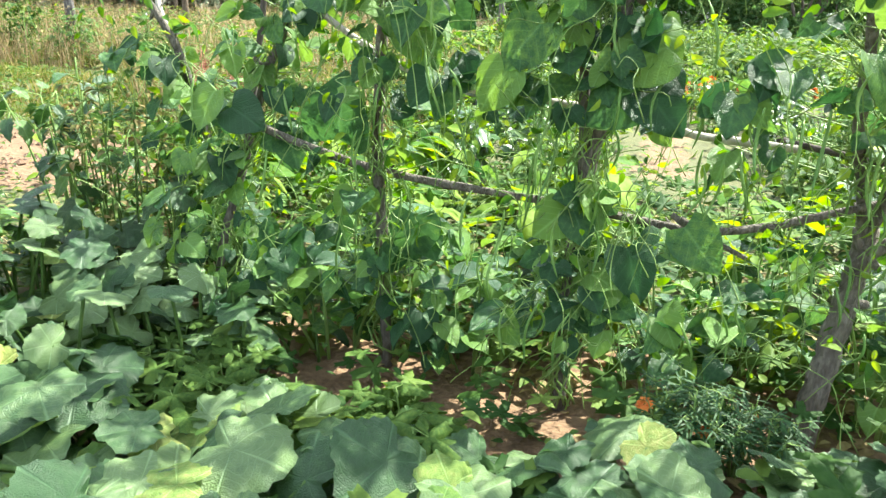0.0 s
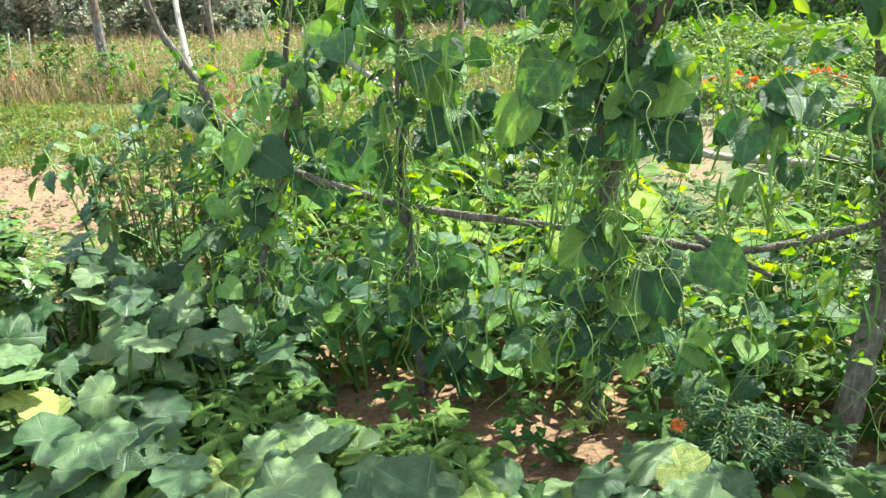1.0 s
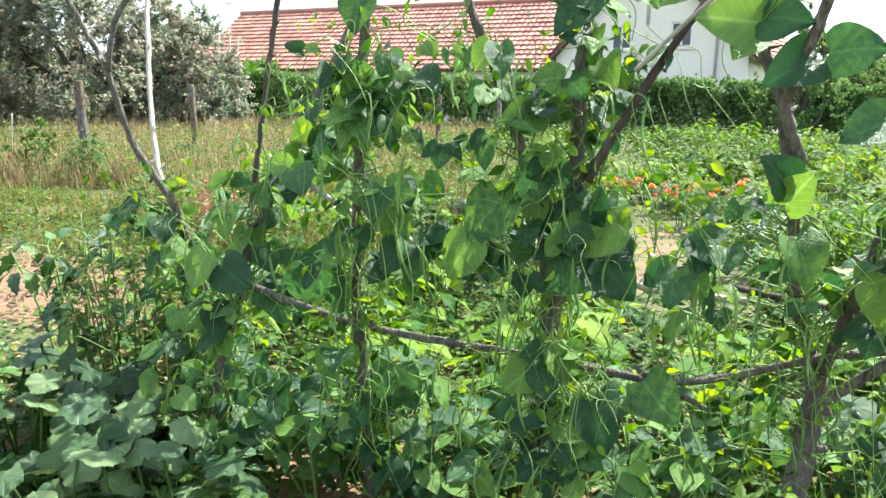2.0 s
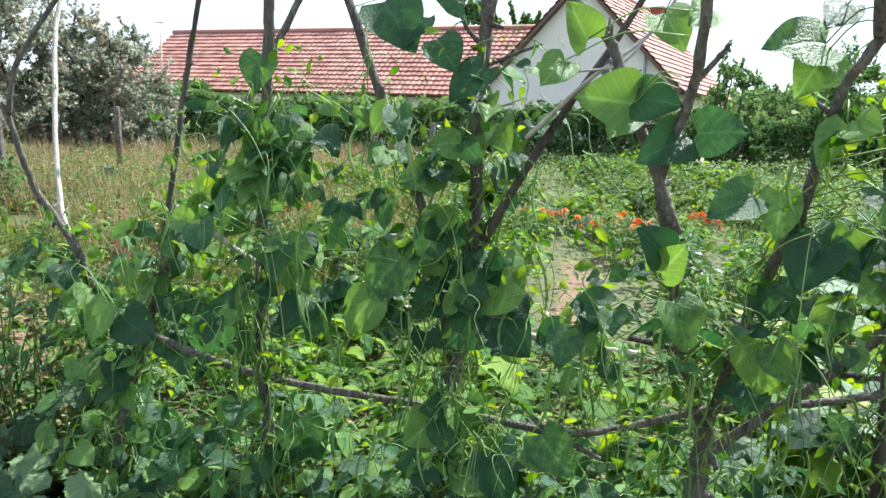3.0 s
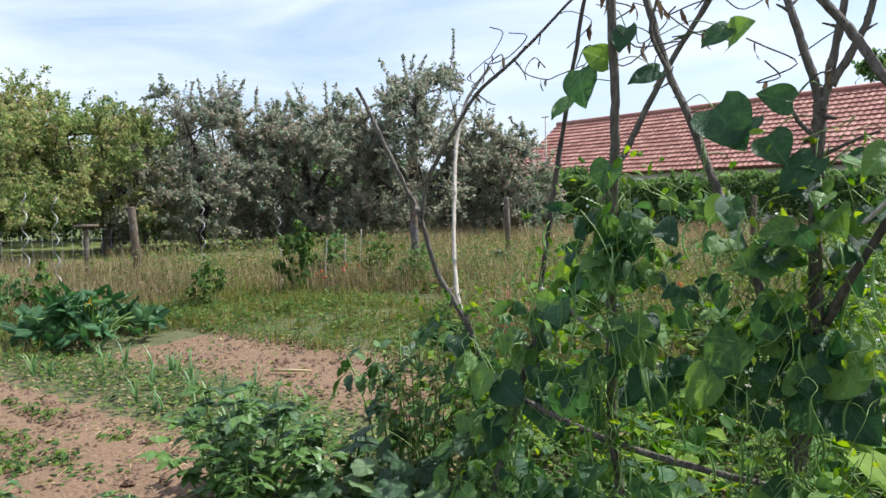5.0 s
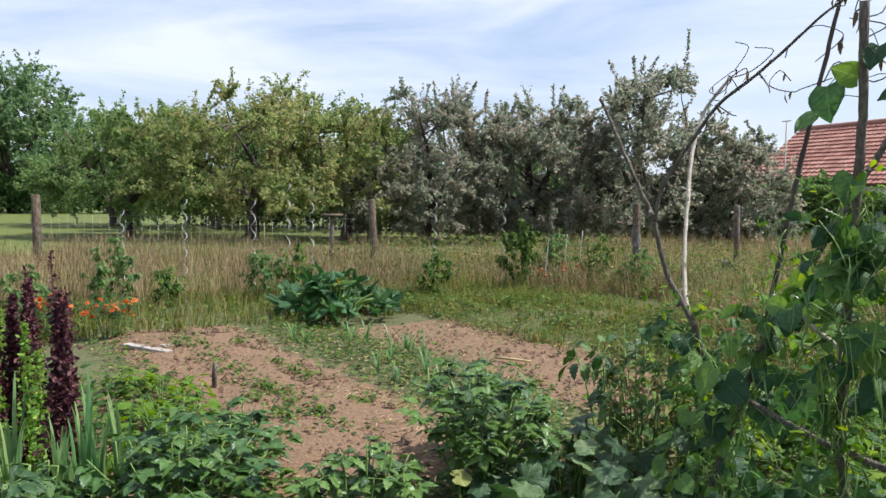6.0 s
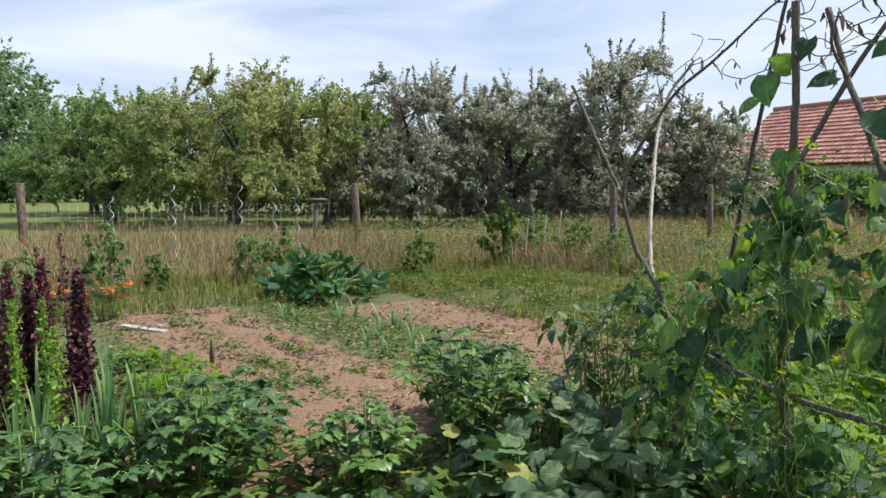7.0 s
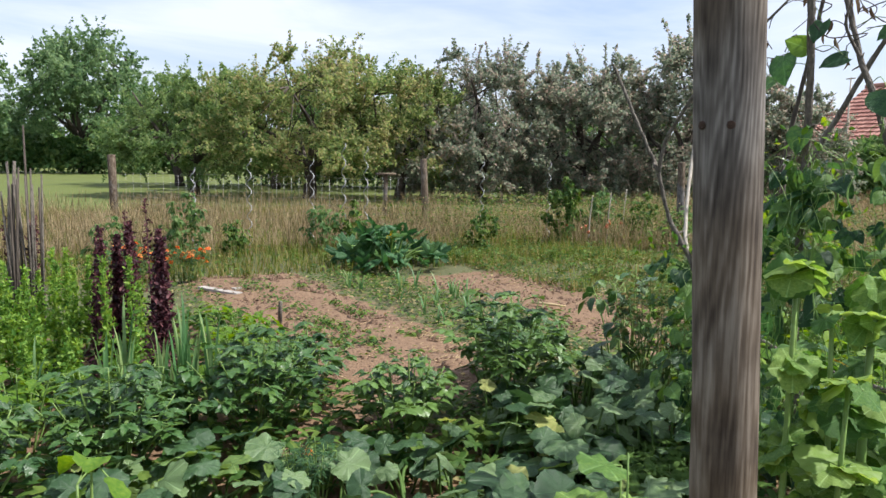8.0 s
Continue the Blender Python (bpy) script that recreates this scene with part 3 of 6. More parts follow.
def in_meadow(r):
    y = r.uniform(-6, 26)
    x = r.uniform(-15, -3.2) if y > 9.5 else float(meadow_edge(y)) - r.uniform(0, 1) ** 1.3 * 9.5 + 0.5
    return (x, y) if noise.noise(Vector((x * 0.55, y * 0.55, 4))) > r.uniform(-.35, .15) else None


def in_meadow_green(r):
    y = r.uniform(-6, 26)
    x = r.uniform(-15, -3.2) if y > 9.5 else float(meadow_edge(y)) - r.uniform(0, 1) ** 1.3 * 9.5 + 0.7
    return (x, y) if noise.noise(Vector((x * 0.55, y * 0.55, 4))) < r.uniform(-.15, .3) else None


def by_the_fence(r):
    x, y = r.uniform(-13, -2.5), r.uniform(8, 13.5)
    if x < -9:
        y -= 4 * r.random()
    return (x, y) if x < meadow_edge(min(y, 9.4)) + 1 or y > 9.5 else None


def in_far_green(r):
    k = r.random()
    if k < 0.45:
        return r.uniform(-4, 9), r.uniform(10.5, 24)
    return r.uniform(-10.6, -7.2), r.uniform(-3, 8)


def in_green(r):
    x, y = r.uniform(-9.8, -1.6), r.uniform(4.6, 8.2)
    if noise.noise(Vector((x * 0.9, y * 0.9, 9))) < r.uniform(-.5, .1):
        return None
    if x < meadow_edge(y) + 0.1:
        return None
    if y < 5.2 and r.random() > 0.5:
        return None
    return x, y


def in_weeds(r):
    k = r.random()
    if k < 0.55:
        return r.uniform(-7.2, -2.2), r.gauss(2.85, 0.33)
    if k < 0.6:
        return r.uniform(-10, -6.8), r.uniform(-0.5, 4.5)
    if k < 0.7:
        return r.uniform(-7.0, -2.5), r.gauss(0.85, 0.12)
    if k < 0.8:
        return r.uniform(-7.0, -3.0), r.gauss(1.55, 0.10)
    return r.uniform(-7.5, -2.0), r.uniform(0.8, 5.0) if r.random() < 0.4 else r.gauss(4.9, 0.25)


grass("dry_grass", "tall dry straw-coloured meadow grass behind the beds", DRYGRASS, 38000, in_meadow, 0.5, 0.0045, 0.9, heads=True, seed=2)
grass("turf_grass", "short green weedy turf beside the bare bed", GRASS, 12000, in_green, 0.10, 0.005, 1.1, seed=3)
grass("rough_grass", "rough green grass round the garden", GRASS, 11000, in_far_green, 0.2, 0.008, 0.6, seed=7)
grass("meadow_green", "green blades among the dry meadow grass", GRASS, 15000, in_meadow_green, 0.32, 0.006, 0.9, seed=5)


def leaf_scatter(name, label, material, count, where, height, size, shapes, seed=1, category="weeds"):
    """Low leafy growth as one mesh: short stalks with leaves that face up."""
    r = random.Random(seed)
    g = Geo()
    n = 0
    while n < count:
        p = where(r)
        if p is None:
            continue
        n += 1
        x, y = p
        h = height * r.uniform(0.2, 1)
        a = r.uniform(0, 6.283)
        tip = Vector((math.cos(a), math.sin(a), r.uniform(-0.3, 0.5)))
        g.place(r.choice(shapes), aim((x, y, gz(x, y) + h), tip, (r.uniform(-.4, .4), r.uniform(-.4, .4), 1), size * r.uniform(0.6, 1.3)))
    return tagged(new(name, g.mesh(name, material)), label, category, kind="stuff")


leaf_scatter("fence_weeds", "tall leafy green weeds along the fence", LOWGREEN, 7500, by_the_fence, 0.7, 0.065, SMALL_SHAPES + OVAL_SHAPES[:2], 12)
leaf_scatter("fence_seed_heads", "brown dry seed heads along the fence", DRY_LEAF, 3600, by_the_fence, 0.75, 0.04, SMALL_SHAPES, 13)
leaf_scatter("weed_leaves", "low green weeds among the onion rows", LOWGREEN, 5600, in_weeds, 0.07, 0.045, SMALL_SHAPES, 4)
leaf_scatter("turf_weeds", "broad-leaved weeds in the turf", LOWGREEN, 6500, in_green, 0.08, 0.055, SMALL_SHAPES, 6)

leaf_scatter("weed_dry_leaves", "dry brown weed leaves among the onion rows", DRY_LEAF, 1800, in_weeds, 0.05, 0.04, SMALL_SHAPES, 20)

TUFTS = [(rng.uniform(-9.8, -1.4), rng.uniform(4.7, 9.6)) for _ in range(420)] + [(rng.uniform(-9.6, -7.0), rng.uniform(-0.5, 5)) for _ in range(90)]


def in_tufts(r):
    x, y = r.choice(TUFTS)
    return x + r.gauss(0, 0.1), y + r.gauss(0, 0.1)


grass("turf_tufts", "uneven tufts of green and yellowing grass", GRASS, 12000, in_tufts, 0.17, 0.0055, 0.9, seed=17)
leaf_scatter("tuft_weeds", "leafy weeds in clumps on the turf", LOWGREEN, 7500, in_tufts, 0.15, 0.062, SMALL_SHAPES, 18)
leaf_scatter("tuft_dry_leaves", "dry yellow-brown leaves among the turf weeds", DRY_LEAF, 3000, in_tufts, 0.07, 0.045, SMALL_SHAPES, 19)


def in_beds(r):
    return (r.uniform(-7.4, -2.4), r.uniform(0.95, 2.25)) if r.random() < 0.6 else (r.uniform(-6.6, -2.2), r.uniform(3.4, 4.9))


def clods():
    r = random.Random(11)
    g = Geo()
    for _ in range(2600):
        x, y = in_beds(r)
        s = r.choice((0.008, 0.012, 0.018, 0.03)) * r.uniform(0.7, 1.3)
        v = np.array([(1, 0, 0), (-1, 0, 0), (0, 1, 0), (0, -1, 0), (0, 0, 0.8), (0, 0, -0.8)]) * s * np.array([r.uniform(.7, 1.3) for _ in range(3)])
        a = r.uniform(0, 3)
        v = v @ np.array([(math.cos(a), math.sin(a), 0), (-math.sin(a), math.cos(a), 0), (0.2, 0.1, 1)]) + (x, y, gz(x, y) + 0.03 * float(inside(x, y, -7.4, -2.3, 1.0, 2.2, 0.2)))
        g.add(v, [(0, 2, 4), (2, 1, 4), (1, 3, 4), (3, 0, 4), (2, 0, 5), (1, 2, 5), (3, 1, 5), (0, 3, 5)])
    tagged(new("soil_clods", g.mesh("soil_clods", CLOD, False)), "crumbly brown clods on the bare beds", "soil", kind="stuff")
    g = Geo()
    for _ in range(420):
        x, y = (r.uniform(-4.2, -2.2), r.gauss(2.1, 0.25)) if r.random() < 0.5 else in_beds(r)
        a, s = r.uniform(0, 3.14), r.uniform(0.04, 0.16)
        z = gz(x, y) + 0.03
        g.tube([(x, y, z), (x + s * math.cos(a), y + s * math.sin(a), z + r.uniform(0, 0.02))], 0.0025, 3)
    tagged(new("straw_litter", g.mesh("straw_litter", STRAW)), "dry straw litter scattered on the soil", "straw", kind="stuff")


clods()


# ---- trees ----
def tree(name, base, height, spread, trunk_r, leaf_mat, label, leaves=7000, leaf=0.09, blobs=16, spikes=10, low=0.25, seed=1, category="tree", squash=1.0, clear=0.5, skirt=0):
    """A tapered, forked trunk with limbs and a crown of many leaves in uneven clumps with gaps."""
    r = random.Random(seed)
    t = thing(name, base, label, category, "orchard trees" if category == "fruit tree" else "")
    bx, by, bz = base
    wood, crown = Geo(), Geo()
    fork_z = bz + height * clear * 0.5
    lean = Vector((r.uniform(-.3, .3), r.uniform(-.3, .3), 0))
    fork = Vector((bx, by, fork_z)) + lean
    wood.tube(curve_points([(bx, by, bz - 0.1), Vector((bx, by, (bz + fork_z) / 2)) + lean * 0.3 + Vector((r.uniform(-.1, .1), 0, 0)), fork], 4), [trunk_r * (1.25 - 0.045 * i) for i in range(9)], 8, wobble=0.3)
    limbs = []
    for i in range(7):
        a = 0.9 * i + r.uniform(-.3, .3)
        q = r.uniform(0.45, 0.8) if i else 0.1
        e = Vector((bx + spread * 0.5 * q * math.cos(a), by + spread * 0.5 * q * math.sin(a) * squash, bz + height * r.uniform(0.45, 0.8)))
        mid = fork.lerp(e, 0.45) + Vector((r.uniform(-.4, .4), r.uniform(-.4, .4), r.uniform(-.35, .25)))
        pts = curve_points([fork - Vector((0, 0, 0.1)), mid, e], 5)
        wood.tube(pts, [trunk_r * 0.55 * (1 - 0.9 * k / len(pts)) + 0.01 for k in range(len(pts))], 6, wobble=0.3)
        limbs.append(pts)
    centres = []
    for i in range(blobs * 2):
        a = 2.4 * i + r.uniform(-.5, .5)
        q = math.sqrt((i + 0.5) / (blobs * 2))
        rad = spread * 0.5 * q * r.uniform(0.8, 1.06)
        roof = math.sqrt(max(0.0, 1 - (0.92 * q) ** 2.6))
        u = r.random() ** (0.45 if q < 0.6 else 0.8)
        z = low + (0.9 - low) * (0.08 + (0.2 + 0.72 * roof) * u) * r.uniform(0.88, 1.08)
        centres.append(Vector((bx + rad * math.cos(a), by + rad * math.sin(a) * squash, bz + height * min(0.93, z))))
    per = max(20, leaves // len(centres))
    for i in range(skirt):
        a = 2 * math.pi * i / skirt + r.uniform(-.2, .2)
        rad = spread * 0.5 * r.uniform(0.55, 0.98)
        centres.append(Vector((bx + rad * math.cos(a), by + rad * math.sin(a) * squash, bz + height * r.uniform(0.1, 0.26))))
    heart = Vector((bx, by, bz + height * 0.45))
    spots = []
    for c in centres:
        src = min((p for pts in limbs for p in pts), key=lambda p: (p - c).length)
        wood.tube([src, src.lerp(c, .5) + Vector((r.uniform(-.1, .1), r.uniform(-.1, .1), r.uniform(-.05, .12))), c], [0.028, 0.018, 0.008], 3)
        br = spread * r.uniform(0.10, 0.17)
        out = (c - heart).normalized()
        for k in range(12):
            d = (rand_dir(r, 0.15) + out * 0.5).normalized()
            length = br * r.uniform(0.6, 1.35)
            bend = Vector((0, 0, r.uniform(-0.35, 0.2) * length))
            if k < 5:
                wood.tube([c, c + d * length * 0.5 + bend * 0.25, c + d * length + bend], [0.009, 0.006, 0.003], 3)
            for _ in range(int(per * r.uniform(0.5, 1.5) / 12)):
                u = r.random() ** 0.7
                spots.append(c + d * length * u + bend * u * u + rand_dir(r) * (0.05 + 0.16 * br * (1.25 - u)) * r.random())
    high = sorted(centres, key=lambda c: -c.z)[:max(4, len(centres) // 3)]
    for _ in range(spikes):
        c = r.choice(high)
        h = height * (r.uniform(0.08, 0.17) if r.random() < 0.7 else r.uniform(0.18, 0.27))
        p0 = c + Vector((r.uniform(-.3, .3), r.uniform(-.3, .3), 0))
        p1 = p0 + Vector((r.uniform(-.4, .4) * h, r.uniform(-.4, .4) * h, h))
        mid = p0.lerp(p1, .5) + Vector((r.uniform(-.12, .12), r.uniform(-.12, .12), 0))
        wood.tube([p0, mid, p1], [0.016, 0.012, 0.005], 3)
        for k in range(int(70 * h / 0.8) + 20):
            u = r.random()
            spots.append((p0.lerp(mid, u * 2) if u < .5 else mid.lerp(p1, u * 2 - 1)) + rand_dir(r) * r.random() * 0.15 * (1.25 - u))
    leaf_cloud(crown, spots, [leaf * r.uniform(0.6, 1.3) for _ in spots], seed)
    part("trunk", wood.mesh("trunk", DARK_BARK), t)
    part("crown", crown.mesh("crown", leaf_mat, False), t, kind="stuff")
    return t


F = "fruit tree"
tree("apple_tree", (-23.4, 8.3, 0), 5.0, 7.4, 0.2, APPLE, "spreading apple tree with yellowing leaves and dark forked trunk", 50000, 0.08, 36, 12, 0.15, 21, F)
tree("apple_tree", (-25.6, 4.9, 0), 4.5, 5.4, 0.17, GREENAPPLE, "leafy green apple tree at the end of the orchard row", 42000, 0.08, 32, 10, 0.12, 22, F)
tree("apple_tree", (-21.8, 10.9, 0), 4.7, 5.0, 0.15, APPLE, "apple tree with pale yellow-green leaves", 32000, 0.076, 24, 10, 0.14, 23, F)
tree("plum_tree", (-20.6, 13.4, 0), 5.3, 5.6, 0.17, PLUM, "dark plum tree with grey-green and purplish leaves", 50000, 0.078, 42, 20, 0.04, 24, F, skirt=22)
tree("plum_tree", (-18.6, 16.2, 0), 5.1, 5.0, 0.16, PLUM, "dark plum tree with upright shoots above the crown", 46000, 0.078, 40, 18, 0.04, 25, F, skirt=22)
tree("plum_tree", (-16.2, 18.7, 0), 6.1, 5.4, 0.17, PLUM, "tall dark plum tree with sparse arching top", 48000, 0.078, 42, 26, 0.04, 26, F, skirt=22)
tree("plum_tree", (-14.3, 21.0, 0), 4.2, 4.0, 0.15, PLUM, "lower dark plum tree at the end of the row", 32000, 0.078, 28, 10, 0.03, 27, F, skirt=22)
# back row: shade put into the leaf colour, bush green darker than the front apples
tree("apple_tree", (-31, 9.5, 0), 5.0, 7.5, 0.18, BUSHGREEN, "apple tree behind the first row, leaves coloured darker as if shaded", 24000, 0.11, 32, 6, 0.18, 28, F)
tree("apple_tree", (-29, 15.5, 0), 5.2, 8.0, 0.18, BUSHGREEN, "apple tree behind the first row, leaves coloured darker as if shaded", 24000, 0.11, 32, 6, 0.15, 29, F)
tree("apple_tree", (-24, 21.5, 0), 4.8, 7.5, 0.18, BUSHGREEN, "apple tree behind the first row, leaves coloured darker as if shaded", 24000, 0.11, 32, 6, 0.12, 30, F)
tree("apple_tree", (-35, 6.2, 0), 4.8, 6.5, 0.18, BUSHGREEN, "apple tree at the orchard's edge, leaves coloured darker as if shaded", 18000, 0.12, 30, 6, 0.2, 31, F)
tree("walnut_tree", (-59.2, 4.2, 0), 10.5, 10.0, 0.35, WALNUT, "large round-crowned green tree beyond the field", 34000, 0.2, 52, 0, 0.14, 32)
tree("walnut_tree", (-46, -3.6, 0), 8.5, 6.0, 0.3, WALNUT, "leafy green tree at the field's edge", 22000, 0.18, 34, 4, 0.25, 33)
tree("fir_tree", (-9.5, 62, 0), 11.6, 5.0, 0.25, BUSHGREEN, "dark tree far behind the house roof", 5000, 0.3, 14, 4, 0.3, 34)
tree("fir_tree", (-5.5, 64, 0), 11.2, 4.5, 0.25, BUSHGREEN, "dark tree far behind the house roof", 5000, 0.3, 14, 4, 0.3, 35)
tree("elder_bush", (8.6, 28.6, 0), 4.0, 6.5, 0.12, BUSHGREEN, "broad green bush beside the house", 18000, 0.1, 24, 6, 0.02, 36, "bush", clear=0.2)
tree("elder_bush", (4.5, 25.5, 0), 3.6, 2.6, 0.1, BUSHGREEN, "slender dark shrub at the corner of the house", 9000, 0.09, 16, 8, 0.05, 39, "bush", clear=0.2)
tree("elder_bush", (13.5, 27, 0), 4.0, 7.5, 0.12, BUSHGREEN, "broad green bush beside the house", 18000, 0.1, 24, 6, 0.02, 37, "bush", clear=0.2)
tree("elder_bush", (20, 27, 0), 4.6, 8, 0.12, BUSHGREEN, "broad green bush at the garden's edge", 15000, 0.11, 24, 6, 0.02, 38, "bush", clear=0.2)


def hedge(name, a, b, height, depth, material, label, count, leaf, seed):
    """A clipped hedge: woody uprights and leaves through its whole body."""
    r = random.Random(seed)
    t = thing(name, (a[0], a[1], 0), label, "hedge")
    d = Vector((b[0] - a[0], b[1] - a[1], 0))
    s = Vector((-d.y, d.x, 0)).normalized()
    g, w = Geo(), Geo()
    spots = []
    while len(spots) < count:
        u, v, k = r.random(), r.uniform(-1, 1), r.random() ** 0.6
        run = u * d.length
        top = height * (1 + 0.16 * noise.noise(Vector((run * 0.45, seed, 0))) + 0.12 * noise.noise(Vector((run * 1.9, seed, 3))))
        bulge = 1 + 0.35 * noise.noise(Vector((run * 0.9, k * height * 1.1, seed)))
        p = Vector((a[0], a[1], 0)) + d * u + s * (v * depth * (0.5 - 0.12 * k) * bulge) + Vector((0, 0, top * k))
        if noise.noise(p * 1.6) > -0.42 + 0.3 * r.random():
            spots.append(p)
    for _ in range(int(d.length * 2.2)):
        u = r.random()
        p = Vector((a[0], a[1], 0)) + d * u + s * r.uniform(-.3, .3) * depth + Vector((0, 0, height * 0.93))
        q = p + Vector((r.uniform(-.15, .15), r.uniform(-.15, .15), r.uniform(0.1, 0.22) * height))
        w.tube([p, q], [0.008, 0.004], 3)
        spots += [p.lerp(q, r.random()) + rand_dir(r) * 0.5 * leaf * r.random() for _ in range(16)]
    leaf_cloud(g, spots, [leaf * r.uniform(0.6, 1.3) for _ in spots], seed, 0.4, 0.1)
    for i in range(int(d.length / 1.2)):
        p = Vector((a[0], a[1], 0)) + d * ((i + 0.5) / int(d.length / 1.2))
        w.tube([p, p + Vector((r.uniform(-.3, .3), 0, height * 0.85))], [0.03, 0.01], 4)
    part("wood", w.mesh("wood", DARK_BARK), t, kind="stuff")
    part("foliage", g.mesh("foliage", material, False), t, kind="stuff")


hedge("hedge", (-26, 25.0), (5, 27.3), 1.9, 1.4, BUSHGREEN, "long dense green hedge in front of the house", 70000, 0.12, 41)
hedge("hedge", (-62, -12), (-57, 12), 2.4, 3.0, BUSHGREEN, "dark hedge at the far end of the field", 16000, 0.3, 42)
hedge("hedge", (4.6, 27.2), (30, 24), 1.75, 1.6, BUSHGREEN, "unclipped green hedge beside the house", 46000, 0.12, 43)
# added hedge: hides the bright lawn where deep shade lies below the crowns
hedge("hedge", (-36, 10), (-15, 28.5), 2.3, 2.5, BUSHGREEN, "hedge added to stand in for the dark shade behind the orchard trees", 40000, 0.16, 46)
hedge("hedge", (-90, -40), (-70, 80), 4.0, 4.0, BUSHGREEN, "far line of trees along the fields", 14000, 0.6, 44)
hedge("hedge", (-30, 78), (60, 70), 4.5, 4.0, BUSHGREEN, "far line of trees behind the house", 14000, 0.6, 45)


# ---- house ----
def roof_slope(parent, ridge_a, ridge_b, eave_a, eave_b, courses, across, name="roof"):
    """One roof slope of overlapping tile courses on a solid deck."""
    A, B, C, D = Vector(ridge_a), Vector(ridge_b), Vector(eave_a), Vector(eave_b)
    nrm = (B - A).cross(C - A).normalized()
    if nrm.z < 0:
        nrm = -nrm
    deck = Geo()
    deck.add([tuple(p + nrm * o) for o in (-0.02, -0.14) for p in (A, B, D, C)], [(0, 1, 2, 3), (7, 6, 5, 4), (0, 4, 5, 1), (1, 5, 6, 2), (2, 6, 7, 3), (3, 7, 4, 0)])
    roof = part(name, deck.mesh(name, TILE_EDGE, False), parent)
    g = Geo()
    r = random.Random(courses)
    for c in range(courses):
        for k in range(across):
            lift = r.uniform(0, 0.015)
            q = []
            for (u, v) in ((k / across, c / courses), ((k + 0.94) / across, c / courses), ((k + 0.94) / across, (c + 1.18) / courses), (k / across, (c + 1.18) / courses)):
                v = min(v, 1.02)
                top, bot = A.lerp(B, u), C.lerp(D, u)
                q.append((top + (bot - top) * v, v))
            lo, hi = 0.01 + lift, 0.075 + lift
            vs = [q[0][0] + nrm * lo, q[1][0] + nrm * lo, q[2][0] + nrm * hi, q[3][0] + nrm * hi, q[2][0] + nrm * (hi - 0.06), q[3][0] + nrm * (hi - 0.06)]
            mid0, mid1 = (vs[0] + vs[1]) / 2 + nrm * 0.035, (vs[2] + vs[3]) / 2 + nrm * 0.035
            g.add([tuple(p) for p in vs + [mid0, mid1]], [(0, 6, 7, 3), (6, 1, 2, 7), (3, 7, 2, 4, 5)])
    part("tiles", g.mesh("tiles", TILE, False), roof, "weathered red clay tiles in rows", "stuff")
    return roof


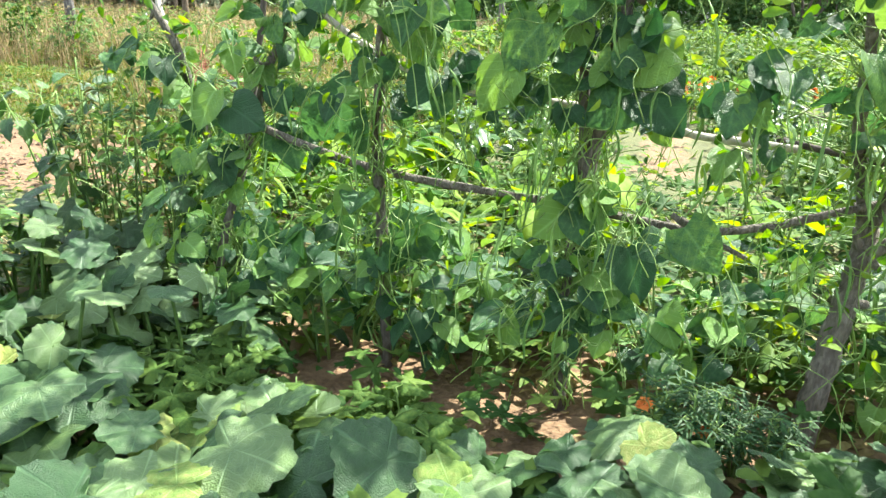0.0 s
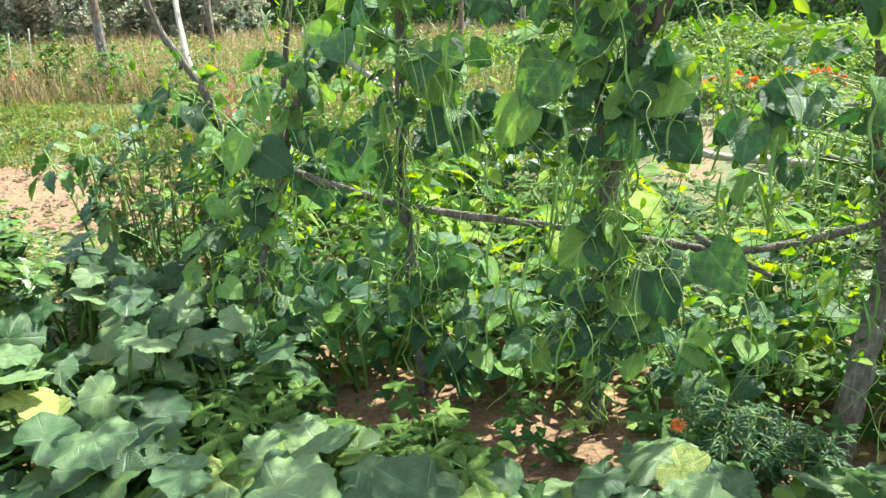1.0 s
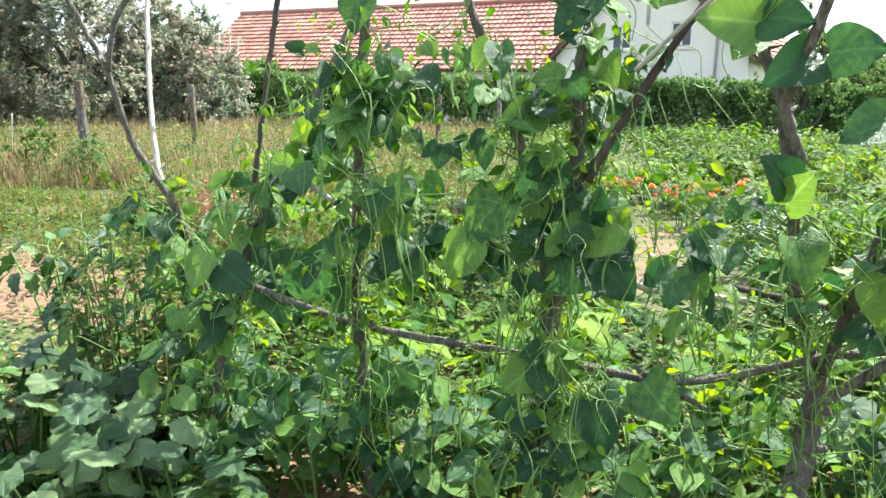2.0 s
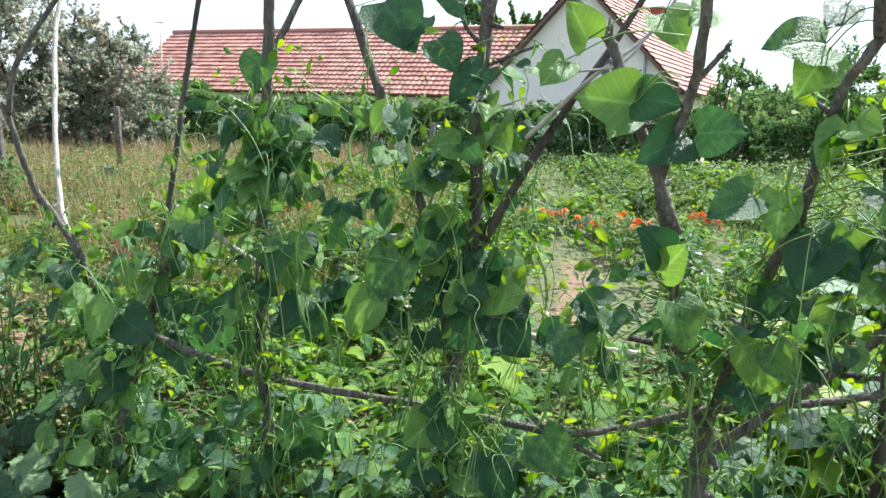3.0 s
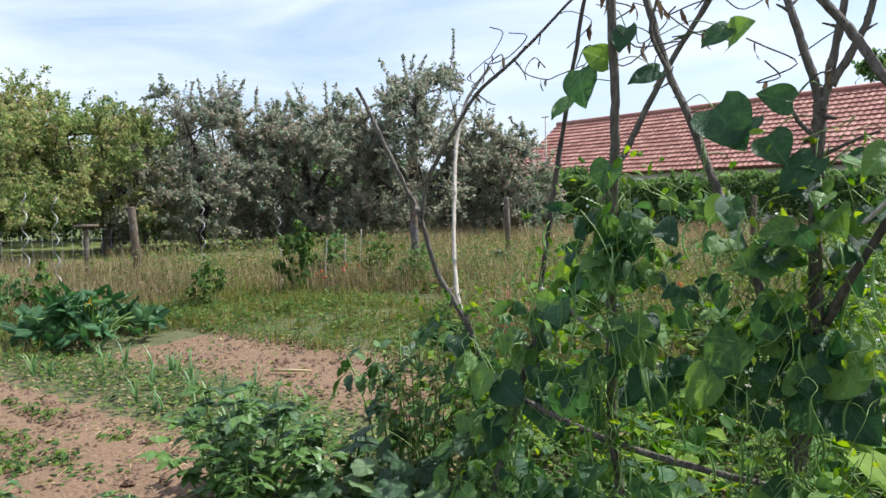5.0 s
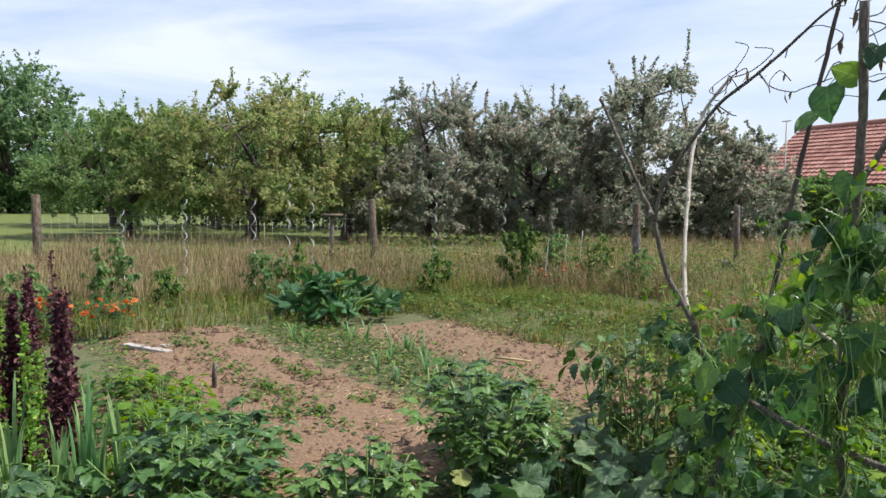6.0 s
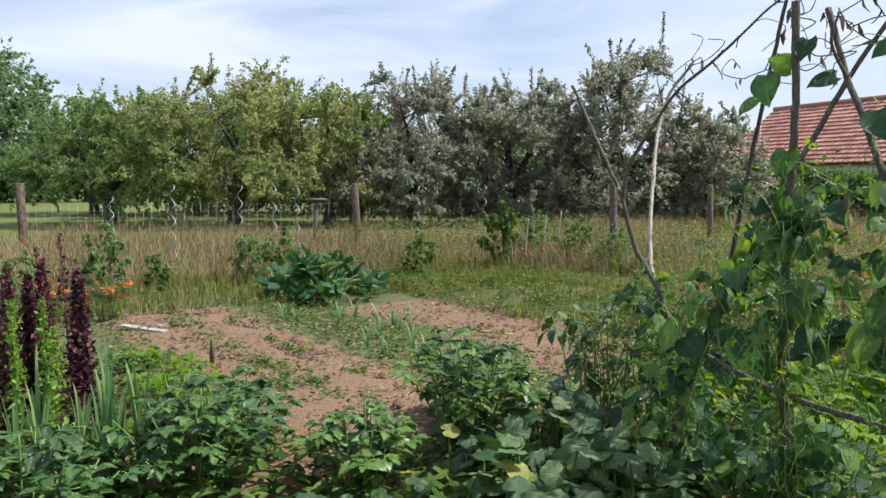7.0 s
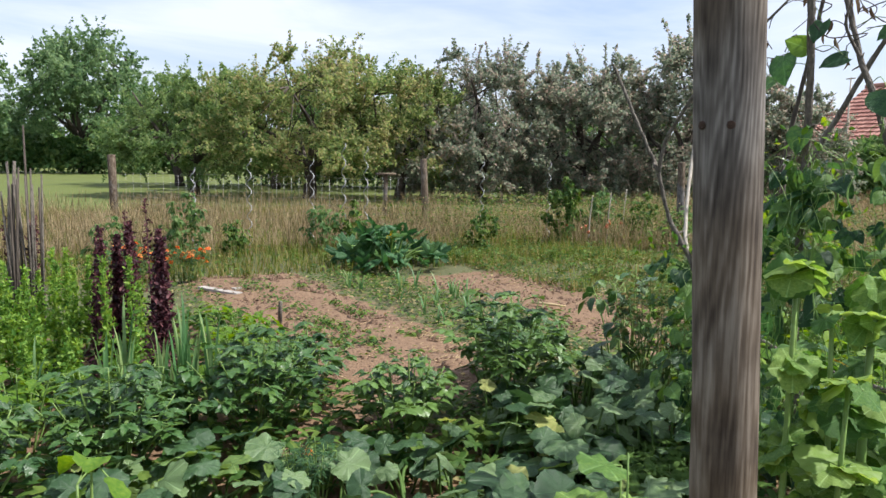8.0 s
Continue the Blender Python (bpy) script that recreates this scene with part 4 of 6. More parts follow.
def gable_house(base, yaw, length, width, eave, ridge, label, windows=(), chimneys=(), courses=16, across=60, overhang=0.35, hip=0.0, details=False):
    """A house along local y; the gable towards -y faces the garden. Windows: (x, z, w, h) on that gable."""
    t = thing("house", base, label, "house")
    m = Matrix.Translation(base) @ pose(0, 0, 0, 0, 0, yaw)
    w = width / 2

    def P(x, y, z):
        return m @ Vector((x, y, z))

    th = 0.35
    # gable wall with openings: strips between the windows' edges
    xs = sorted({-w, w, 0.0, *[x - a / 2 for x, z, a, h in windows], *[x + a / 2 for x, z, a, h in windows]})
    zs = sorted({-2.0, eave, *[z - h / 2 for x, z, a, h in windows], *[z + h / 2 for x, z, a, h in windows], ridge})

    def roof_z(x):
        return ridge - (ridge - eave) * abs(x) / w

    g = Geo()
    for x0, x1 in zip(xs, xs[1:]):
        for z0, z1 in zip(zs, zs[1:]):
            cx, cz = (x0 + x1) / 2, (z0 + z1) / 2
            if any(abs(cx - x) < a / 2 and abs(cz - z) < h / 2 for x, z, a, h in windows):
                continue
            ta, tb = min(z1, roof_z(x0)), min(z1, roof_z(x1))
            if max(ta, tb) <= z0 + 1e-4:
                continue
            front = [P(x0, 0, min(z0, ta)), P(x1, 0, min(z0, tb)), P(x1, 0, tb), P(x0, 0, ta)]
            back = [P(x0, th, min(z0, ta)), P(x1, th, min(z0, tb)), P(x1, th, tb), P(x0, th, ta)]
            g.add([tuple(p) for p in front + back], [(0, 1, 2, 3), (7, 6, 5, 4), (0, 4, 5, 1), (2, 6, 7, 3), (1, 5, 6, 2), (3, 7, 4, 0)])
    part("gable_wall", g.mesh("gable_wall", RENDER_WALL, False), t, "plain cream-grey rendered gable wall")
    g = Geo()
    for x0, x1 in ((-w, -w + th), (w - th, w)):
        g = Geo()
        g.box((x0, th, -2), (x1, length - th, eave), m)
        part("side_wall", g.mesh("side_wall", RENDER_WALL, False), t)
    g = Geo()
    g.box((-w, length - th, -2), (w, length, eave), m)
    g.add([tuple(P(-w, length, eave)), tuple(P(w, length, eave)), tuple(P(0, length, ridge))], [(0, 1, 2)])
    part("back_wall", g.mesh("back_wall", RENDER_WALL, False), t)
    ov, drop = overhang, (ridge - eave) / w * overhang
    for s in (-1, 1):
        roof_slope(t, P(0, -0.3 + hip, ridge + 0.16), P(0, length + 0.3, ridge + 0.16), P(s * (w + ov), -0.3, eave - drop + 0.16), P(s * (w + ov), length + 0.3, eave - drop + 0.16), courses, across)
    g = Geo()
    g.tube([P(0, -0.32 + hip, ridge + 0.24), P(0, length + 0.3, ridge + 0.24)], 0.13, 7)
    part("ridge_tiles", g.mesh("ridge_tiles", TILE), t)
    for x, z, a, h in windows:
        g = Geo()
        for lo, hi in (((x - a / 2, 0.06, z - h / 2), (x + a / 2, 0.16, z - h / 2 + 0.07)), ((x - a / 2, 0.06, z + h / 2 - 0.07), (x + a / 2, 0.16, z + h / 2)), ((x - a / 2, 0.06, z - h / 2 + 0.07), (x - a / 2 + 0.07, 0.16, z + h / 2 - 0.07)),
                       ((x + a / 2 - 0.07, 0.06, z - h / 2 + 0.07), (x + a / 2, 0.16, z + h / 2 - 0.07)), ((x - 0.03, 0.06, z - h / 2 + 0.07), (x + 0.03, 0.16, z + h / 2 - 0.07))):
            g.box(lo, hi, m)
        win = part("window", g.mesh("window", WHITE_PAINT, False), t, "small dark window with white frame")
        g = Geo()
        g.box((x - a / 2 + 0.05, 0.10, z - h / 2 + 0.05), (x + a / 2 - 0.05, 0.12, z + h / 2 - 0.05), m)
        part("pane", g.mesh("pane", PANE, False), win)
        g = Geo()
        g.box((x - a / 2 - 0.08, -0.06, z - h / 2 - 0.08), (x + a / 2 + 0.08, 0.06, z - h / 2 - 0.002), m)
        part("sill", g.mesh("sill", RENDER_WALL, False), win)
    for x, y, top in chimneys:
        g = Geo()
        g.box((x - 0.28, y - 0.28, roof_z(x) - 0.3), (x + 0.28, y + 0.28, top), m)
        g.box((x - 0.34, y - 0.34, top), (x + 0.34, y + 0.34, top + 0.1), m)
        part("chimney", g.mesh("chimney", BRICKRED, False), t, "red brick chimney with capping")
    if details:
        g = Geo()
        g.tube([P(2.55, -0.06, -0.5), P(2.55, -0.06, 3.95), P(2.55, 0.03, 4.05)], 0.05, 8)
        part("downpipe", g.mesh("downpipe", METAL), t, "grey drainpipe on the gable wall")
        g = Geo()
        g.box((-0.07, -0.02, 3.9), (0.07, 0.004, 5.12), m)
        part("vent_strip", g.mesh("vent_strip", BOARD, False), t, "narrow grey upright strip below the attic window")
    return t


gable_house((-0.28, 29.6, 0), -18.6, 10, 7.3, 2.85, 6.55, "cream-rendered house with steep red tiled roof and two chimneys", [(-1.0, 3.5, 0.8, 0.9), (1.25, 3.55, 0.8, 0.9), (0.0, 5.5, 0.36, 0.5)], [(0.4, 9.3, 6.85), (1.2, 9.3, 6.4)], 18, 34, details=True)
gable_house((-22.8, 39.85, 0), -102.2, 21.2, 7.66, 2.48, 5.38, "long low barn wing with red tiled roof", [], [], 15, 80)
gable_house((-32, 44, 0), -102, 8, 6, 2.2, 4.2, "small outbuilding with red tiled roof behind the barn", [], [], 12, 40)


def behind_beans(r):
    x, y = r.uniform(-3.2, 4.6), r.uniform(3.3, 12)
    if 0.15 < x < 0.85 and 4.4 < y < 8.3 and r.random() < 0.72:
        return None
    return x, y


leaf_scatter("row_leaves", "dense leafy growth of the vegetable rows", FRESH, 4200, behind_beans, 0.3, 0.075, SMALL_SHAPES + OVAL_SHAPES[:2], 8, "vegetables")
leaf_scatter("row_weeds", "darker leafy growth between the vegetable rows", LOWGREEN, 3600, behind_beans, 0.2, 0.065, SMALL_SHAPES, 9)


def far_rows(r):
    return r.uniform(-4, 9), r.uniform(11, 23)


leaf_scatter("far_rows", "leafy green rows at the garden's far end", LOWGREEN, 8000, far_rows, 0.55, 0.11, SMALL_SHAPES, 14, "vegetables")


def meadow_weeds(r):
    p = in_meadow_green(r) if r.random() < 0.6 else by_the_fence(r)
    return p if p and p[0] > -13 else None


leaf_scatter("meadow_weeds", "leafy green and yellowing weeds in the dry meadow", LOWGREEN, 6500, meadow_weeds, 0.45, 0.05, SMALL_SHAPES, 15)
leaf_scatter("meadow_litter", "brown dry seed stalks in the meadow", DRY_LEAF, 2600, meadow_weeds, 0.42, 0.035, SMALL_SHAPES, 16)


def wild_corner(r):
    """The rough strip beyond the beans, where the turf gives way to tall weeds."""
    y = 4.6 + 6.4 * r.random()
    x = r.uniform(1.1 - 0.88 * y, -1.3)
    return (x, y) if noise.noise(Vector((x * 0.8, y * 0.8, 31))) > r.uniform(-.45, .1) else None


grass("wild_grass", "tall dry grass with pale seed heads beyond the beans", DRYGRASS, 4200, wild_corner, 0.5, 0.0045, 0.9, heads=True, seed=33)
grass("wild_green", "tall green blades among the dry grass beyond the beans", GRASS, 8000, wild_corner, 0.42, 0.006, 0.9, seed=34)
leaf_scatter("wild_weeds", "tall leafy weeds in the rough strip beyond the beans", LOWGREEN, 5000, wild_corner, 0.55, 0.06, SMALL_SHAPES + OVAL_SHAPES[:2], 35)
leaf_scatter("wild_seed_heads", "pale dry seed heads in the rough strip", STRAW, 1500, wild_corner, 0.7, 0.02, SMALL_SHAPES, 36)


# ---- fence behind the beds ----
def fence_post(x, y, height, radius, lean, label, cap=False):
    g = Geo()
    z = gz(x, y) if x > -12 else 0.0
    top = Vector((x + lean[0], y + lean[1], height))
    b = Vector((x, y, z - 0.3))
    g.tube([b, b.lerp(top, 0.5), top - (top - b).normalized() * 0.02, top], [radius * 1.05, radius, radius * 0.97, radius * 0.85], 9, wobble=0.2)
    if cap:
        g.box((top.x - 0.12, top.y - 0.2, height), (top.x + 0.12, top.y + 0.2, height + 0.05))
    tagged(new("fence_post", g.mesh("fence_post", POSTWOOD)), label, "post", "fence posts")


P0, P1, P2_, P3_, P4_ = (-16.0, 1.22), (-12.4, 6.9), (-8.3, 10.0), (-7.9, 12.4), (-2.0, 16.0)
fence_post(*P0, 1.42, 0.085, (0, -0.03), "weathered grey wooden fence post in dry grass")
fence_post(*P1, 1.42, 0.075, (-0.08, -0.06), "leaning brown wooden fence post in dry grass")
fence_post(*P2_, 1.43, 0.075, (-0.03, -0.03), "weathered wooden fence post before the plum trees")
fence_post(*P3_, 1.41, 0.06, (-0.06, 0), "thin leaning wooden fence post")
fence_post(-13.75, 6.55, 1.05, 0.05, (0.02, 0.02), "short wooden post with a flat board on top", True)
fence_post(-6.6, 15.2, 1.3, 0.06, (-0.05, 0), "thin weathered wooden fence post near the hedge")
fence_post(-4.6, 17.2, 1.3, 0.06, (0.03, 0), "thin weathered wooden fence post near the hedge")
fence_post(-3.4, 18.4, 1.3, 0.07, (0.0, 0), "weathered wooden fence post near the hedge")


def wire_mesh(a, b, height):
    g = Geo()
    a, b = Vector((*a, 0)), Vector((*b, 0))
    n = int((b - a).length / 0.16)
    for i in range(n + 1):
        p = a.lerp(b, i / n)
        sag = 0.04 * math.sin(i * 0.4)
        g.tube([p + Vector((0, 0, 0.05)), p + Vector((0, 0, height + sag))], 0.0022, 3)
    for k in range(7):
        z = 0.1 + k * (height - 0.1) / 6
        g.tube([a.lerp(b, i / 12) + Vector((0, 0, z + 0.04 * math.sin(i * 4.8 + 0.3))) for i in range(13)], 0.0022, 3)
    tagged(new("wire_fence", g.mesh("wire_fence", METAL)), "thin square-mesh wire fence between wooden posts", "fence", kind="stuff")


wire_mesh((-15.9, 1.3), (-12.5, 6.8), 1.0)


def spiral_stake(x, y, height):
    g = Geo()
    pts = [Vector((x + 0.035 * math.cos(k * 0.9) , y + 0.035 * math.sin(k * 0.9), -0.1 + height * k / 44)) for k in range(45)]
    g.tube(pts, 0.006, 5)
    tagged(new("spiral_stake", g.mesh("spiral_stake", METAL)), "galvanised spiral plant stake standing in the row", "plant stake", "spiral plant stakes")


for x, y, h in ((-9.6, 2.35, 1.5), (-9.4, 3.25, 1.5), (-9.35, 3.75, 1.75), (-9.3, 4.1, 1.7), (-8.9, 6.0, 1.5), (-8.8, 7.3, 1.5), (-9.4, 1.5, 1.35)):
    spiral_stake(x, y, h)


# ---- bean trellis: poles cut from branches ----
def pole(name, lines, label, material=BARK, knots=True, seed=1):
    """A branch pole: one main line and its side branches; a line is points and two end radii."""
    r = random.Random(seed)
    g = Geo()
    for pts, r0, r1 in lines:
        c = curve_points(pts, 12)
        n = len(c)
        c = [p + Vector((noise.noise(p * 14), noise.noise(p * 14 + Vector((7, 3, 1))), 0)) * r0 * 0.22 for p in c]
        g.tube(c, [(r0 + (r1 - r0) * i / (n - 1)) * 0.9 * (1 + 0.1 * noise.noise(Vector((i * 0.9, seed, 2)))) for i in range(n)], 9, wobble=0.35)
        if knots:
            for _ in range(int(n / 9)):
                i = r.randrange(2, n - 2)
                d = rand_dir(r, 0.5)
                g.tube([c[i], c[i] + d * (r0 * 1.3), c[i] + d * (r0 * 1.3 + r.uniform(0.005, 0.03))], [r0 * 0.45, r0 * 0.3, r0 * 0.15], 5)
    tagged(new(name, g.mesh(name, material)), label, "bean pole", "bean poles")


pole("bean_pole", [([(-1.06, 2.5, -0.1), (-1.14, 2.46, 0.4), (-1.2, 2.41, 0.69), (-1.23, 2.34, 0.92), (-1.33, 2.28, 1.13), (-1.37, 2.21, 1.39), (-1.46, 2.14, 1.64), (-1.57, 2.06, 1.94)], 0.021, 0.008),
                   ([(-1.36, 2.21, 1.38), (-1.31, 2.2, 1.54), (-1.18, 2.2, 1.71), (-1.04, 2.2, 1.87), (-0.86, 2.2, 1.98), (-0.73, 2.2, 2.07), (-0.57, 2.2, 2.18), (-0.4, 2.22, 2.24)], 0.011, 0.004),
                   ([(-0.86, 2.2, 1.98), (-0.83, 2.22, 1.93), (-0.82, 2.22, 1.9)], 0.004, 0.002), ([(-1.04, 2.2, 1.87), (-0.98, 2.2, 1.83), (-0.95, 2.2, 1.82)], 0.004, 0.002)],
     "leaning forked branch pole with an arching dry side shoot", seed=1)
pole("bean_pole", [([(-1.225, 2.345, 0.9), (-1.26, 2.355, 0.96), (-1.3, 2.37, 1.04), (-1.4, 2.48, 1.24), (-1.5, 2.62, 1.49), (-1.6, 2.78, 1.77), (-1.6, 2.88, 1.97), (-1.52, 2.97, 2.13)], 0.013, 0.009)], "pale barkless stick tied upright to a leaning pole", PALE_BARK, seed=2)
pole("bean_pole", [([(-1.38, 2.92, -0.05), (-1.27, 2.9, 0.6), (-1.18, 2.9, 1.13), (-1.11, 2.9, 1.52), (-1.03, 2.9, 1.92), (-0.91, 2.9, 2.5)], 0.017, 0.010)], "thin dark leaning bean pole", DARK_BARK, seed=3)
pole("bean_pole", [([(-0.98, 2.1, -0.08), (-0.95, 2.12, 0.25), (-0.89, 2.15, 0.52), (-0.8, 2.18, 0.85), (-0.7, 2.2, 1.08), (-0.54, 2.25, 1.42), (-0.42, 2.28, 1.66), (-0.29, 2.3, 1.9), (-0.09, 2.3, 2.18)], 0.019, 0.010)], "leaning dark branch pole wound with beans", seed=4)
pole("bean_pole", [([(-0.35, 2.1, -0.1), (-0.36, 2.05, 0.4), (-0.36, 1.99, 0.7), (-0.33, 1.93, 1.03), (-0.29, 1.87, 1.38), (-0.25, 1.81, 1.7), (-0.23, 1.75, 2.06)], 0.020, 0.014)], "straight upright bean pole wound with vines", seed=5)
pole("bean_pole", [([(-0.2, 1.9, 2.05), (-0.12, 1.9, 1.8), (-0.06, 1.9, 1.66), (0.01, 1.9, 1.48), (0.1, 1.9, 1.27), (0.18, 1.93, 1.0), (0.21, 1.96, 0.7)], 0.011, 0.015), ([(-0.12, 1.9, 1.8), (-0.16, 1.86, 1.92), (-0.13, 1.84, 2.02)], 0.008, 0.004)], "leaning branch pole with rough bark and knots", seed=6)
pole("bean_pole", [([(0.21, 2.0, -0.1), (0.2, 1.99, 0.3), (0.21, 1.97, 0.6), (0.26, 1.92, 1.02), (0.27, 1.89, 1.35), (0.28, 1.87, 1.6), (0.29, 1.86, 1.69)], 0.022, 0.0175), ([(0.29, 1.86, 1.66), (0.26, 1.86, 1.77), (0.21, 1.85, 1.94), (0.17, 1.85, 2.05)], 0.014, 0.009),
                   ([(0.29, 1.86, 1.66), (0.31, 1.86, 1.76), (0.34, 1.85, 1.91), (0.36, 1.85, 2.05)], 0.013, 0.009), ([(0.31, 1.86, 1.72), (0.38, 1.85, 1.84), (0.41, 1.85, 1.96)], 0.012, 0.008),
                   ([(0.28, 1.87, 1.59), (0.24, 1.86, 1.63), (0.22, 1.85, 1.67)], 0.008, 0.005), ([(0.29, 1.87, 1.55), (0.36, 1.86, 1.58), (0.42, 1.85, 1.6)], 0.006, 0.003)], "upright grey-barked bean pole forking at the top", seed=7)
pole("bean_pole", [([(0.74, 1.62, 1.2), (0.69, 1.6, 1.31), (0.61, 1.6, 1.49), (0.57, 1.6, 1.59), (0.48, 1.6, 1.68), (0.41, 1.6, 1.79), (0.33, 1.6, 1.9)], 0.013, 0.011)], "bent grey branch leaning across the forked pole", seed=8)
pole("bean_pole", [([(0.85, 2.03, -0.12), (0.88, 2.04, 0.3), (0.9, 2.04, 0.48), (0.9, 2.04, 0.62)], 0.038, 0.031), ([(0.9, 2.04, 0.58), (0.86, 1.98, 0.72), (0.8, 1.89, 0.87), (0.76, 1.77, 1.05), (0.7, 1.64, 1.27), (0.7, 1.58, 1.36), (0.73, 1.51, 1.49), (0.73, 1.39, 1.68), (0.72, 1.33, 1.78), (0.72, 1.25, 1.95)], 0.0175, 0.0085),
                   ([(0.9, 2.04, 0.58), (0.92, 1.86, 0.88), (0.93, 1.76, 1.03), (0.97, 1.61, 1.27), (0.98, 1.49, 1.48), (1.02, 1.41, 1.6), (1.03, 1.32, 1.75), (1.05, 1.25, 1.9)], 0.0175, 0.0085), ([(1.01, 1.42, 1.58), (0.98, 1.36, 1.68), (0.94, 1.3, 1.78), (0.92, 1.26, 1.9)], 0.011, 0.008),
                   ([(0.91, 2.02, 0.56), (1.05, 1.95, 0.72), (1.17, 1.95, 0.83), (1.35, 1.95, 1.01), (1.55, 1.95, 1.18)], 0.016, 0.011), ([(0.73, 1.5, 1.5), (0.77, 1.48, 1.55), (0.78, 1.46, 1.57)], 0.007, 0.004)], "thick grey forked trunk pole set in the bean row", seed=9)
pole("bean_pole", [([(1.4, 2.1, -0.1), (1.37, 2.07, 0.3), (1.35, 2.05, 0.5), (1.32, 2.01, 0.85), (1.26, 1.98, 1.23), (1.23, 1.95, 1.51), (1.17, 1.93, 1.75)], 0.022, 0.015)], "dark upright bean pole at the row's end", DARK_BARK, seed=10)
pole("bean_pole", [([(0.7, 1.8, 1.8), (0.58, 1.8, 1.59), (0.5, 1.8, 1.47), (0.38, 1.82, 1.27), (0.3, 1.88, 1.12)], 0.007, 0.013)], "thin dark twiggy stick leaning on the bean pole", DARK_BARK, seed=11)
pole("bean_pole", [([(0.76, 1.75, 1.78), (0.66, 1.75, 1.62), (0.53, 1.75, 1.51), (0.4, 1.77, 1.38)], 0.004, 0.006), ([(0.66, 1.75, 1.62), (0.6, 1.74, 1.55), (0.5, 1.74, 1.53)], 0.004, 0.003)], "thin pale dry twig among the beans", PALE_BARK, False, seed=12)
pole("bean_pole", [([(-0.8, 2.06, 0.73), (-0.48, 2.04, 0.65), (-0.23, 2.03, 0.62), (-0.02, 2.02, 0.61), (0.19, 2.04, 0.59), (0.5, 2.0, 0.57)], 0.013, 0.012)], "horizontal branch rail tied to the bean poles", seed=13)
pole("bean_pole", [([(0.44, 2.0, 0.61), (0.52, 1.98, 0.58), (0.69, 1.98, 0.62), (0.87, 1.97, 0.69), (1.01, 1.98, 0.72), (1.15, 1.98, 0.74), (1.4, 2.0, 0.8)], 0.010, 0.012), ([(0.46, 1.97, 0.61), (0.56, 1.96, 0.56), (0.63, 1.96, 0.53)], 0.009, 0.007)], "horizontal branch rail rising to the forked pole", seed=14)
pole("bean_pole", [([(-0.72, 2.14, 1.12), (-0.45, 2.12, 0.97), (-0.29, 2.12, 0.9), (-0.14, 2.12, 0.87), (0.15, 2.12, 0.85), (0.39, 2.1, 0.82), (0.49, 2.1, 0.8), (0.72, 2.1, 0.79)], 0.010, 0.012)], "pale horizontal stick behind the bean poles", PALE_BARK, seed=15)
pole("bean_pole", [([(0.7, 2.3, 0.78), (1.0, 2.3, 0.74), (1.5, 2.3, 0.72)], 0.011, 0.011)], "dark horizontal stick behind the bean poles", DARK_BARK, seed=16)


def garden_post():
    t = thing("garden_post", (1.0197, -0.0507, 0), "weathered round grey-brown wooden post with nail heads", "post")
    m = pose(1.0197, -0.0507, 0)
    g = Geo()
    zs = [-0.4 + 0.1 * k for k in range(25)] + [2.06, 2.1]
    g.tube([(-0.0241 * z + 0.001 * math.sin(5 * z), -0.0422 * z + 0.001 * math.cos(4 * z), z) for z in zs], [0.0335 * (0.96 + 0.035 * z) * (0.9 if z > 2.05 else 1) for z in zs], 28, wobble=0.05)
    part("shaft", g.mesh("shaft", POSTWOOD), t, m=m)
    for a in (-95, -45):
        d = Vector((math.cos(radians(a)), math.sin(radians(a)), 0))
        axis = Vector((-0.0241 * 1.47, -0.0422 * 1.47, 1.47))
        g = Geo()
        g.tube([axis + d * 0.031, axis + d * 0.0346, axis + d * 0.0348], [0.0045, 0.0042, 0.003], 10)
        part("nail_head", g.mesh("nail_head", RUST), t, "dark rusty nail head", m=m)


garden_post()


# ---- beans on the trellis ----
BEAN_MESH = [shape_mesh("bean_leaf", s, BEAN) for s in BEAN_SHAPES]


def pod_mesh():
    g = Geo()
    pts = [Vector((0.012 * math.sin(k * 0.5), 0.02 * math.sin(k * 0.35), -0.16 * k / 8)) for k in range(9)]
    g.tube(pts, [0.0015, 0.0035, 0.0042, 0.0042, 0.0045, 0.0042, 0.004, 0.003, 0.001], 5)
    return g.mesh("pod", POD)


POD_MESH = pod_mesh()


def at_height(line, z):
    for a, b in zip(line, line[1:]):
        if a[2] <= z <= b[2]:
            return Vector(a).lerp(Vector(b), (z - a[2]) / max(1e-6, b[2] - a[2]))
    return Vector(line[-1] if z > line[-1][2] else line[0])


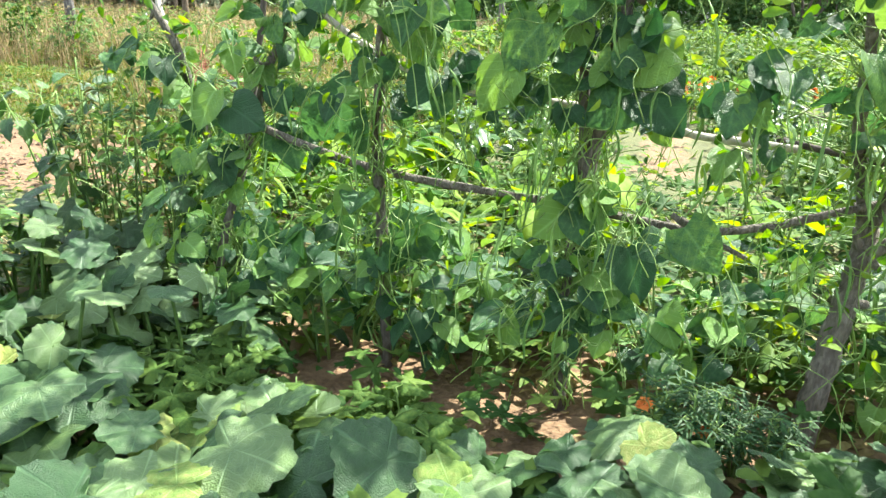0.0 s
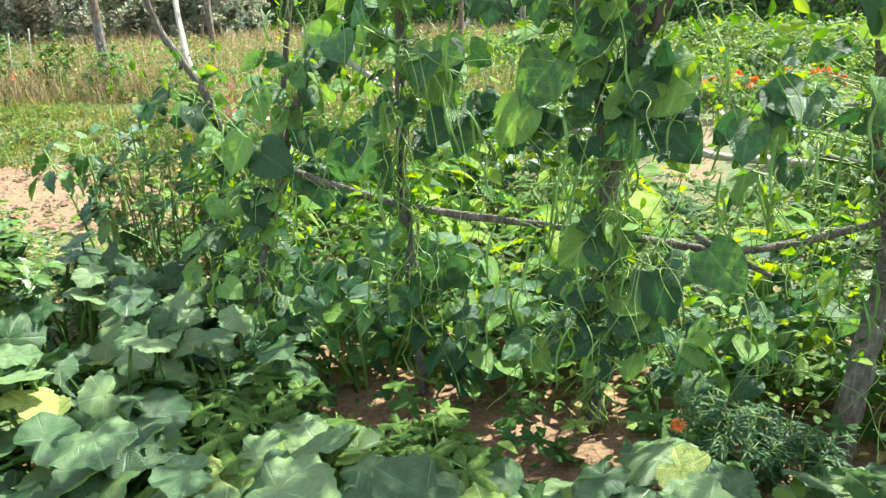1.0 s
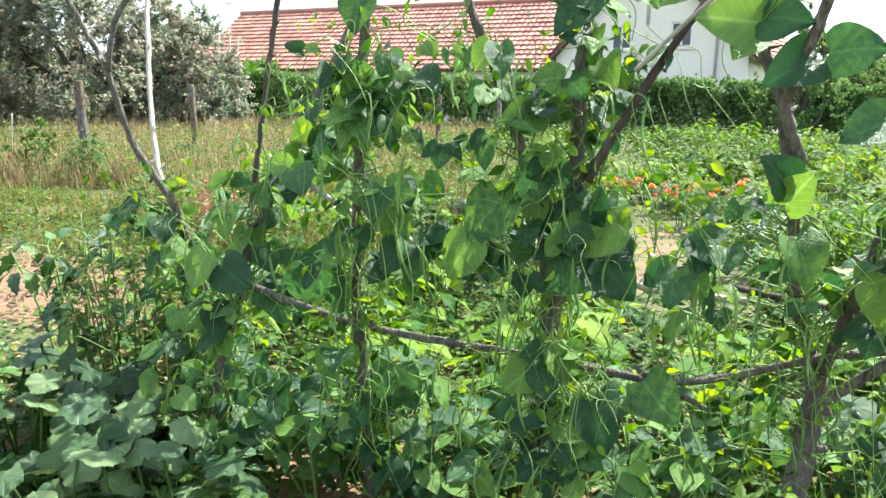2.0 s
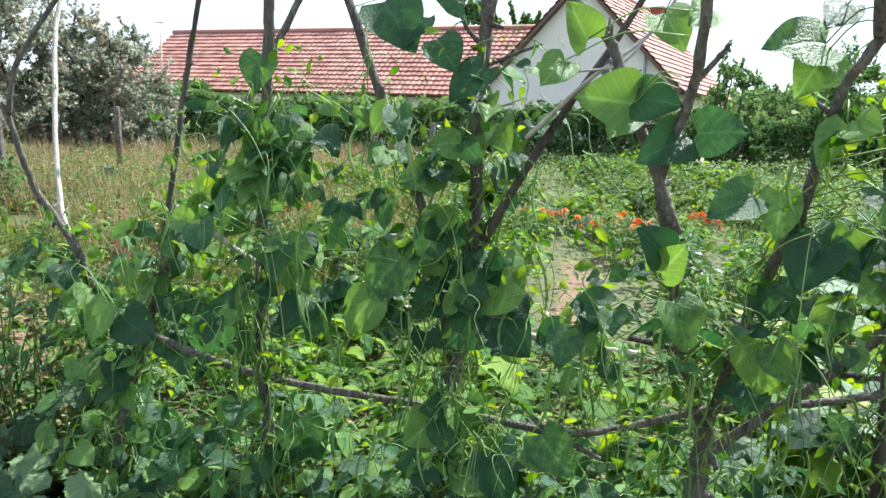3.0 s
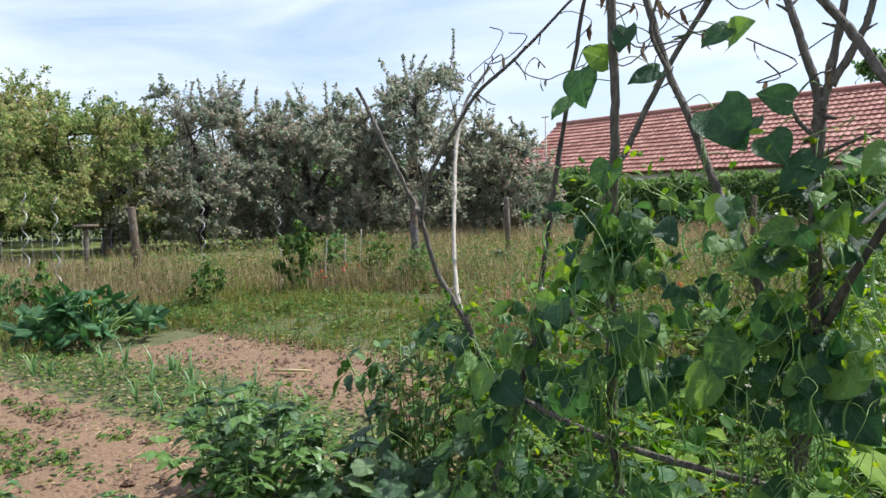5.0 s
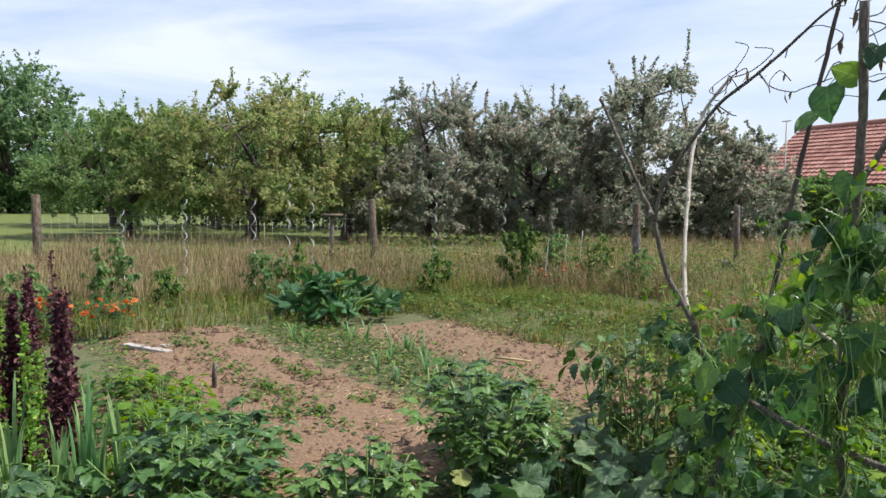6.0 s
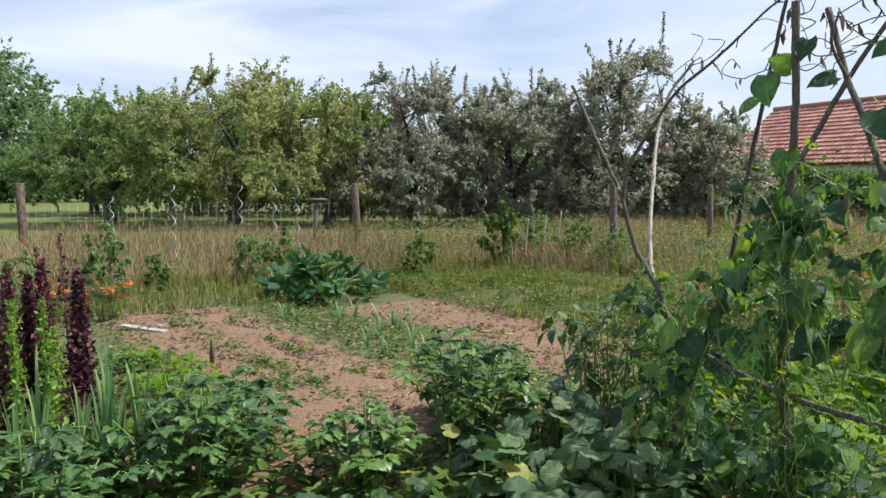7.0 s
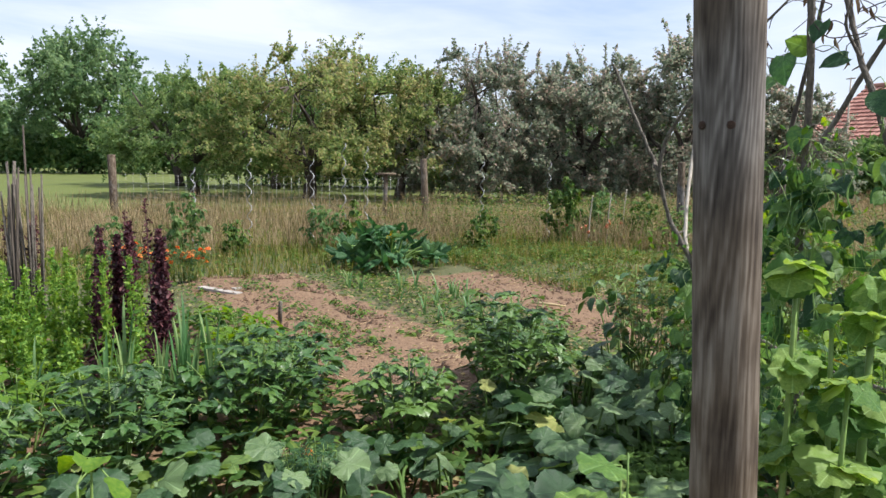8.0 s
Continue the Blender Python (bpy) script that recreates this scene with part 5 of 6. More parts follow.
def bean_plant(line, nodes, placed=(), low=0.12, high=1.3, spread=0.2, pods=14, vines=9, seed=1, label="climbing bean with heart-shaped green leaves wound round its pole", wide=(0.0, 0.0), taper=1.0, climb=0.02):
    """Climbing bean: twining stems round a pole, three-part leaves all the way up, hanging pods."""
    r = random.Random(seed)
    t = thing("bean_plant", (line[0][0], line[0][1], 0), label, "bean plant", "climbing beans")
    g = Geo()
    for v in range(vines):
        top = r.uniform(0.6, 1.0) * high + 0.15
        ph, turn = r.uniform(0, 6), r.choice((14, 18, 22)) * r.choice((1, 1, -1))
        pts = []
        for k in range(30):
            z = climb + (top - climb) * k / 29
            p = at_height(line, z)
            q = 0.03 + 0.02 * math.sin(k + ph)
            if v % 3 == 2:
                q += 0.045 * math.sin(k * 0.5 + ph)
            pts.append(p + Vector((q * math.cos(z * turn + ph), q * math.sin(z * turn + ph), 0)))
        g.tube(pts, [0.003 * (1.2 - k / 40) for k in range(30)], 4)
    for _ in range(vines * 8):
        p = at_height(line, r.uniform(0.25, high)) + Vector((r.uniform(-1, 1) * spread + r.uniform(*wide), r.uniform(-.2, .1), 0))
        d = Vector((r.uniform(-.16, .16), r.uniform(-.1, .1), r.uniform(-.22, .16)))
        n1 = rand_dir(r) * 0.03
        pts = curve_points([p, p + d * 0.4 + n1, p + d * 0.8 - n1 * 0.6, p + d * 1.2 + Vector((0, 0, -0.05)), p + d * 1.25 + n1 + Vector((0, 0, -0.1))], 4)
        g.tube(pts, 0.0014, 3)
    leaves = []
    for n in range(nodes):
        z = low + (high - low) * (n + r.random()) / nodes
        k = 1.25 - 0.55 * taper * (z / high)
        a = r.uniform(0, 6.283) if r.random() < 0.5 else r.gauss(-1.57, 0.8)
        d = Vector((math.cos(a), math.sin(a) * 0.8, 0))
        q = at_height(line, z)
        p = q + d * (spread * k * r.uniform(0.25, 1.1)) + Vector((r.uniform(*wide), 0, r.uniform(-.05, .05)))
        if p.y < 2.05 and ((0.5 < p.z < 0.84 and p.x > -0.9 and r.random() < 0.8) or (0.84 < p.z < 1.05 and -0.6 < p.x < 0.1 and r.random() < 0.35) or (abs(p.x - 0.88) < 0.16 and p.z < 0.75)):
            continue
        g.tube([q, q.lerp(p, 0.6) + Vector((0, 0, 0.04)), p], [0.0022, 0.0018, 0.0014], 3)
        size = r.choice((0.044, 0.058, 0.074, 0.09)) * r.uniform(0.85, 1.15)
        for s in (-1, 0, 1):
            if r.random() < 0.12:
                continue
            side = d.cross(Vector((0, 0, 1)))
            tip = d * (0.6 if s == 0 else 0.15) + side * (0.9 * s) + Vector((r.uniform(-.3, .3), r.uniform(-.3, .3), r.uniform(-1.0, 0.1)))
            leaves.append((p + side * 0.018 * s, tip, d * r.uniform(0.2, 1.0) + Vector((r.uniform(-.5, .5), r.uniform(-.7, .2), r.uniform(0.2, 1.0))), size * (1.1 if s == 0 else 0.9)))
    for bx, by, bz, tx, ty, tz in placed:
        b, e = Vector((bx, by, bz)), Vector((tx, ty, tz))
        q = at_height(line, bz + 0.04)
        g.tube(curve_points([q, q.lerp(b, 0.5) + Vector((0, 0, 0.03)), b], 3), 0.0018, 3)
        leaves.append((b, e - b, Vector((r.uniform(-.25, .25), -1, r.uniform(0.1, 0.6))), (e - b).length * 0.88))
    for p, tip, nrm, size in leaves:
        part("leaf", r.choice(BEAN_MESH), t, m=aim(p, tip, nrm, size, r.uniform(0.9, 1.15)))
    part("vine", g.mesh("vine", BEAN_STEM), t, "thin twining pale green stems")
    sp, fl = Geo(), Geo()
    for _ in range(nodes * 3):
        z = r.uniform(low, high + 0.12)
        p = at_height(line, z) + Vector((r.gauss(0, 0.42) * spread + r.uniform(*wide), r.gauss(-0.01, 0.09), 0))
        sp.place(r.choice(SMALL_SHAPES), aim(p, rand_dir(r, -0.3), rand_dir(r, 0.4), r.uniform(0.018, 0.045)))
        if r.random() < 0.022 and z > 0.7:
            for _ in range(4):
                fl.place(TUFT_LEAF, aim(p + rand_dir(r) * 0.01, rand_dir(r, 0.3), rand_dir(r), 0.010))
    part("sprig", sp.mesh("sprig", FRESH), t, "small young yellow-green leaves", "stuff")
    if fl.count:
        part("blossom", fl.mesh("blossom", WHITE_PAINT), t, "tiny white bean blossom", "stuff")
    for _ in range(pods):
        z = r.uniform(0.35, high * 0.95)
        p = at_height(line, z) + Vector((r.uniform(-1, 1) * spread + r.uniform(*wide), r.uniform(-.22, .05), 0))
        part("pod", POD_MESH, t, m=Matrix.Translation(p) @ pose(0, 0, 0, r.uniform(-14, 14), r.uniform(-14, 14), r.uniform(0, 360)) @ Matrix.Diagonal((0.85, 0.85, r.uniform(0.6, 1.15), 1)))
    return t


LEAN_LEFT = [(-1.06, 2.5, 0), (-1.2, 2.41, 0.69), (-1.33, 2.28, 1.13), (-1.46, 2.14, 1.64)]
LEAN_DARK = [(-0.98, 2.1, 0), (-0.89, 2.15, 0.52), (-0.7, 2.2, 1.08), (-0.42, 2.28, 1.66), (-0.09, 2.3, 2.18)]
UPRIGHT = [(-0.35, 2.1, 0), (-0.36, 1.99, 0.7), (-0.29, 1.87, 1.38), (-0.23, 1.75, 2.06)]
KNOTTY = [(0.21, 1.96, 0), (0.21, 1.96, 0.7), (0.1, 1.9, 1.27), (-0.2, 1.9, 2.05)]
FORKED = [(0.21, 2.0, 0), (0.21, 1.97, 0.6), (0.27, 1.89, 1.35), (0.29, 1.86, 1.69), (0.34, 1.85, 2.0)]
TRUNK_L = [(0.85, 2.03, 0), (0.9, 2.04, 0.6), (0.76, 1.77, 1.05), (0.7, 1.58, 1.36), (0.72, 1.3, 1.85)]
TRUNK_R = [(0.85, 2.03, 0), (0.9, 2.04, 0.6), (0.97, 1.61, 1.27), (1.02, 1.41, 1.6), (1.05, 1.25, 1.9)]
ROW_END = [(1.4, 2.1, 0), (1.32, 2.01, 0.85), (1.23, 1.95, 1.51), (1.17, 1.93, 1.75)]

bean_plant(LEAN_LEFT, 58, [(-0.88, 2.02, 0.82, -0.93, 1.97, 0.69), (-0.83, 2.02, 0.78, -0.7, 1.97, 0.73)], 0.15, 0.98, 0.22, 8, 8, 51, wide=(-0.16, 0.12))
bean_plant(LEAN_DARK, 70, [(-0.67, 2.07, 0.34, -0.75, 2.01, 0.29)], 0.12, 1.3, 0.22, 12, 9, 52, wide=(-0.14, 0.2))
bean_plant(UPRIGHT, 91, [(-0.28, 1.87, 1.3, -0.28, 1.79, 1.42), (-0.29, 1.87, 1.29, -0.39, 1.82, 1.23), (-0.27, 1.87, 1.29, -0.16, 1.8, 1.33), (-0.11, 1.8, 1.8, -0.19, 1.74, 1.77), (-0.26, 1.79, 1.85, -0.32, 1.73, 1.88), (-0.35, 1.79, 1.83, -0.33, 1.75, 1.71),
                         (-0.4, 1.81, 1.75, -0.44, 1.75, 1.69), (-0.2, 1.78, 1.93, -0.2, 1.73, 1.85), (-0.28, 1.83, 1.56, -0.29, 1.79, 1.46), (-0.25, 1.9, 1.05, -0.15, 1.86, 0.93), (-0.46, 1.95, 0.73, -0.43, 1.86, 0.91), (-0.26, 2.05, 0.51, -0.26, 2.0, 0.36), (-0.33, 2.06, 0.44, -0.4, 2.01, 0.29)], 0.12, 1.48, 0.19, 22, 12, 53, wide=(-0.12, 0.16))
bean_plant(KNOTTY, 43, [(0.05, 1.78, 1.68, 0.15, 1.73, 1.57), (0.09, 1.76, 1.88, 0.03, 1.71, 1.83), (0.09, 1.77, 1.85, 0.15, 1.7, 1.89), (0.14, 1.79, 1.65, 0.1, 1.73, 1.58), (0.18, 1.82, 1.28, 0.09, 1.76, 1.27), (0.09, 1.84, 1.07, 0.0, 1.8, 0.95), (0.02, 1.83, 0.96, -0.05, 1.8, 0.85)], 0.2, 1.5, 0.17, 24, 8, 54, wide=(-0.22, 0.06))
bean_plant(FORKED, 74, [(0.29, 1.8, 1.54, 0.21, 1.74, 1.45), (0.2, 1.83, 1.17, 0.14, 1.79, 1.05), (0.32, 1.86, 0.94, 0.2, 1.81, 0.84), (0.33, 1.86, 0.93, 0.45, 1.81, 0.84), (0.37, 1.85, 1.03, 0.23, 1.79, 0.96), (0.24, 1.78, 1.68, 0.17, 1.72, 1.71), (0.18, 1.79, 1.6, 0.24, 1.74, 1.53),
                        (0.18, 1.89, 0.62, 0.11, 1.83, 0.55), (0.2, 1.89, 0.62, 0.25, 1.83, 0.54), (0.34, 1.89, 0.54, 0.4, 1.83, 0.4), (0.31, 1.89, 0.44, 0.25, 1.83, 0.38), (0.22, 1.89, 0.36, 0.14, 1.83, 0.3), (0.31, 1.89, 0.31, 0.29, 1.84, 0.24), (0.26, 1.89, 0.46, 0.34, 1.83, 0.45)], 0.3, 1.52, 0.18, 30, 12, 55, wide=(-0.06, 0.14))
bean_plant(TRUNK_L, 53, [(0.53, 1.54, 1.58, 0.49, 1.48, 1.65), (0.49, 1.54, 1.54, 0.45, 1.48, 1.5), (0.63, 1.55, 1.46, 0.52, 1.49, 1.48), (0.63, 1.55, 1.47, 0.71, 1.49, 1.47), (0.62, 1.55, 1.45, 0.58, 1.49, 1.39), (0.73, 1.55, 1.4, 0.64, 1.49, 1.36), (0.75, 1.55, 1.41, 0.84, 1.49, 1.42),
                         (0.67, 1.54, 1.63, 0.71, 1.48, 1.57), (0.75, 1.54, 1.64, 0.71, 1.48, 1.6), (0.71, 1.58, 1.16, 0.67, 1.52, 1.22), (0.71, 1.59, 1.12, 0.75, 1.52, 1.2), (0.47, 1.89, 0.61, 0.57, 1.83, 0.51), (0.45, 1.89, 0.37, 0.49, 1.83, 0.31)], 0.2, 1.1, 0.2, 26, 9, 56, wide=(-0.34, 0.02), climb=0.72)
bean_plant(TRUNK_R, 66, [(0.87, 1.57, 1.29, 0.77, 1.52, 1.25), (0.92, 1.57, 1.3, 0.91, 1.52, 1.2), (0.96, 1.54, 1.58, 0.83, 1.48, 1.57), (0.96, 1.54, 1.56, 0.91, 1.49, 1.48), (0.99, 1.54, 1.65, 0.94, 1.48, 1.6), (1.09, 1.57, 1.32, 1.13, 1.51, 1.26)], 0.25, 1.45, 0.2, 18, 9, 57, wide=(0.0, 0.2), climb=0.72)
bean_plant(ROW_END, 76, [], 0.15, 1.45, 0.2, 16, 9, 58, wide=(-0.08, 0.25))


# ---- leafy plants ----
def leafy_plant(name, base, height, spread, stems, leaves, meshes, size, label, category, seed, stem_mat=BEAN_STEM, group="", dome=0.6, droop=0.4, trio=False, thick=0.006, shapes=None, leaf_mat=None, flowers=(), low=0.15, most=170):
    """A bushy plant: stems that fan out, with leaves along them; the first leaves are parts, those past most, or all when shapes are given, one joined part."""
    r = random.Random(seed)
    x, y, z = base
    t = thing(name, base, label, category, group)
    g, joined, done = Geo(), Geo(), 0
    tips = []
    for s in range(stems):
        a = 2.4 * s + r.uniform(-.4, .4)
        q = math.sqrt((s + 0.5) / stems)
        h = height * (1 - (1 - dome) * q * q) * r.uniform(0.85, 1.08)
        e = Vector((x + spread * q * math.cos(a), y + spread * q * math.sin(a), z + h))
        b = Vector((x + 0.06 * math.cos(a), y + 0.06 * math.sin(a), z - 0.02))
        pts = curve_points([b, b.lerp(e, 0.5) + Vector((0, 0, 0.12 * h)), e], 4)
        g.tube(pts, [thick * (1.1 - 0.7 * i / len(pts)) for i in range(len(pts))], 5)
        tips.append(e)
        for k in range(max(1, leaves // stems)):
            u = low + (1 - low) * math.sqrt(r.random())
            p = pts[min(len(pts) - 1, int(u * (len(pts) - 1) + 0.5))]
            b2 = r.uniform(0, 6.283)
            d = Vector((math.cos(b2), math.sin(b2), r.uniform(-droop, 0.45)))
            p2 = p + d * size * r.uniform(0.3, 0.9)
            g.tube([p, p2], thick * 0.35, 3)
            for q2 in ((-1, 0, 1) if trio else (0,)):
                side = d.cross(Vector((0, 0, 1))).normalized()
                m = aim(p2, d * (1 if q2 == 0 else 0.4) + side * 0.9 * q2 + Vector((0, 0, -droop * r.random())), Vector((r.uniform(-.45, .45), r.uniform(-.45, .45), 1)), size * r.uniform(0.65, 1.25))
                if shapes:
                    joined.place(r.choice(shapes), m)
                elif done < most:
                    part("leaf", r.choice(meshes), t, m=m)
                    done += 1
                else:
                    joined.place(SHAPE_OF[r.choice(meshes).name], m)
    part("stem", g.mesh("stem", stem_mat), t)
    if joined.count:
        part("foliage", joined.mesh("foliage", leaf_mat or meshes[0].materials[0]), t, kind="stuff")
    for mesh, scale, lift in flowers:
        e = r.choice(tips)
        part("flower", mesh, t, m=Matrix.Translation(e + Vector((r.uniform(-.05, .05), r.uniform(-.05, .05), lift - r.uniform(0, 0.7) * height * 0.5))) @ pose(0, 0, 0, r.uniform(-30, 30), r.uniform(-30, 30), r.uniform(0, 360)) @ Matrix.Diagonal((scale, scale, scale, 1)))
    return t


def marigold_mesh():
    """Double marigold flower: rings of ruffled petals over a green cup, about 1 unit across."""
    r = random.Random(5)
    g = Geo()
    for ring, (n, rad, z, tilt) in enumerate(((11, 0.28, 0.0, 0.1), (10, 0.22, 0.07, 0.45), (8, 0.14, 0.13, 0.8), (6, 0.06, 0.17, 1.2))):
        for k in range(n):
            a = 2 * math.pi * k / n + ring * 0.4 + r.uniform(-.1, .1)
            d = Vector((math.cos(a), math.sin(a), math.tan(tilt) * 0.7))
            g.place(SMALL_SHAPES[k % 3], aim((rad * 0.35 * math.cos(a), rad * 0.35 * math.sin(a), z), d, (0.3 * math.cos(a), 0.3 * math.sin(a), 1), 0.42 * (1 - 0.12 * ring), 1.5))
    return g.mesh("flower", MARI)


MARIGOLD = marigold_mesh()
DAHLIA_SHAPES = [blade_leaf(0.34 + 0.03 * (i % 3), 9, 0.2, 0.15 + 0.1 * (i % 3), 0.03, 0.05, 0.16, i) for i in range(5)]
DAHLIA_MESH = [shape_mesh("dahlia_leaf", s, DAHLIA) for s in DAHLIA_SHAPES]
PUMPKIN_MESH = [shape_mesh("pumpkin_leaf", s, PUMPKIN) for s in LOBED_SHAPES]
PALE_MESH = [shape_mesh("pale_leaf", s, PALE_LEAF) for s in LOBED_SHAPES[:3]]
FRESH_MESH = [shape_mesh("fresh_leaf", s, FRESH) for s in OVAL_SHAPES]
ZUC_MESH = [shape_mesh("zucchini_leaf", s, ZUCCHINI) for s in JAGGED_SHAPES]
CABBAGE_MESH = [shape_mesh("cabbage_leaf", s, PURPLE) for s in LOBED_SHAPES[:3]]

for i, (x, y, h, sp, n) in enumerate(((-2.15, 0.3, 0.62, 0.38, 170), (-1.78, 0.95, 0.5, 0.3, 110), (-1.85, 1.62, 0.74, 0.4, 190), (-1.95, -0.4, 0.58, 0.34, 130), (-2.75, 0.75, 0.42, 0.3, 80), (-2.35, 1.95, 0.5, 0.32, 100))):
    leafy_plant("dahlia_plant", (x, y, gz(x, y)), h, sp, 20, int(n * 1.35), DAHLIA_MESH, 0.068, "bushy dark green plant with divided glossy leaves", "garden plant", 70 + i, group="dark leafy plants", trio=True, dome=0.6, thick=0.006, droop=0.2)


def pumpkin_plant(centre, half, leaves, low, high, size, seed, label, pale=0.14, skip=None, tilt=0.6):
    """Sprawling vine on the ground with broad leaves on upright hollow stalks."""
    r = random.Random(seed)
    t = thing("pumpkin_plant", (*centre, gz(*centre)), label, "pumpkin plant", "sprawling pumpkin vines")
    g = Geo()
    for v in range(4):
        a = r.uniform(0, 6.28)
        e = Vector((centre[0] + half[0] * math.cos(a), centre[1] + half[1] * math.sin(a), 0.05))
        b = Vector((*centre, 0.03))
        g.tube(curve_points([b, b.lerp(e, .5) + Vector((r.uniform(-.1, .1), r.uniform(-.1, .1), 0.06)), e], 5), 0.008, 5)
    for k in range(leaves):
        x, y = centre[0] + half[0] * r.uniform(-1, 1), centre[1] + half[1] * r.uniform(-1, 1)
        if skip and skip(x, y):
            continue
        h = r.uniform(low, high)
        p = Vector((x, y, gz(x, y) + h))
        b = Vector((x + r.uniform(-.1, .1), y + r.uniform(-.1, .1), gz(x, y)))
        g.tube(curve_points([b, b.lerp(p, .5) + Vector((0, 0, 0.03)), p - Vector((0, 0, 0.004))], 3), 0.0055, 5)
        a = r.uniform(0, 6.283)
        m = aim(p, (math.cos(a), math.sin(a), r.uniform(-.35, .1)), (r.uniform(-tilt, tilt), r.uniform(-1.3 * tilt, .7 * tilt), 1), size * r.uniform(0.6, 1.15), r.uniform(0.9, 1.15))
        part("leaf", r.choice(PALE_MESH if r.random() < pale else PUMPKIN_MESH), t, m=m)
    part("vine", g.mesh("vine", STALK), t)
    return t


def bare_patch(x, y):
    return (-0.2 < x < 0.36 and y > 1.54) or (0.42 < x < 0.66 and y > 1.62)


W = "pumpkin vine with broad rough green leaves on stalks"
pumpkin_plant((-0.65, 1.14), (0.42, 0.24), 38, 0.08, 0.26, 0.12, 81, W, 0.2, bare_patch)
pumpkin_plant((-0.3, 1.38), (0.4, 0.18), 34, 0.06, 0.22, 0.11, 80, W, 0.15, bare_patch)
pumpkin_plant((0.2, 1.42), (0.36, 0.2), 42, 0.05, 0.2, 0.08, 82, W, 0.1, bare_patch)
pumpkin_plant((0.72, 1.54), (0.4, 0.2), 60, 0.06, 0.22, 0.082, 83, W, 0.06, bare_patch)
pumpkin_plant((-1.25, 1.55), (0.4, 0.35), 100, 0.04, 0.36, 0.078, 84, W, 0.08, tilt=1.2)
pumpkin_plant((-1.5, 2.05), (0.4, 0.35), 90, 0.05, 0.42, 0.074, 85, W, 0.05, tilt=1.2)
pumpkin_plant((-1.1, 0.6), (0.5, 0.45), 92, 0.05, 0.25, 0.08, 86, W, 0.16, tilt=0.9)
pumpkin_plant((-1.35, -0.25), (0.45, 0.45), 74, 0.05, 0.26, 0.08, 87, W, 0.12, tilt=0.9)
pumpkin_plant((-0.45, 0.75), (0.35, 0.35), 46, 0.05, 0.24, 0.09, 88, W, 0.16, tilt=0.8)
pumpkin_plant((-0.95, 1.95), (0.3, 0.3), 34, 0.06, 0.3, 0.085, 89, W, 0.05, tilt=1.2)


def fern_marigold(x, y, h, spread, flowers, scale, seed, label="bushy marigold with orange flowers and fine dark leaves", size=0.035, n=330):
    leafy_plant("marigold_plant", (x, y, gz(x, y)), h, spread, 14, n, None, size, label, "marigold", seed, BEAN_STEM, "orange marigolds", 0.75, 0.2, shapes=[blade_leaf(0.10, 3, 0.1, 0.2, 0, 0, 0, i) for i in range(3)], leaf_mat=MARI_LEAF, trio=True, thick=0.004, flowers=[(MARIGOLD, scale * random.Random(seed + k).uniform(0.8, 1.2), 0.015) for k in range(flowers)], low=0.05)


fern_marigold(0.55, 1.8, 0.27, 0.12, 2, 0.058, 101, size=0.036, n=380)
fern_marigold(0.72, 1.84, 0.2, 0.1, 1, 0.035, 102, size=0.036, n=280)
fern_marigold(-1.35, 0.28, 0.3, 0.13, 1, 0.04, 103, n=260)
for i, (x, y) in enumerate(((-3.2, 8.9), (-2.5, 9.0), (-0.36, 9.3), (0.05, 9.5), (0.62, 9.2), (0.92, 9.5), (1.55, 9.7), (1.95, 9.9))):
    fern_marigold(x, y, 0.4, 0.24, 15, 0.1, 110 + i, size=0.06, n=260)
for i, (x, y) in enumerate(((-7.14, 0.95), (-7.45, 0.42))):
    fern_marigold(x, y, 0.45, 0.26, 26, 0.062, 130 + i, size=0.06, n=260)


# zucchini
def zucchini():
    r = random.Random(91)
    cx, cy = -7.55, 3.65
    t = thing("zucchini_plant", (cx, cy, gz(cx, cy)), "large zucchini plant with jagged silver-marked leaves", "zucchini plant")
    g = Geo()
    for k in range(84):
        a = r.uniform(0, 6.283)
        q = math.sqrt(r.random())
        h = 0.55 * (1 - 0.9 * q * q) * r.uniform(0.12, 1.1) + 0.07
        p = Vector((cx + 0.7 * q * math.cos(a), cy + 0.7 * q * math.sin(a), h))
        b = Vector((cx + 0.1 * math.cos(a), cy + 0.1 * math.sin(a), 0))
        g.tube(curve_points([b, b.lerp(p, .6) + Vector((0, 0, 0.08)), p], 4), 0.011, 5)
        part("leaf", r.choice(ZUC_MESH), t, m=aim(p, (math.cos(a) * 0.6, math.sin(a) * 0.6, r.uniform(-.2, .9)), (0.9 * math.cos(a) + r.uniform(-.8, .8), 0.9 * math.sin(a) + r.uniform(-.8, .8), 0.5), r.uniform(0.08, 0.15)))
    part("stalk", g.mesh("stalk", BEAN_STEM), t)
    g = Geo()
    for k in range(5):
        g.place(SMALL_SHAPES[0], aim((cx + 0.25, cy - 0.1, 0.42), rand_dir(r, 0.4), (0, 0, 1), 0.09, 1.4))
    part("flower", g.mesh("flower", YELLOW), t, "yellow zucchini flower")


zucchini()


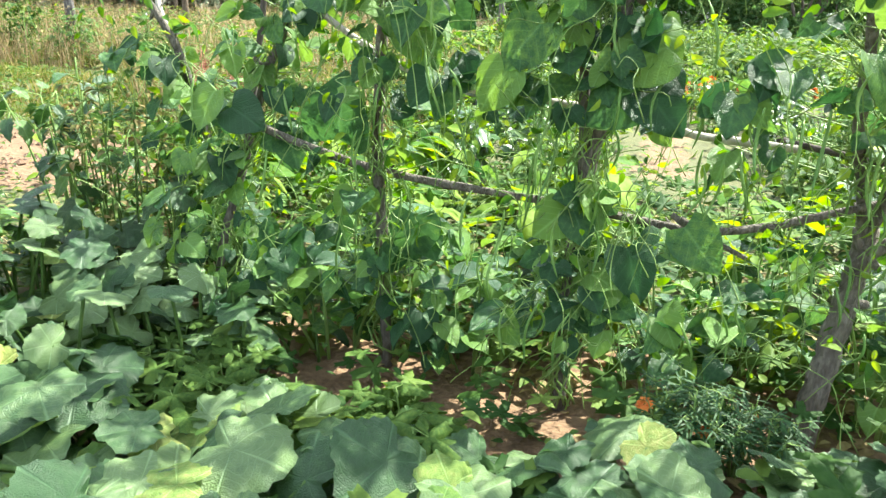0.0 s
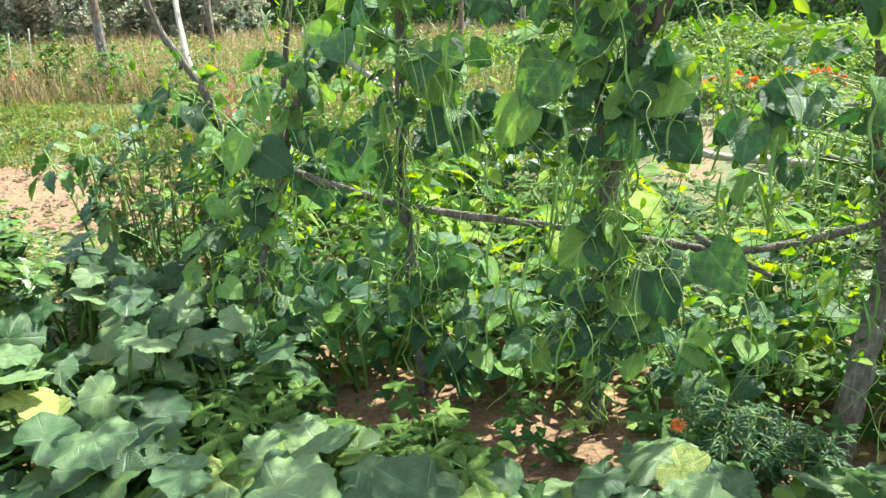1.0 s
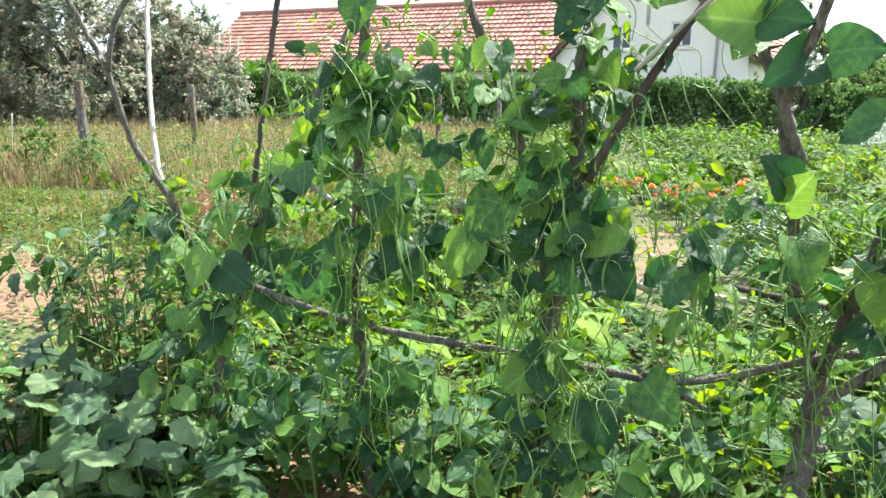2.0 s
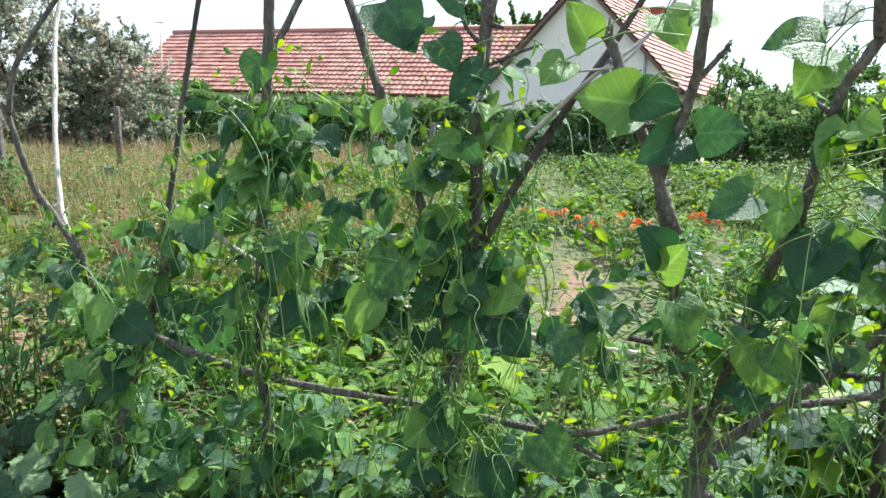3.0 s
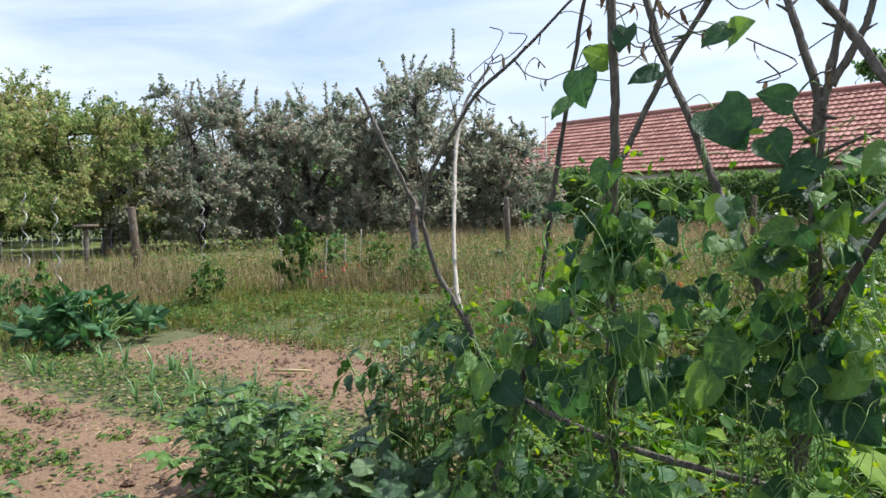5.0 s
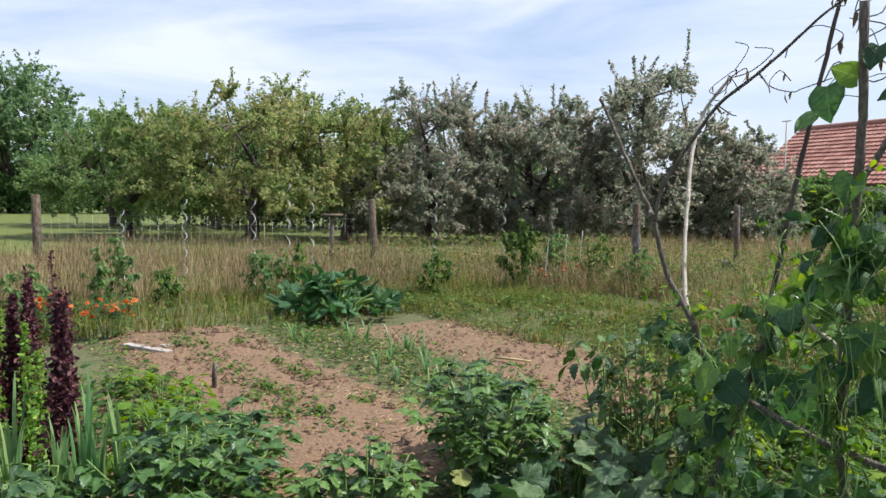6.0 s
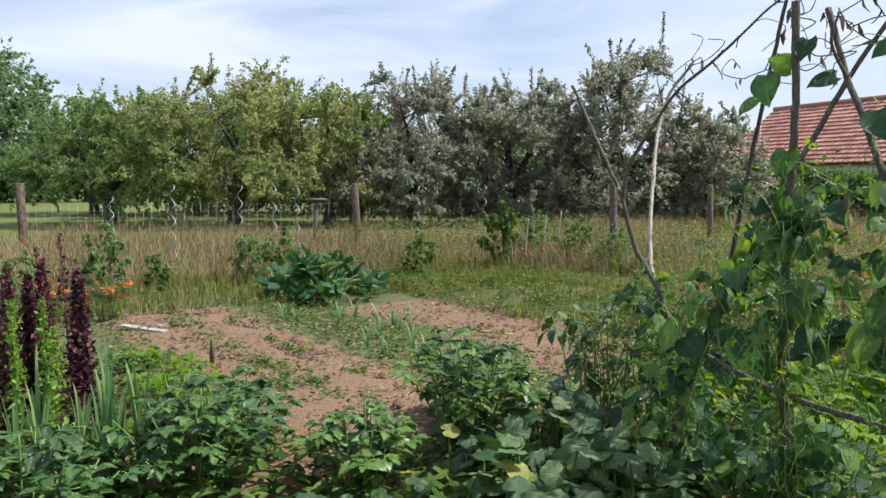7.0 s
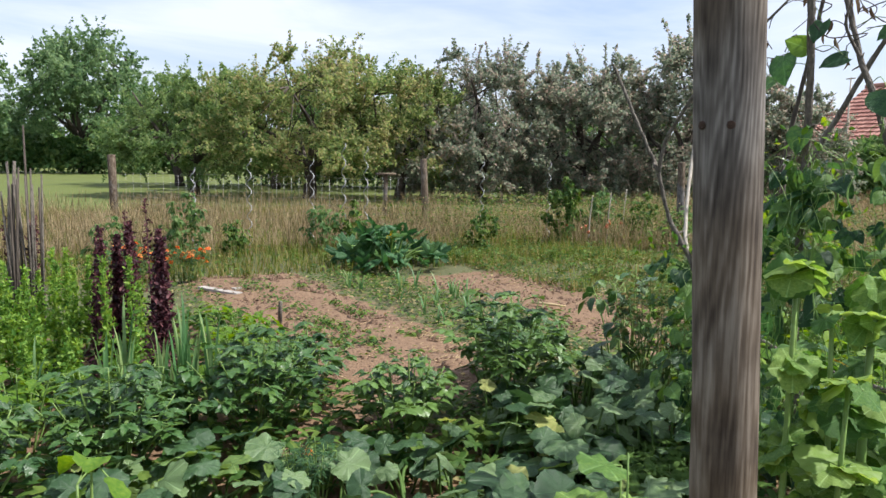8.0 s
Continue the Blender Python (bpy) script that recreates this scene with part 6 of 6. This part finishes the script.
# red and green seed spikes, leeks
def spike_plant(x, y, height, radius, spikes, material, label, seed, per=760, size=0.04):
    """Upright stems thickly set with small leaves and seeds, narrowing to the tip."""
    r = random.Random(seed)
    t = thing("spike_plant", (x, y, gz(x, y)), label, "spike plant", "tall seed spikes")
    g, w = Geo(), Geo()
    for s in range(spikes):
        a, q = 2.4 * s, radius * math.sqrt(s / max(1, spikes))
        h = height * r.uniform(0.78, 1.05)
        b = Vector((x + q * math.cos(a), y + q * math.sin(a), gz(x, y)))
        e = b + Vector((r.uniform(-.05, .05), r.uniform(-.05, .05), h))
        w.tube([b, e], [0.007, 0.003], 5)
        for k in range(per):
            u = r.random() ** 0.8
            p = b.lerp(e, 0.08 + 0.92 * u) + rand_dir(r) * (0.09 * (1.15 - u * 0.95)) * r.uniform(0.2, 1) * (1 + 0.6 * noise.noise(Vector((s * 3.1, u * 9, seed))))
            g.place(r.choice(SMALL_SHAPES), aim(p, rand_dir(r, 0.4), rand_dir(r, 0.4), size * r.uniform(0.5, 1.2) * (1.2 - 0.6 * u)))
        for k in range(26):
            u = r.uniform(0.35, 0.97)
            p = b.lerp(e, u)
            d = rand_dir(r, 0.2)
            g.place(OVAL_SHAPES[0], aim(p, Vector((d.x, d.y, r.uniform(0, .7))), (0, 0, 1), 0.07 * (1.3 - u), 0.45))
    part("stem", w.mesh("stem", material), t)
    part("seed_head", g.mesh("seed_head", material, False), t, kind="stuff")


D = "tall dark red seed spikes with small crisp leaves"
spike_plant(-3.55, -0.2, 1.02, 0.16, 7, REDSPIKE, D, 141)
spike_plant(-2.79, -0.03, 1.07, 0.06, 3, REDSPIKE, D, 142)
spike_plant(-3.95, 0.1, 1.12, 0.16, 3, REDSPIKE, D, 143, 200)
spike_plant(-5.0, -0.65, 1.0, 0.12, 3, REDSPIKE, D, 144, 260)
E2 = "tall bright green leafy flower spikes"
for i, (x, y, h, n) in enumerate(((-3.25, -0.12, 0.86, 3), (-3.75, -0.55, 0.82, 5), (-4.15, -0.9, 0.82, 5), (-3.45, -0.75, 0.7, 4), (-3.95, -1.35, 0.8, 5), (-4.45, -0.3, 0.75, 5), (-4.6, -1.2, 0.85, 5), (-3.2, -1.15, 0.72, 4), (-2.9, -0.55, 0.55, 3))):
    spike_plant(x, y, h, 0.17, n, GREENSPIKE, E2, 150 + i, 340, 0.042)


def leek(x, y, h, n, seed, label="upright blue-green leek leaves", spread=0.3, width=0.022):
    r = random.Random(seed)
    g = Geo()
    z = gz(x, y)
    for k in range(n):
        a = r.uniform(0, 6.283)
        d = Vector((math.cos(a), math.sin(a), 0))
        s = d.cross(Vector((0, 0, 1)))
        hh = h * r.uniform(0.6, 1.1)
        v, f = [], []
        for i in range(7):
            u = i / 6
            c = Vector((x, y, z)) + d * (0.012 + spread * hh * u * u) + Vector((0, 0, hh * (u - 0.18 * u ** 4)))
            w = width * (1 - u) ** 0.6 + 0.001
            v += [tuple(c - s * w), tuple(c - d * w * 0.3), tuple(c + s * w)]
        for i in range(6):
            f += [(3 * i, 3 * i + 1, 3 * i + 4, 3 * i + 3), (3 * i + 1, 3 * i + 2, 3 * i + 5, 3 * i + 4)]
        g.add(v, f)
    tagged(new("leek_plant", g.mesh("leek_plant", LEEK)), label, "leek", "leeks and onions")


rl = random.Random(161)
for i in range(16):
    leek(-2.68 + rl.uniform(-.28, .28), -0.12 + rl.uniform(-.25, .3), rl.uniform(0.5, 0.8), 6, 170 + i, spread=0.08, width=0.014)
for i in range(16):
    leek(-3.1 + rl.uniform(-.45, .3), -1.0 + rl.uniform(-.35, .35), rl.uniform(0.4, 0.62), 6, 190 + i, spread=0.15, width=0.012)
for i in range(34):
    leek(-6.6 + 3.6 * rl.random(), 2.55 + rl.choice((0, 0.33, 0.66)) + rl.uniform(-.05, .05), rl.uniform(0.18, 0.34), 5, 210 + i, "small onion plant with thin grey-green leaves", 0.45, 0.009)


# bundle of dry stakes
def stake_bundle():
    r = random.Random(301)
    t = thing("stake_bundle", (-4.95, -0.7, gz(-4.95, -0.7)), "bundle of grey dry sticks standing together", "stakes")
    for k in range(22):
        g = Geo()
        a, q = r.uniform(0, 6.283), 0.16 * math.sqrt(r.random())
        b = Vector((-4.95 + q * math.cos(a), -0.7 + q * math.sin(a), -0.02))
        h = r.uniform(1.1, 1.4) if k else 1.66
        e = b + Vector((r.uniform(-.09, .09), r.uniform(-.09, .09), h))
        g.tube([b, b.lerp(e, .5) + Vector((r.uniform(-.02, .02), 0, 0)), e], [0.011, 0.010, 0.007], 5)
        part("stick", g.mesh("stick", DARK_BARK if k % 3 == 0 else BARK), t)


stake_bundle()

# young plants along the fence
for i, (x, y, h, sp, n) in enumerate(((-8.45, 7.37, 1.2, 0.3, 240), (-9.2, 3.35, 0.85, 0.28, 90), (-9.25, 3.85, 0.8, 0.25, 80), (-8.75, 1.28, 1.0, 0.28, 120), (-8.6, 5.85, 0.75, 0.25, 90), (-8.65, 8.35, 1.0, 0.3, 120), (-9.3, 2.05, 0.6, 0.18, 60), (-8.4, 0.3, 0.7, 0.25, 80), (-8.2, 8.9, 0.9, 0.3, 100), (-7.4, 9.0, 0.8, 0.3, 90))):
    leafy_plant("tomato_plant", (x, y, gz(x, y)), h, sp * 1.1, 8, int(n * 1.2), None, 0.075, "thin staked tomato plant with drooping leaves", "tomato plant", 320 + i, group="young staked plants", shapes=OVAL_SHAPES, leaf_mat=BUSHGREEN if i % 2 else LOWGREEN, dome=0.5, droop=0.9, trio=True)


def fruit(x, y, z, s):
    g = Geo()
    rings = [(0.0, -1), (0.7, -0.7), (1, 0), (0.75, 0.65), (0.25, 0.85)]
    g.tube([(0, 0, s * q) for k, q in rings], [max(0.001, s * k) for k, q in rings], 8)
    ob = new("tomato", g.mesh("tomato", RED_FRUIT))
    ob.location = (x, y, z)
    tagged(ob, "small ripening red-orange tomato hanging low", "tomato", "ripening tomatoes")


for i in range(10):
    fruit(-8.45 + rl.uniform(-.1, .35), rl.choice((7.5, 8.3)) + rl.uniform(-.25, .25), rl.uniform(0.1, 0.4), rl.uniform(0.022, 0.032))
for x, y, h in ((-8.2, 7.7, 0.85), (-8.3, 8.2, 0.9), (-8.35, 8.6, 0.95)):
    pole("garden_stake", [([(x, y, -0.1), (x + 0.02, y, h * 0.5), (x + 0.05, y + 0.02, h)], 0.012, 0.010)], "pale thin garden stake beside tomatoes", PALE_BARK, False, 330)

# rows behind the trellis
rb = random.Random(401)
for i in range(17):
    x, y = -1.5 + 3.7 * (i % 6) / 5 + rb.uniform(-.15, .15), 2.75 + 0.62 * (i // 6) + rb.uniform(-.1, .1)
    if y > 3.2 and abs(x - 0.8) < 0.32:
        continue
    leafy_plant("bush_bean", (x, y, gz(x, y)), rb.uniform(0.42, 0.6), 0.3, 9, 60, None, 0.12, "low bush bean with bright yellow-green leaves", "bean plant", 410 + i, group="bush beans", shapes=OVAL_SHAPES + BEAN_SHAPES[:3], leaf_mat=FRESH, dome=0.7)
for i, (x, y) in enumerate(((1.35, 2.75), (1.75, 2.9), (1.5, 3.5), (2.2, 3.3), (2.15, 2.6), (1.9, 4.6), (2.6, 5.2))):
    pumpkin_plant((x, y), (0.3, 0.25), 16, 0.3, 0.62, 0.12, 440 + i, "squash vine with broad pale-veined leaves behind the beans", 0.1)
for i in range(84):
    x, y = rb.uniform(-3.4, 4.2), rb.uniform(4.2, 12.5)
    if 0.0 < x < 0.95 and y < 8.5:
        continue
    leafy_plant("vegetable_plant", (x, y, gz(x, y)), rb.choice((0.25, 0.38, 0.55, 0.75)), rb.uniform(0.18, 0.34), 8, 90, None, rb.choice((0.07, 0.09, 0.13)), "low leafy green vegetable plant in a garden row", "vegetable", 460 + i, group="vegetable rows", shapes=SMALL_SHAPES, leaf_mat=FRESH if i % 3 else LOWGREEN, dome=0.7)
for i in range(46):
    x, y = rb.uniform(-1.2, 3.0), rb.uniform(3.6, 9.2)
    if 0.0 < x < (0.7 if y > 5.2 else 1.15) and y < 8.5:
        continue
    leafy_plant("vegetable_plant", (x, y, gz(x, y)), rb.uniform(0.35, 0.7), rb.uniform(0.15, 0.28), 9, 110, None, rb.choice((0.06, 0.08, 0.1)), "bushy leafy vegetable plant in the garden rows", "vegetable", 1460 + i, group="vegetable rows", shapes=OVAL_SHAPES[:2] + SMALL_SHAPES, leaf_mat=(FRESH, LOWGREEN, DAHLIA)[i % 3], dome=0.6)
for i in range(54):
    x, y = rb.uniform(-3.2, 7.5), rb.uniform(10.4, 19.5)
    leafy_plant("vegetable_plant", (x, y, 0), rb.uniform(0.5, 0.95), rb.uniform(0.3, 0.55), 9, 130, None, rb.choice((0.1, 0.13, 0.16)), "tall leafy vegetable plant at the garden's far end", "vegetable", 1600 + i, group="vegetable rows", shapes=OVAL_SHAPES[:2] + SMALL_SHAPES, leaf_mat=(LOWGREEN, FRESH, LOWGREEN)[i % 3], dome=0.6)
for i in range(26):
    leek(rb.choice((rb.uniform(-0.6, 0.0), rb.uniform(1.1, 2.0))), rb.choice((4.9, 5.6, 7.6)) + rb.uniform(-.1, .1), rb.uniform(0.4, 0.65), 6, 1520 + i, spread=0.1, width=0.012)
for i, (x, y) in enumerate(((-1.8, 7.1), (-1.3, 6.9), (-1.55, 6.5), (-1.0, 6.6), (-8.2, 12.4))):
    r = random.Random(500 + i)
    t = thing("cabbage", (x, y, gz(x, y)), "dark bluish-purple cabbage head with loose leaves", "cabbage", "purple cabbages")
    for k in range(16):
        a = 2.4 * k
        part("leaf", CABBAGE_MESH[k % 3], t, m=aim((x + 0.05 * math.cos(a), y + 0.05 * math.sin(a), 0.08 + 0.012 * k), (math.cos(a), math.sin(a), 0.1 + 0.06 * k), (-0.5 * math.cos(a), -0.5 * math.sin(a), 1), 0.17 - 0.004 * k))

# small things on the soil
g = Geo()
g.box((-0.27, -0.045, 0), (0.27, 0.045, 0.025), pose(-6.35, 1.12, 0.02, 0, 2, 32))
tagged(new("plank", g.mesh("plank", BOARD, False)), "short weathered pale plank lying on the soil", "plank")
g = Geo()
g.box((-0.2, -0.04, 0), (0.2, 0.04, 0.02), pose(-6.5, 1.25, 0.025, 0, -3, 15))
tagged(new("plank", g.mesh("plank", BOARD, False)), "short grey board end lying beside a plank", "plank")
g = Geo()
g.tube([(-4.85, 1.28, -0.1), (-4.84, 1.28, 0.1), (-4.82, 1.28, 0.17)], [0.022, 0.02, 0.016], 7, wobble=0.3)
tagged(new("peg", g.mesh("peg", BARK)), "short brown wooden peg in the soil", "peg")
g = Geo()
g.tube([(-4.4, 3.7, 0.03), (-4.25, 3.78, 0.035), (-4.1, 3.88, 0.03)], [0.012, 0.014, 0.01], 6)
tagged(new("stick", g.mesh("stick", STRAW)), "pale dry stick lying on the soil", "stick")
g = Geo()
rings = [(0.0, 0.0), (0.11, 0.0), (0.15, 0.22), (0.16, 0.225), (0.16, 0.25), (0.148, 0.25), (0.105, 0.02), (0.0, 0.02)]
g.tube([(0, 0, z) for q, z in rings], [max(0.001, q) for q, z in rings], 20, False)
ob = new("bucket", g.mesh("bucket", BLUE))
ob.location = (0.84, 4.65, 0.0)
tagged(ob, "blue plastic bucket standing among the vegetables", "bucket")
g = Geo()
g.tube([(0, 0, z) for q, z in rings], [max(0.001, q * 0.6) for q, z in rings], 16, False)
ob = new("plant_pot", g.mesh("plant_pot", BLACK))
ob.location = (1.0, 6.1, 0.0)
tagged(ob, "small black plastic plant pot on bare soil", "plant pot")

# dry bush and bright plants at the row's ends
leafy_plant("dry_bean_bush", (-1.48, 2.35, 0), 0.86, 0.22, 14, 420, None, 0.034, "half-dried bush with brown and yellow leaves", "garden plant", 520, STALK, shapes=SMALL_SHAPES, leaf_mat=HALF_DRY, dome=0.7, thick=0.004)
leafy_plant("pepper_plant", (-1.82, 2.5, 0), 0.8, 0.3, 12, 130, DAHLIA_MESH, 0.085, "bushy green plant with narrow drooping leaves", "garden plant", 521, dome=0.7, droop=0.8)
leafy_plant("pepper_plant", (-1.35, 2.75, 0), 0.8, 0.3, 10, 100, DAHLIA_MESH, 0.085, "bushy green plant with narrow drooping leaves", "garden plant", 522, dome=0.7, droop=0.8)


def star_flower():
    g = Geo()
    for k in range(5):
        a = 2 * math.pi * k / 5
        g.place(SMALL_SHAPES[0], aim((0, 0, 0), (math.cos(a), math.sin(a), 0.35), (0, 0, 1), 0.5, 1.2))
    return g.mesh("flower", YELLOW)


STAR = star_flower()
CUKE_MESH = [shape_mesh("cucumber_leaf", s, CUKE) for s in LOBED_SHAPES[:6]]
leafy_plant("cucumber_plant", (0.92, 0.14, 0), 1.46, 0.14, 14, 440, CUKE_MESH, 0.025, "climbing cucumber with yellow flowers and lobed leaves", "cucumber plant", 530, dome=0.4, droop=0.9, thick=0.006, flowers=[(STAR, 0.032, 0.0)] * 8, low=0.3)
leafy_plant("cucumber_plant", (0.97, 0.25, 0), 1.5, 0.16, 14, 440, CUKE_MESH, 0.028, "climbing cucumber with large bright lobed leaves", "cucumber plant", 531, dome=0.4, droop=0.9, thick=0.009, flowers=[(STAR, 0.032, 0.0)] * 5, low=0.25)
leafy_plant("seedling_plant", (0.6, 0.13, 0), 0.98, 0.1, 6, 26, CUKE_MESH, 0.045, "upright young plant with bright lobed leaves", "garden plant", 532, dome=0.8, thick=0.004, low=0.5)


def under_beans(r):
    x, y = r.uniform(-2.2, 2.4), r.uniform(0.7, 4.8)
    return None if -1.3 < x < 1.2 and y < 2.1 and r.random() < 0.65 else (x, y)


leaf_scatter("ground_weeds", "small green weeds and seedlings under the beans", LOWGREEN, 6500, under_beans, 0.2, 0.05, SMALL_SHAPES + JAGGED_SHAPES[:1], 601)
leaf_scatter("leaf_litter", "dry brown fallen leaves on the soil", DRY_LEAF, 4600, under_beans, 0.03, 0.05, SMALL_SHAPES, 602, "leaf litter")


def left_beds(r):
    return r.uniform(-5.2, -1.4), r.uniform(-1.9, 0.9)


leaf_scatter("bed_weeds", "low green growth between the flower spikes", LOWGREEN, 5200, left_beds, 0.22, 0.075, SMALL_SHAPES + OVAL_SHAPES[:2], 603)
for i, (x, y, h, sp) in enumerate(((-1.75, -0.95, 0.5, 0.32), (-2.45, -0.2, 0.42, 0.28), (-2.3, -1.2, 0.5, 0.35))):
    leafy_plant("dahlia_plant", (x, y, gz(x, y)), h, sp, 16, 120, DAHLIA_MESH, 0.068, "bushy dark green plant with divided glossy leaves", "garden plant", 620 + i, group="dark leafy plants", trio=True, dome=0.55, thick=0.008)
for i, (x, y, h) in enumerate(((-2.75, 0.35, 0.36), (-3.3, 0.55, 0.36), (-3.8, 0.7, 0.34), (-4.4, 0.75, 0.32), (-2.6, -0.75, 0.45))):
    leafy_plant("bush_bean", (x, y, gz(x, y)), h, 0.26, 8, 40, FRESH_MESH, 0.10, "low bush bean with bright yellow-green leaves", "bean plant", 640 + i, group="bush beans", dome=0.7)
leafy_plant("seedling_plant", (-0.55, -0.62, 0), 0.62, 0.14, 4, 14, FRESH_MESH, 0.12, "upright plant with large bright oval leaves", "garden plant", 650, dome=0.85, thick=0.007, low=0.5)


# low jagged greens in front of the beans, and dark growth at the beans' feet
JAG_FRESH = [shape_mesh("jagged_leaf", s, LOWGREEN) for s in JAGGED_SHAPES]
for i, (x, y) in enumerate(((-0.85, 1.45), (-0.62, 1.5), (-0.4, 1.55), (-0.7, 1.72), (-0.2, 1.62), (-0.95, 1.75), (-0.1, 1.45))):
    leafy_plant("salad_plant", (x, y, gz(x, y)), 0.2, 0.15, 9, 36, JAG_FRESH, 0.045, "low salad plant with jagged pale green leaves", "salad plant", 660 + i, group="low salad plants", dome=0.7, thick=0.004)
for i, (x, y, h) in enumerate(((-0.55, 2.15, 0.42), (-0.1, 2.2, 0.4), (0.5, 2.2, 0.42), (-0.95, 2.3, 0.45), (1.1, 2.2, 0.5), (0.05, 2.35, 0.45), (0.75, 2.4, 0.45), (-0.4, 2.4, 0.5))):
    leafy_plant("bush_bean", (x, y, gz(x, y)), h, 0.24, 8, 46, BEAN_MESH, 0.085, "low bush bean with dark green leaves at the poles' feet", "bean plant", 680 + i, group="bush beans", dome=0.7)

# dry vine remains on the pole tops
def dry_vine(start, bends, leaves, seed):
    r = random.Random(seed)
    t = thing("dry_vine", start, "dead brown vine with curled dry leaves on a pole top", "dry vine", "dry vines")
    g, d = Geo(), Geo()
    for _ in range(bends):
        p = Vector(start) + rand_dir(r) * 0.1
        pts = [p]
        for k in range(5):
            p = p + Vector((r.uniform(-.11, .11), r.uniform(-.05, .05), r.uniform(-.07, .08)))
            pts.append(p)
        c = curve_points(pts, 4)
        g.tube(c, 0.0022, 4)
        for _ in range(leaves):
            q = r.choice(c)
            d.place(r.choice(OVAL_SHAPES), aim(q, (r.uniform(-.4, .4), r.uniform(-.4, .4), -1), rand_dir(r), r.uniform(0.03, 0.055), 0.6))
    part("vine", g.mesh("vine", DARK_BARK), t)
    part("foliage", d.mesh("foliage", WITHERED), t, kind="stuff")


for i, (p, b, n) in enumerate((((-0.78, 2.21, 2.03), 3, 3), ((-0.42, 2.2, 2.17), 5, 3), ((-0.2, 1.84, 2.0), 4, 3), ((-0.05, 1.88, 1.95), 4, 3), ((-1.0, 2.2, 1.86), 2, 2), ((0.2, 1.86, 1.9), 3, 2))):
    dry_vine(p, b, n, 700 + i)

# dock plants with pinkish brown seed stalks
for i, (x, y, h) in enumerate(((-2.72, 4.85, 0.75), (-2.6, 5.05, 0.6), (-3.0, 5.2, 0.55))):
    spike_plant(x, y, h, 0.08, 3, DOCK, "dry dock plant with pinkish brown seed stalks", 720 + i, 130, 0.03)

# seedlings on the bare bed
for i in range(15):
    x, y = rl.uniform(-6.6, -3.2), rl.choice((1.35, 1.6, 1.95)) + rl.uniform(-.06, .06)
    leafy_plant("seedling", (x, y, gz(x, y) + 0.03), 0.07, 0.09, 6, 26, None, 0.05, "small green seedling in the bare soil", "seedling", 740 + i, group="seedlings", shapes=SMALL_SHAPES, leaf_mat=LOWGREEN, thick=0.002)

# mast beside the barn
g = Geo()
g.tube([(-20.3, 34.0, -0.2), (-20.3, 34.0, 5.5)], [0.05, 0.035], 7)
g.tube([(-20.55, 34.05, 5.45), (-20.05, 33.95, 5.45)], 0.03, 5)
tagged(new("mast", g.mesh("mast", PALE_BARK)), "thin grey mast with a short crossbar by the barn", "mast")
